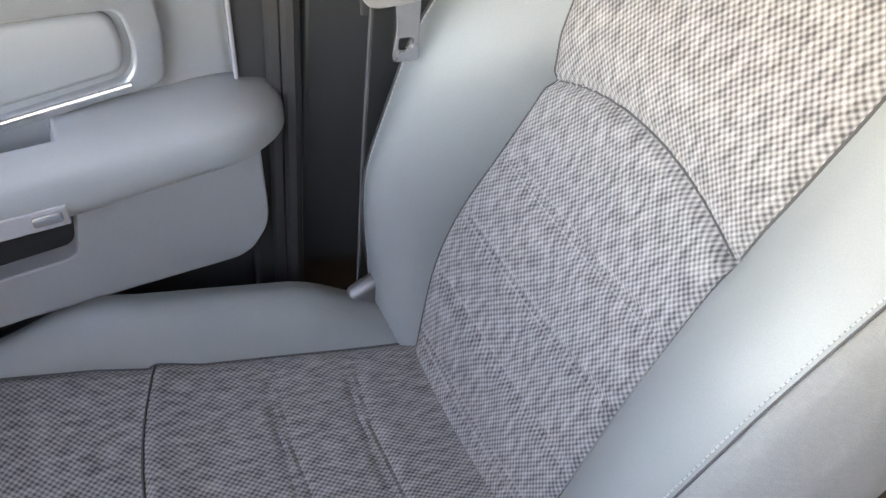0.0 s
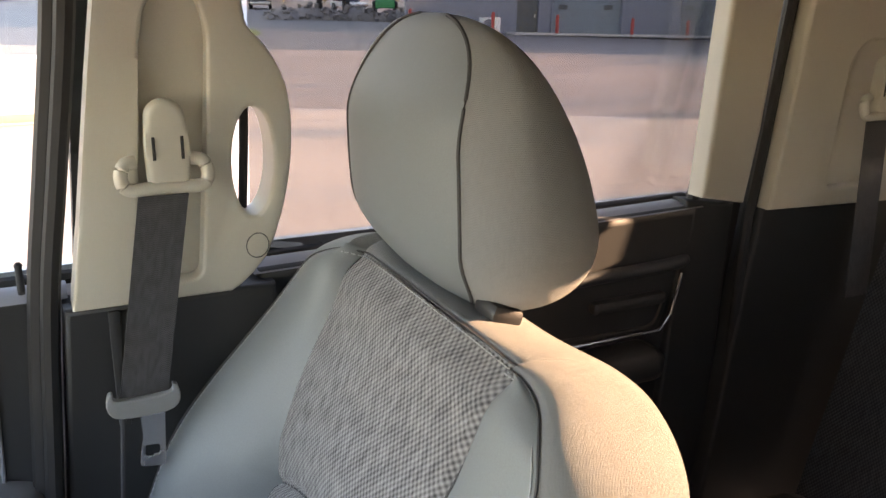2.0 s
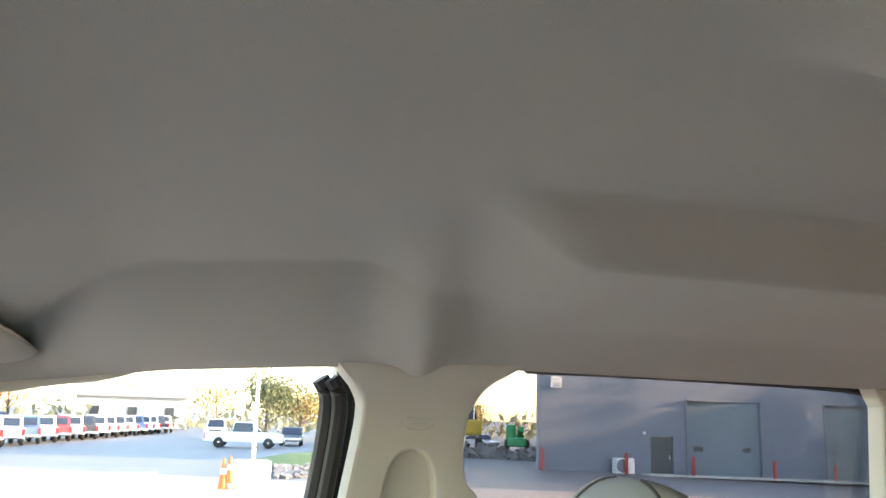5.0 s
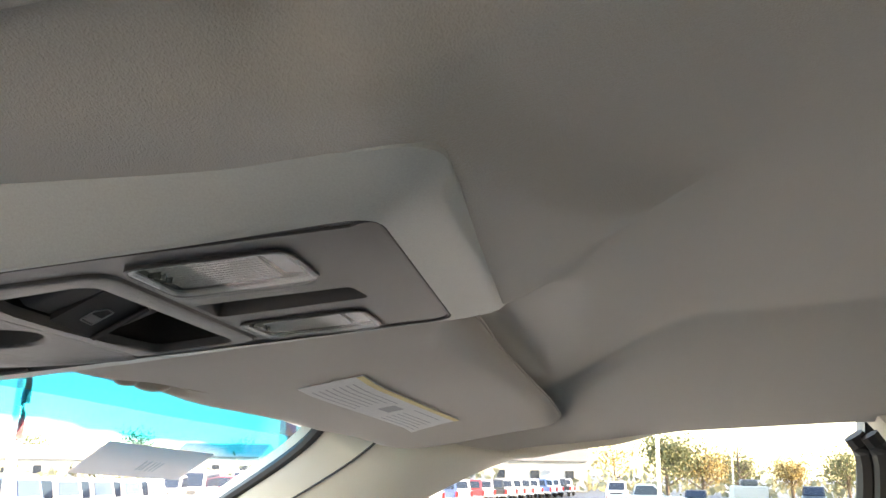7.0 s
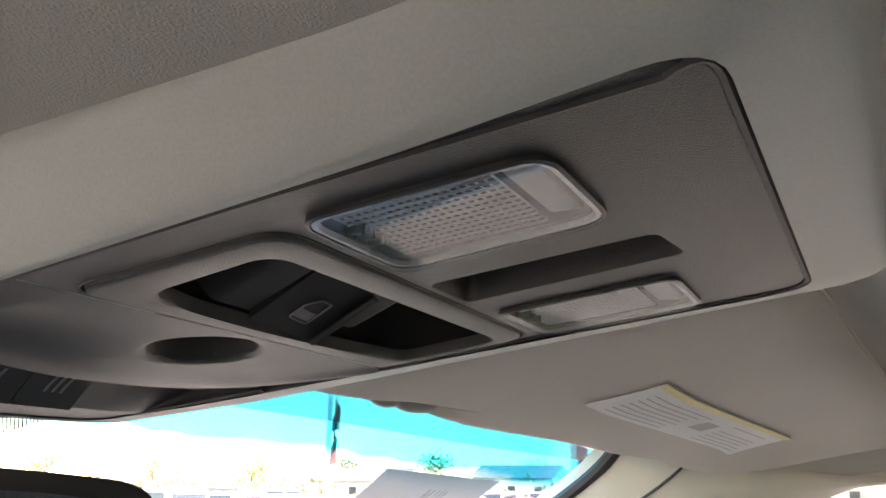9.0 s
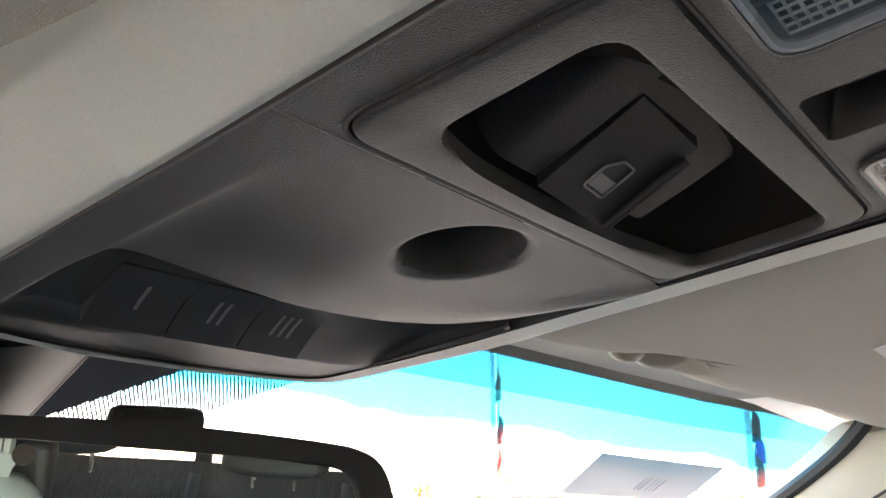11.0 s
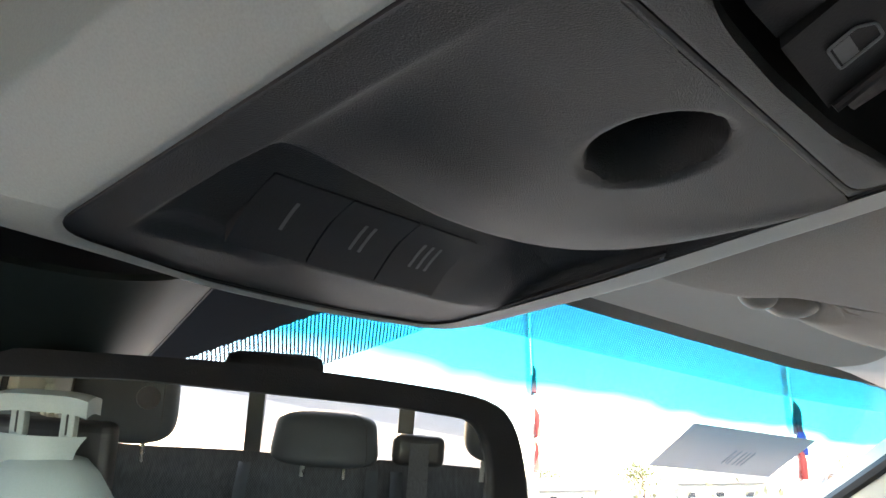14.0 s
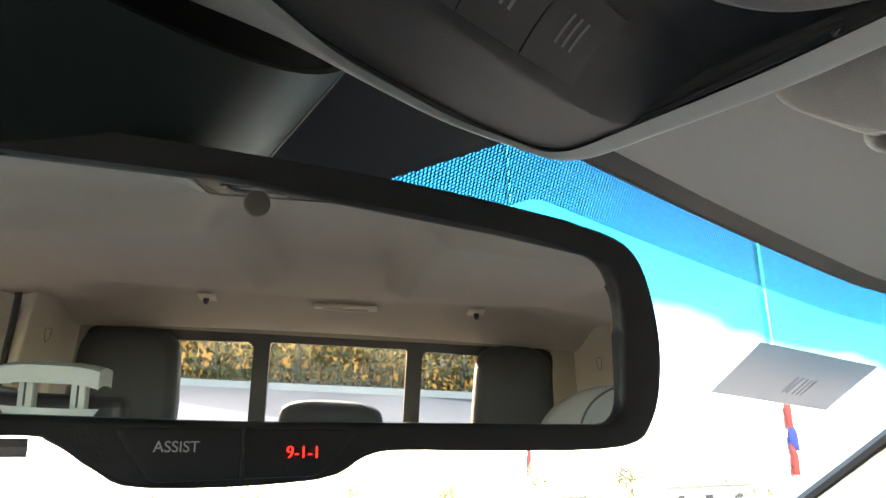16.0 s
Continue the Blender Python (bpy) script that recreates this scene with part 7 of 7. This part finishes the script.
# trees ---------------------------------------------------------------------
def tree(at, h, spread, leaf, seed, label, bare=0.0, leaves=900, trunk=0.22):
    r_ = random.Random(seed)
    at = Vector(at)
    t = thing("tree", label, "tree", at, "trees beyond the lot")
    bm = bmesh.new()
    tips = []
    tube([at, at + Vector((0.1, 0.05, h * 0.35)), at + Vector((0.0, 0.2, h * 0.75)), at + Vector((0.1, 0.1, h * 0.95))], lambda k: trunk * (1 - 0.85 * k), 7, bm=bm)
    for i in range(15):
        z0 = h * r_.uniform(0.22, 0.80)
        a = r_.uniform(0, 6.28)
        ln = spread * r_.uniform(0.55, 1.05) * (1.15 - z0 / h * 0.6)
        p0 = at + Vector((0, 0, z0))
        p1 = p0 + Vector((math.cos(a) * ln * 0.5, math.sin(a) * ln * 0.5, ln * 0.32))
        p2 = p0 + Vector((math.cos(a + 0.2) * ln, math.sin(a + 0.2) * ln, ln * 0.75))
        tube([p0, p1, p2], lambda k: trunk * 0.32 * (1 - 0.8 * k), 5, bm=bm)
        tips += [p1, p2, p1.lerp(p2, 0.5)]
        for q in range(2):
            p3 = p1 + Vector((r_.uniform(-1, 1), r_.uniform(-1, 1), r_.uniform(0.1, 1))) * ln * 0.5
            tube([p1, p3], trunk * 0.10, 4, bm=bm)
            tips.append(p3)
    part("trunk", bm, BARK, t, "brown trunk with limbs")
    vs, fs = [], []
    for i in range(int(2.6 * leaves * (1 - bare))):
        c = r_.choice(tips) + Vector((r_.gauss(0, 1), r_.gauss(0, 1), r_.gauss(0, 0.8))) * spread * 0.20
        s = spread * r_.uniform(0.025, 0.06)
        e = Euler((r_.uniform(0, 6), r_.uniform(0, 6), r_.uniform(0, 6))).to_matrix()
        k = len(vs)
        vs += [c + e @ Vector(q) * s for q in ((-1, 0, 0), (0, -0.6, 0.1), (1, 0, 0), (0, 0.6, 0.1))]
        fs.append((k, k + 1, k + 2, k + 3))
    me = bpy.data.meshes.new("crown")
    me.from_pydata([tuple(v) for v in vs], [], fs)
    me.materials.append(leaf)
    ob = new("crown", me)
    ob.parent = t
    ob.location = -at
    ob["label"] = "loose crown of autumn leaves"
    ob["kind"] = "stuff"
    return t


tree((92, -9.5, -0.9), 6.0, 3.8, LEAF[0], 1, "green and yellow autumn tree beyond the lot", 0.1, 1300)
tree((95, -13.5, -0.9), 4.9, 3.2, LEAF[1], 2, "orange autumn tree beyond the lot", 0.2, 1000)
tree((88, -16.0, -0.9), 6.0, 1.6, LEAF[0], 3, "slim half-bare tree beyond the lot", 0.5, 700)
tree((110, -26, -0.9), 4.2, 3.2, LEAF[1], 4, "yellow autumn tree beyond the yard", 0.1)
tree((112, -33, -0.9), 4.6, 3.6, LEAF[0], 5, "yellow-green tree beyond the yard", 0.1)
tree((115, -40, -0.9), 4.4, 3.4, LEAF[1], 6, "yellow autumn tree beyond the yard", 0.1)
tree((108, -20, -0.9), 4.0, 3.4, LEAF[0], 8, "yellow-green tree beyond the yard", 0.2)
for i in range(14):
    a = radians(-5 + 11 * i)
    d = rr.uniform(130, 190)
    x, y = d * math.cos(a * 0.55), d * math.sin(a * 0.55)
    tree((x, y, -0.8), rr.uniform(5, 8), rr.uniform(3.5, 5), LEAF[rr.choice((0, 1, 2, 3))], 20 + i, "distant autumn tree beyond the parked trucks", 0.2, 500)
# wood behind the cab
for i in range(16):
    x = -38 + 5.0 * i + rr.uniform(-1.5, 1.5)
    y = -58 + rr.uniform(-4, 4)
    tree((x, y, 0), rr.uniform(7, 11), rr.uniform(3.5, 4.6), LEAF[(1, 0, 0, 2, 1, 0, 3, 0)[i % 8]], 60 + i, "dense autumn tree at the edge of the wood", 0.0, 1100)
bm = bmesh.new()
r_ = random.Random(9)
for i in range(9000):
    x = r_.uniform(-60, 60)
    c = Vector((x, -55 + r_.gauss(0, 2.0), abs(r_.gauss(0, 2.2))))
    e = Euler((r_.uniform(0, 6), r_.uniform(0, 6), r_.uniform(0, 6))).to_matrix()
    bm.faces.new([bm.verts.new(c + e @ Vector(q) * r_.uniform(0.12, 0.30)) for q in ((-1, 0, 0), (0, -0.6, 0.1), (1, 0, 0), (0, 0.6, 0.1))])
solo("undergrowth", bm, LEAF[0], "yellow-green undergrowth at the edge of the wood", "undergrowth", "stuff", smooth=False)
bm = bmesh.new()
for i in range(4200):
    a = r_.uniform(-1.35, 1.1)
    d = r_.uniform(118, 150)
    c = Vector((d * math.cos(a), d * math.sin(a), -0.9 + abs(r_.gauss(0, 1.5))))
    e = Euler((r_.uniform(0, 6), r_.uniform(0, 6), r_.uniform(0, 6))).to_matrix()
    bm.faces.new([bm.verts.new(c + e @ Vector(q) * r_.uniform(0.4, 0.9)) for q in ((-1, 0, 0), (0, -0.6, 0.1), (1, 0, 0), (0, 0.6, 0.1))])
solo("hedge", bm, leafy((0.22, 0.21, 0.13)), "far yellow and green hedge line", "hedge", "stuff", smooth=False)
bm = plate([(-40, 0.0), (12, 0.0), (12, 0.35), (-40, 0.35)], 0.3, lambda u, v, w: (u, -44 - w, v))
solo("guard_wall", bm, CONCRETE, "low pale concrete wall behind the yard", "low wall", "structure")
for i in range(9):
    x, y = 120 + rr.uniform(-8, 20), 75 - 22 * i + rr.uniform(-4, 4)
    if -60 < y < 0:
        continue
    w_, h_ = rr.uniform(8, 16), rr.uniform(3, 4.5)
    hs = thing("house", "distant low house with a pitched roof", "house", (x, y, -0.8), "distant houses")
    part("wall", block((8, w_, h_), (x, y, h_ / 2 - 0.8), 0), CONCRETE, hs, "", False)
    part("roof", plate([(-4.5, 0), (4.5, 0), (0, 2.0)], w_ + 0.6, lambda u, v, w: (x + u, y - w_ / 2 - 0.3 + w, h_ - 0.8 + v)), RUBBLE, hs, "", False)
    for k in range(3):
        part("window", block((0.1, 1.2, 1.1), (x - 4.03, y - w_ / 3 + k * w_ / 3, h_ * 0.55 - 0.8), 0), CARGLASS, hs, "", False)

# the wood's mass behind the first trees
bm = sheet(lambda u, v: (u, -66 - 2.5 * noise.noise(Vector((u * 0.3, v * 0.4, 0))) - 0.5 * v, v + (1.6 * noise.noise(Vector((u * 0.25, 5, 0))) if v > 12 else 0)), span(-75, 75, 120), span(-0.2, 14, 22))
r_ = random.Random(12)
vs, fs = [], []
for i in range(16000):
    x, z = r_.uniform(-75, 75), abs(r_.gauss(0, 6.5))
    c = Vector((x, -62 + r_.gauss(0, 1.5), min(z, 14 + r_.random())))
    e = Euler((r_.uniform(0, 6), r_.uniform(0, 6), r_.uniform(0, 6))).to_matrix()
    k = len(vs)
    vs += [tuple(c + e @ Vector(q) * r_.uniform(0.25, 0.5)) for q in ((-1, 0, 0), (0, -0.6, 0.1), (1, 0, 0), (0, 0.6, 0.1))]
    fs.append((k, k + 1, k + 2, k + 3))
solo("wood", bm, LEAF[1], "dense autumn wood behind the yard", "wood", "stuff")
me = bpy.data.meshes.new("wood_foliage")
me.from_pydata(vs, [], fs)
me.materials.append(LEAF[1])
tagged(new("wood_foliage", me), "yellow and green leaves at the wood's edge", "foliage", "", "stuff")
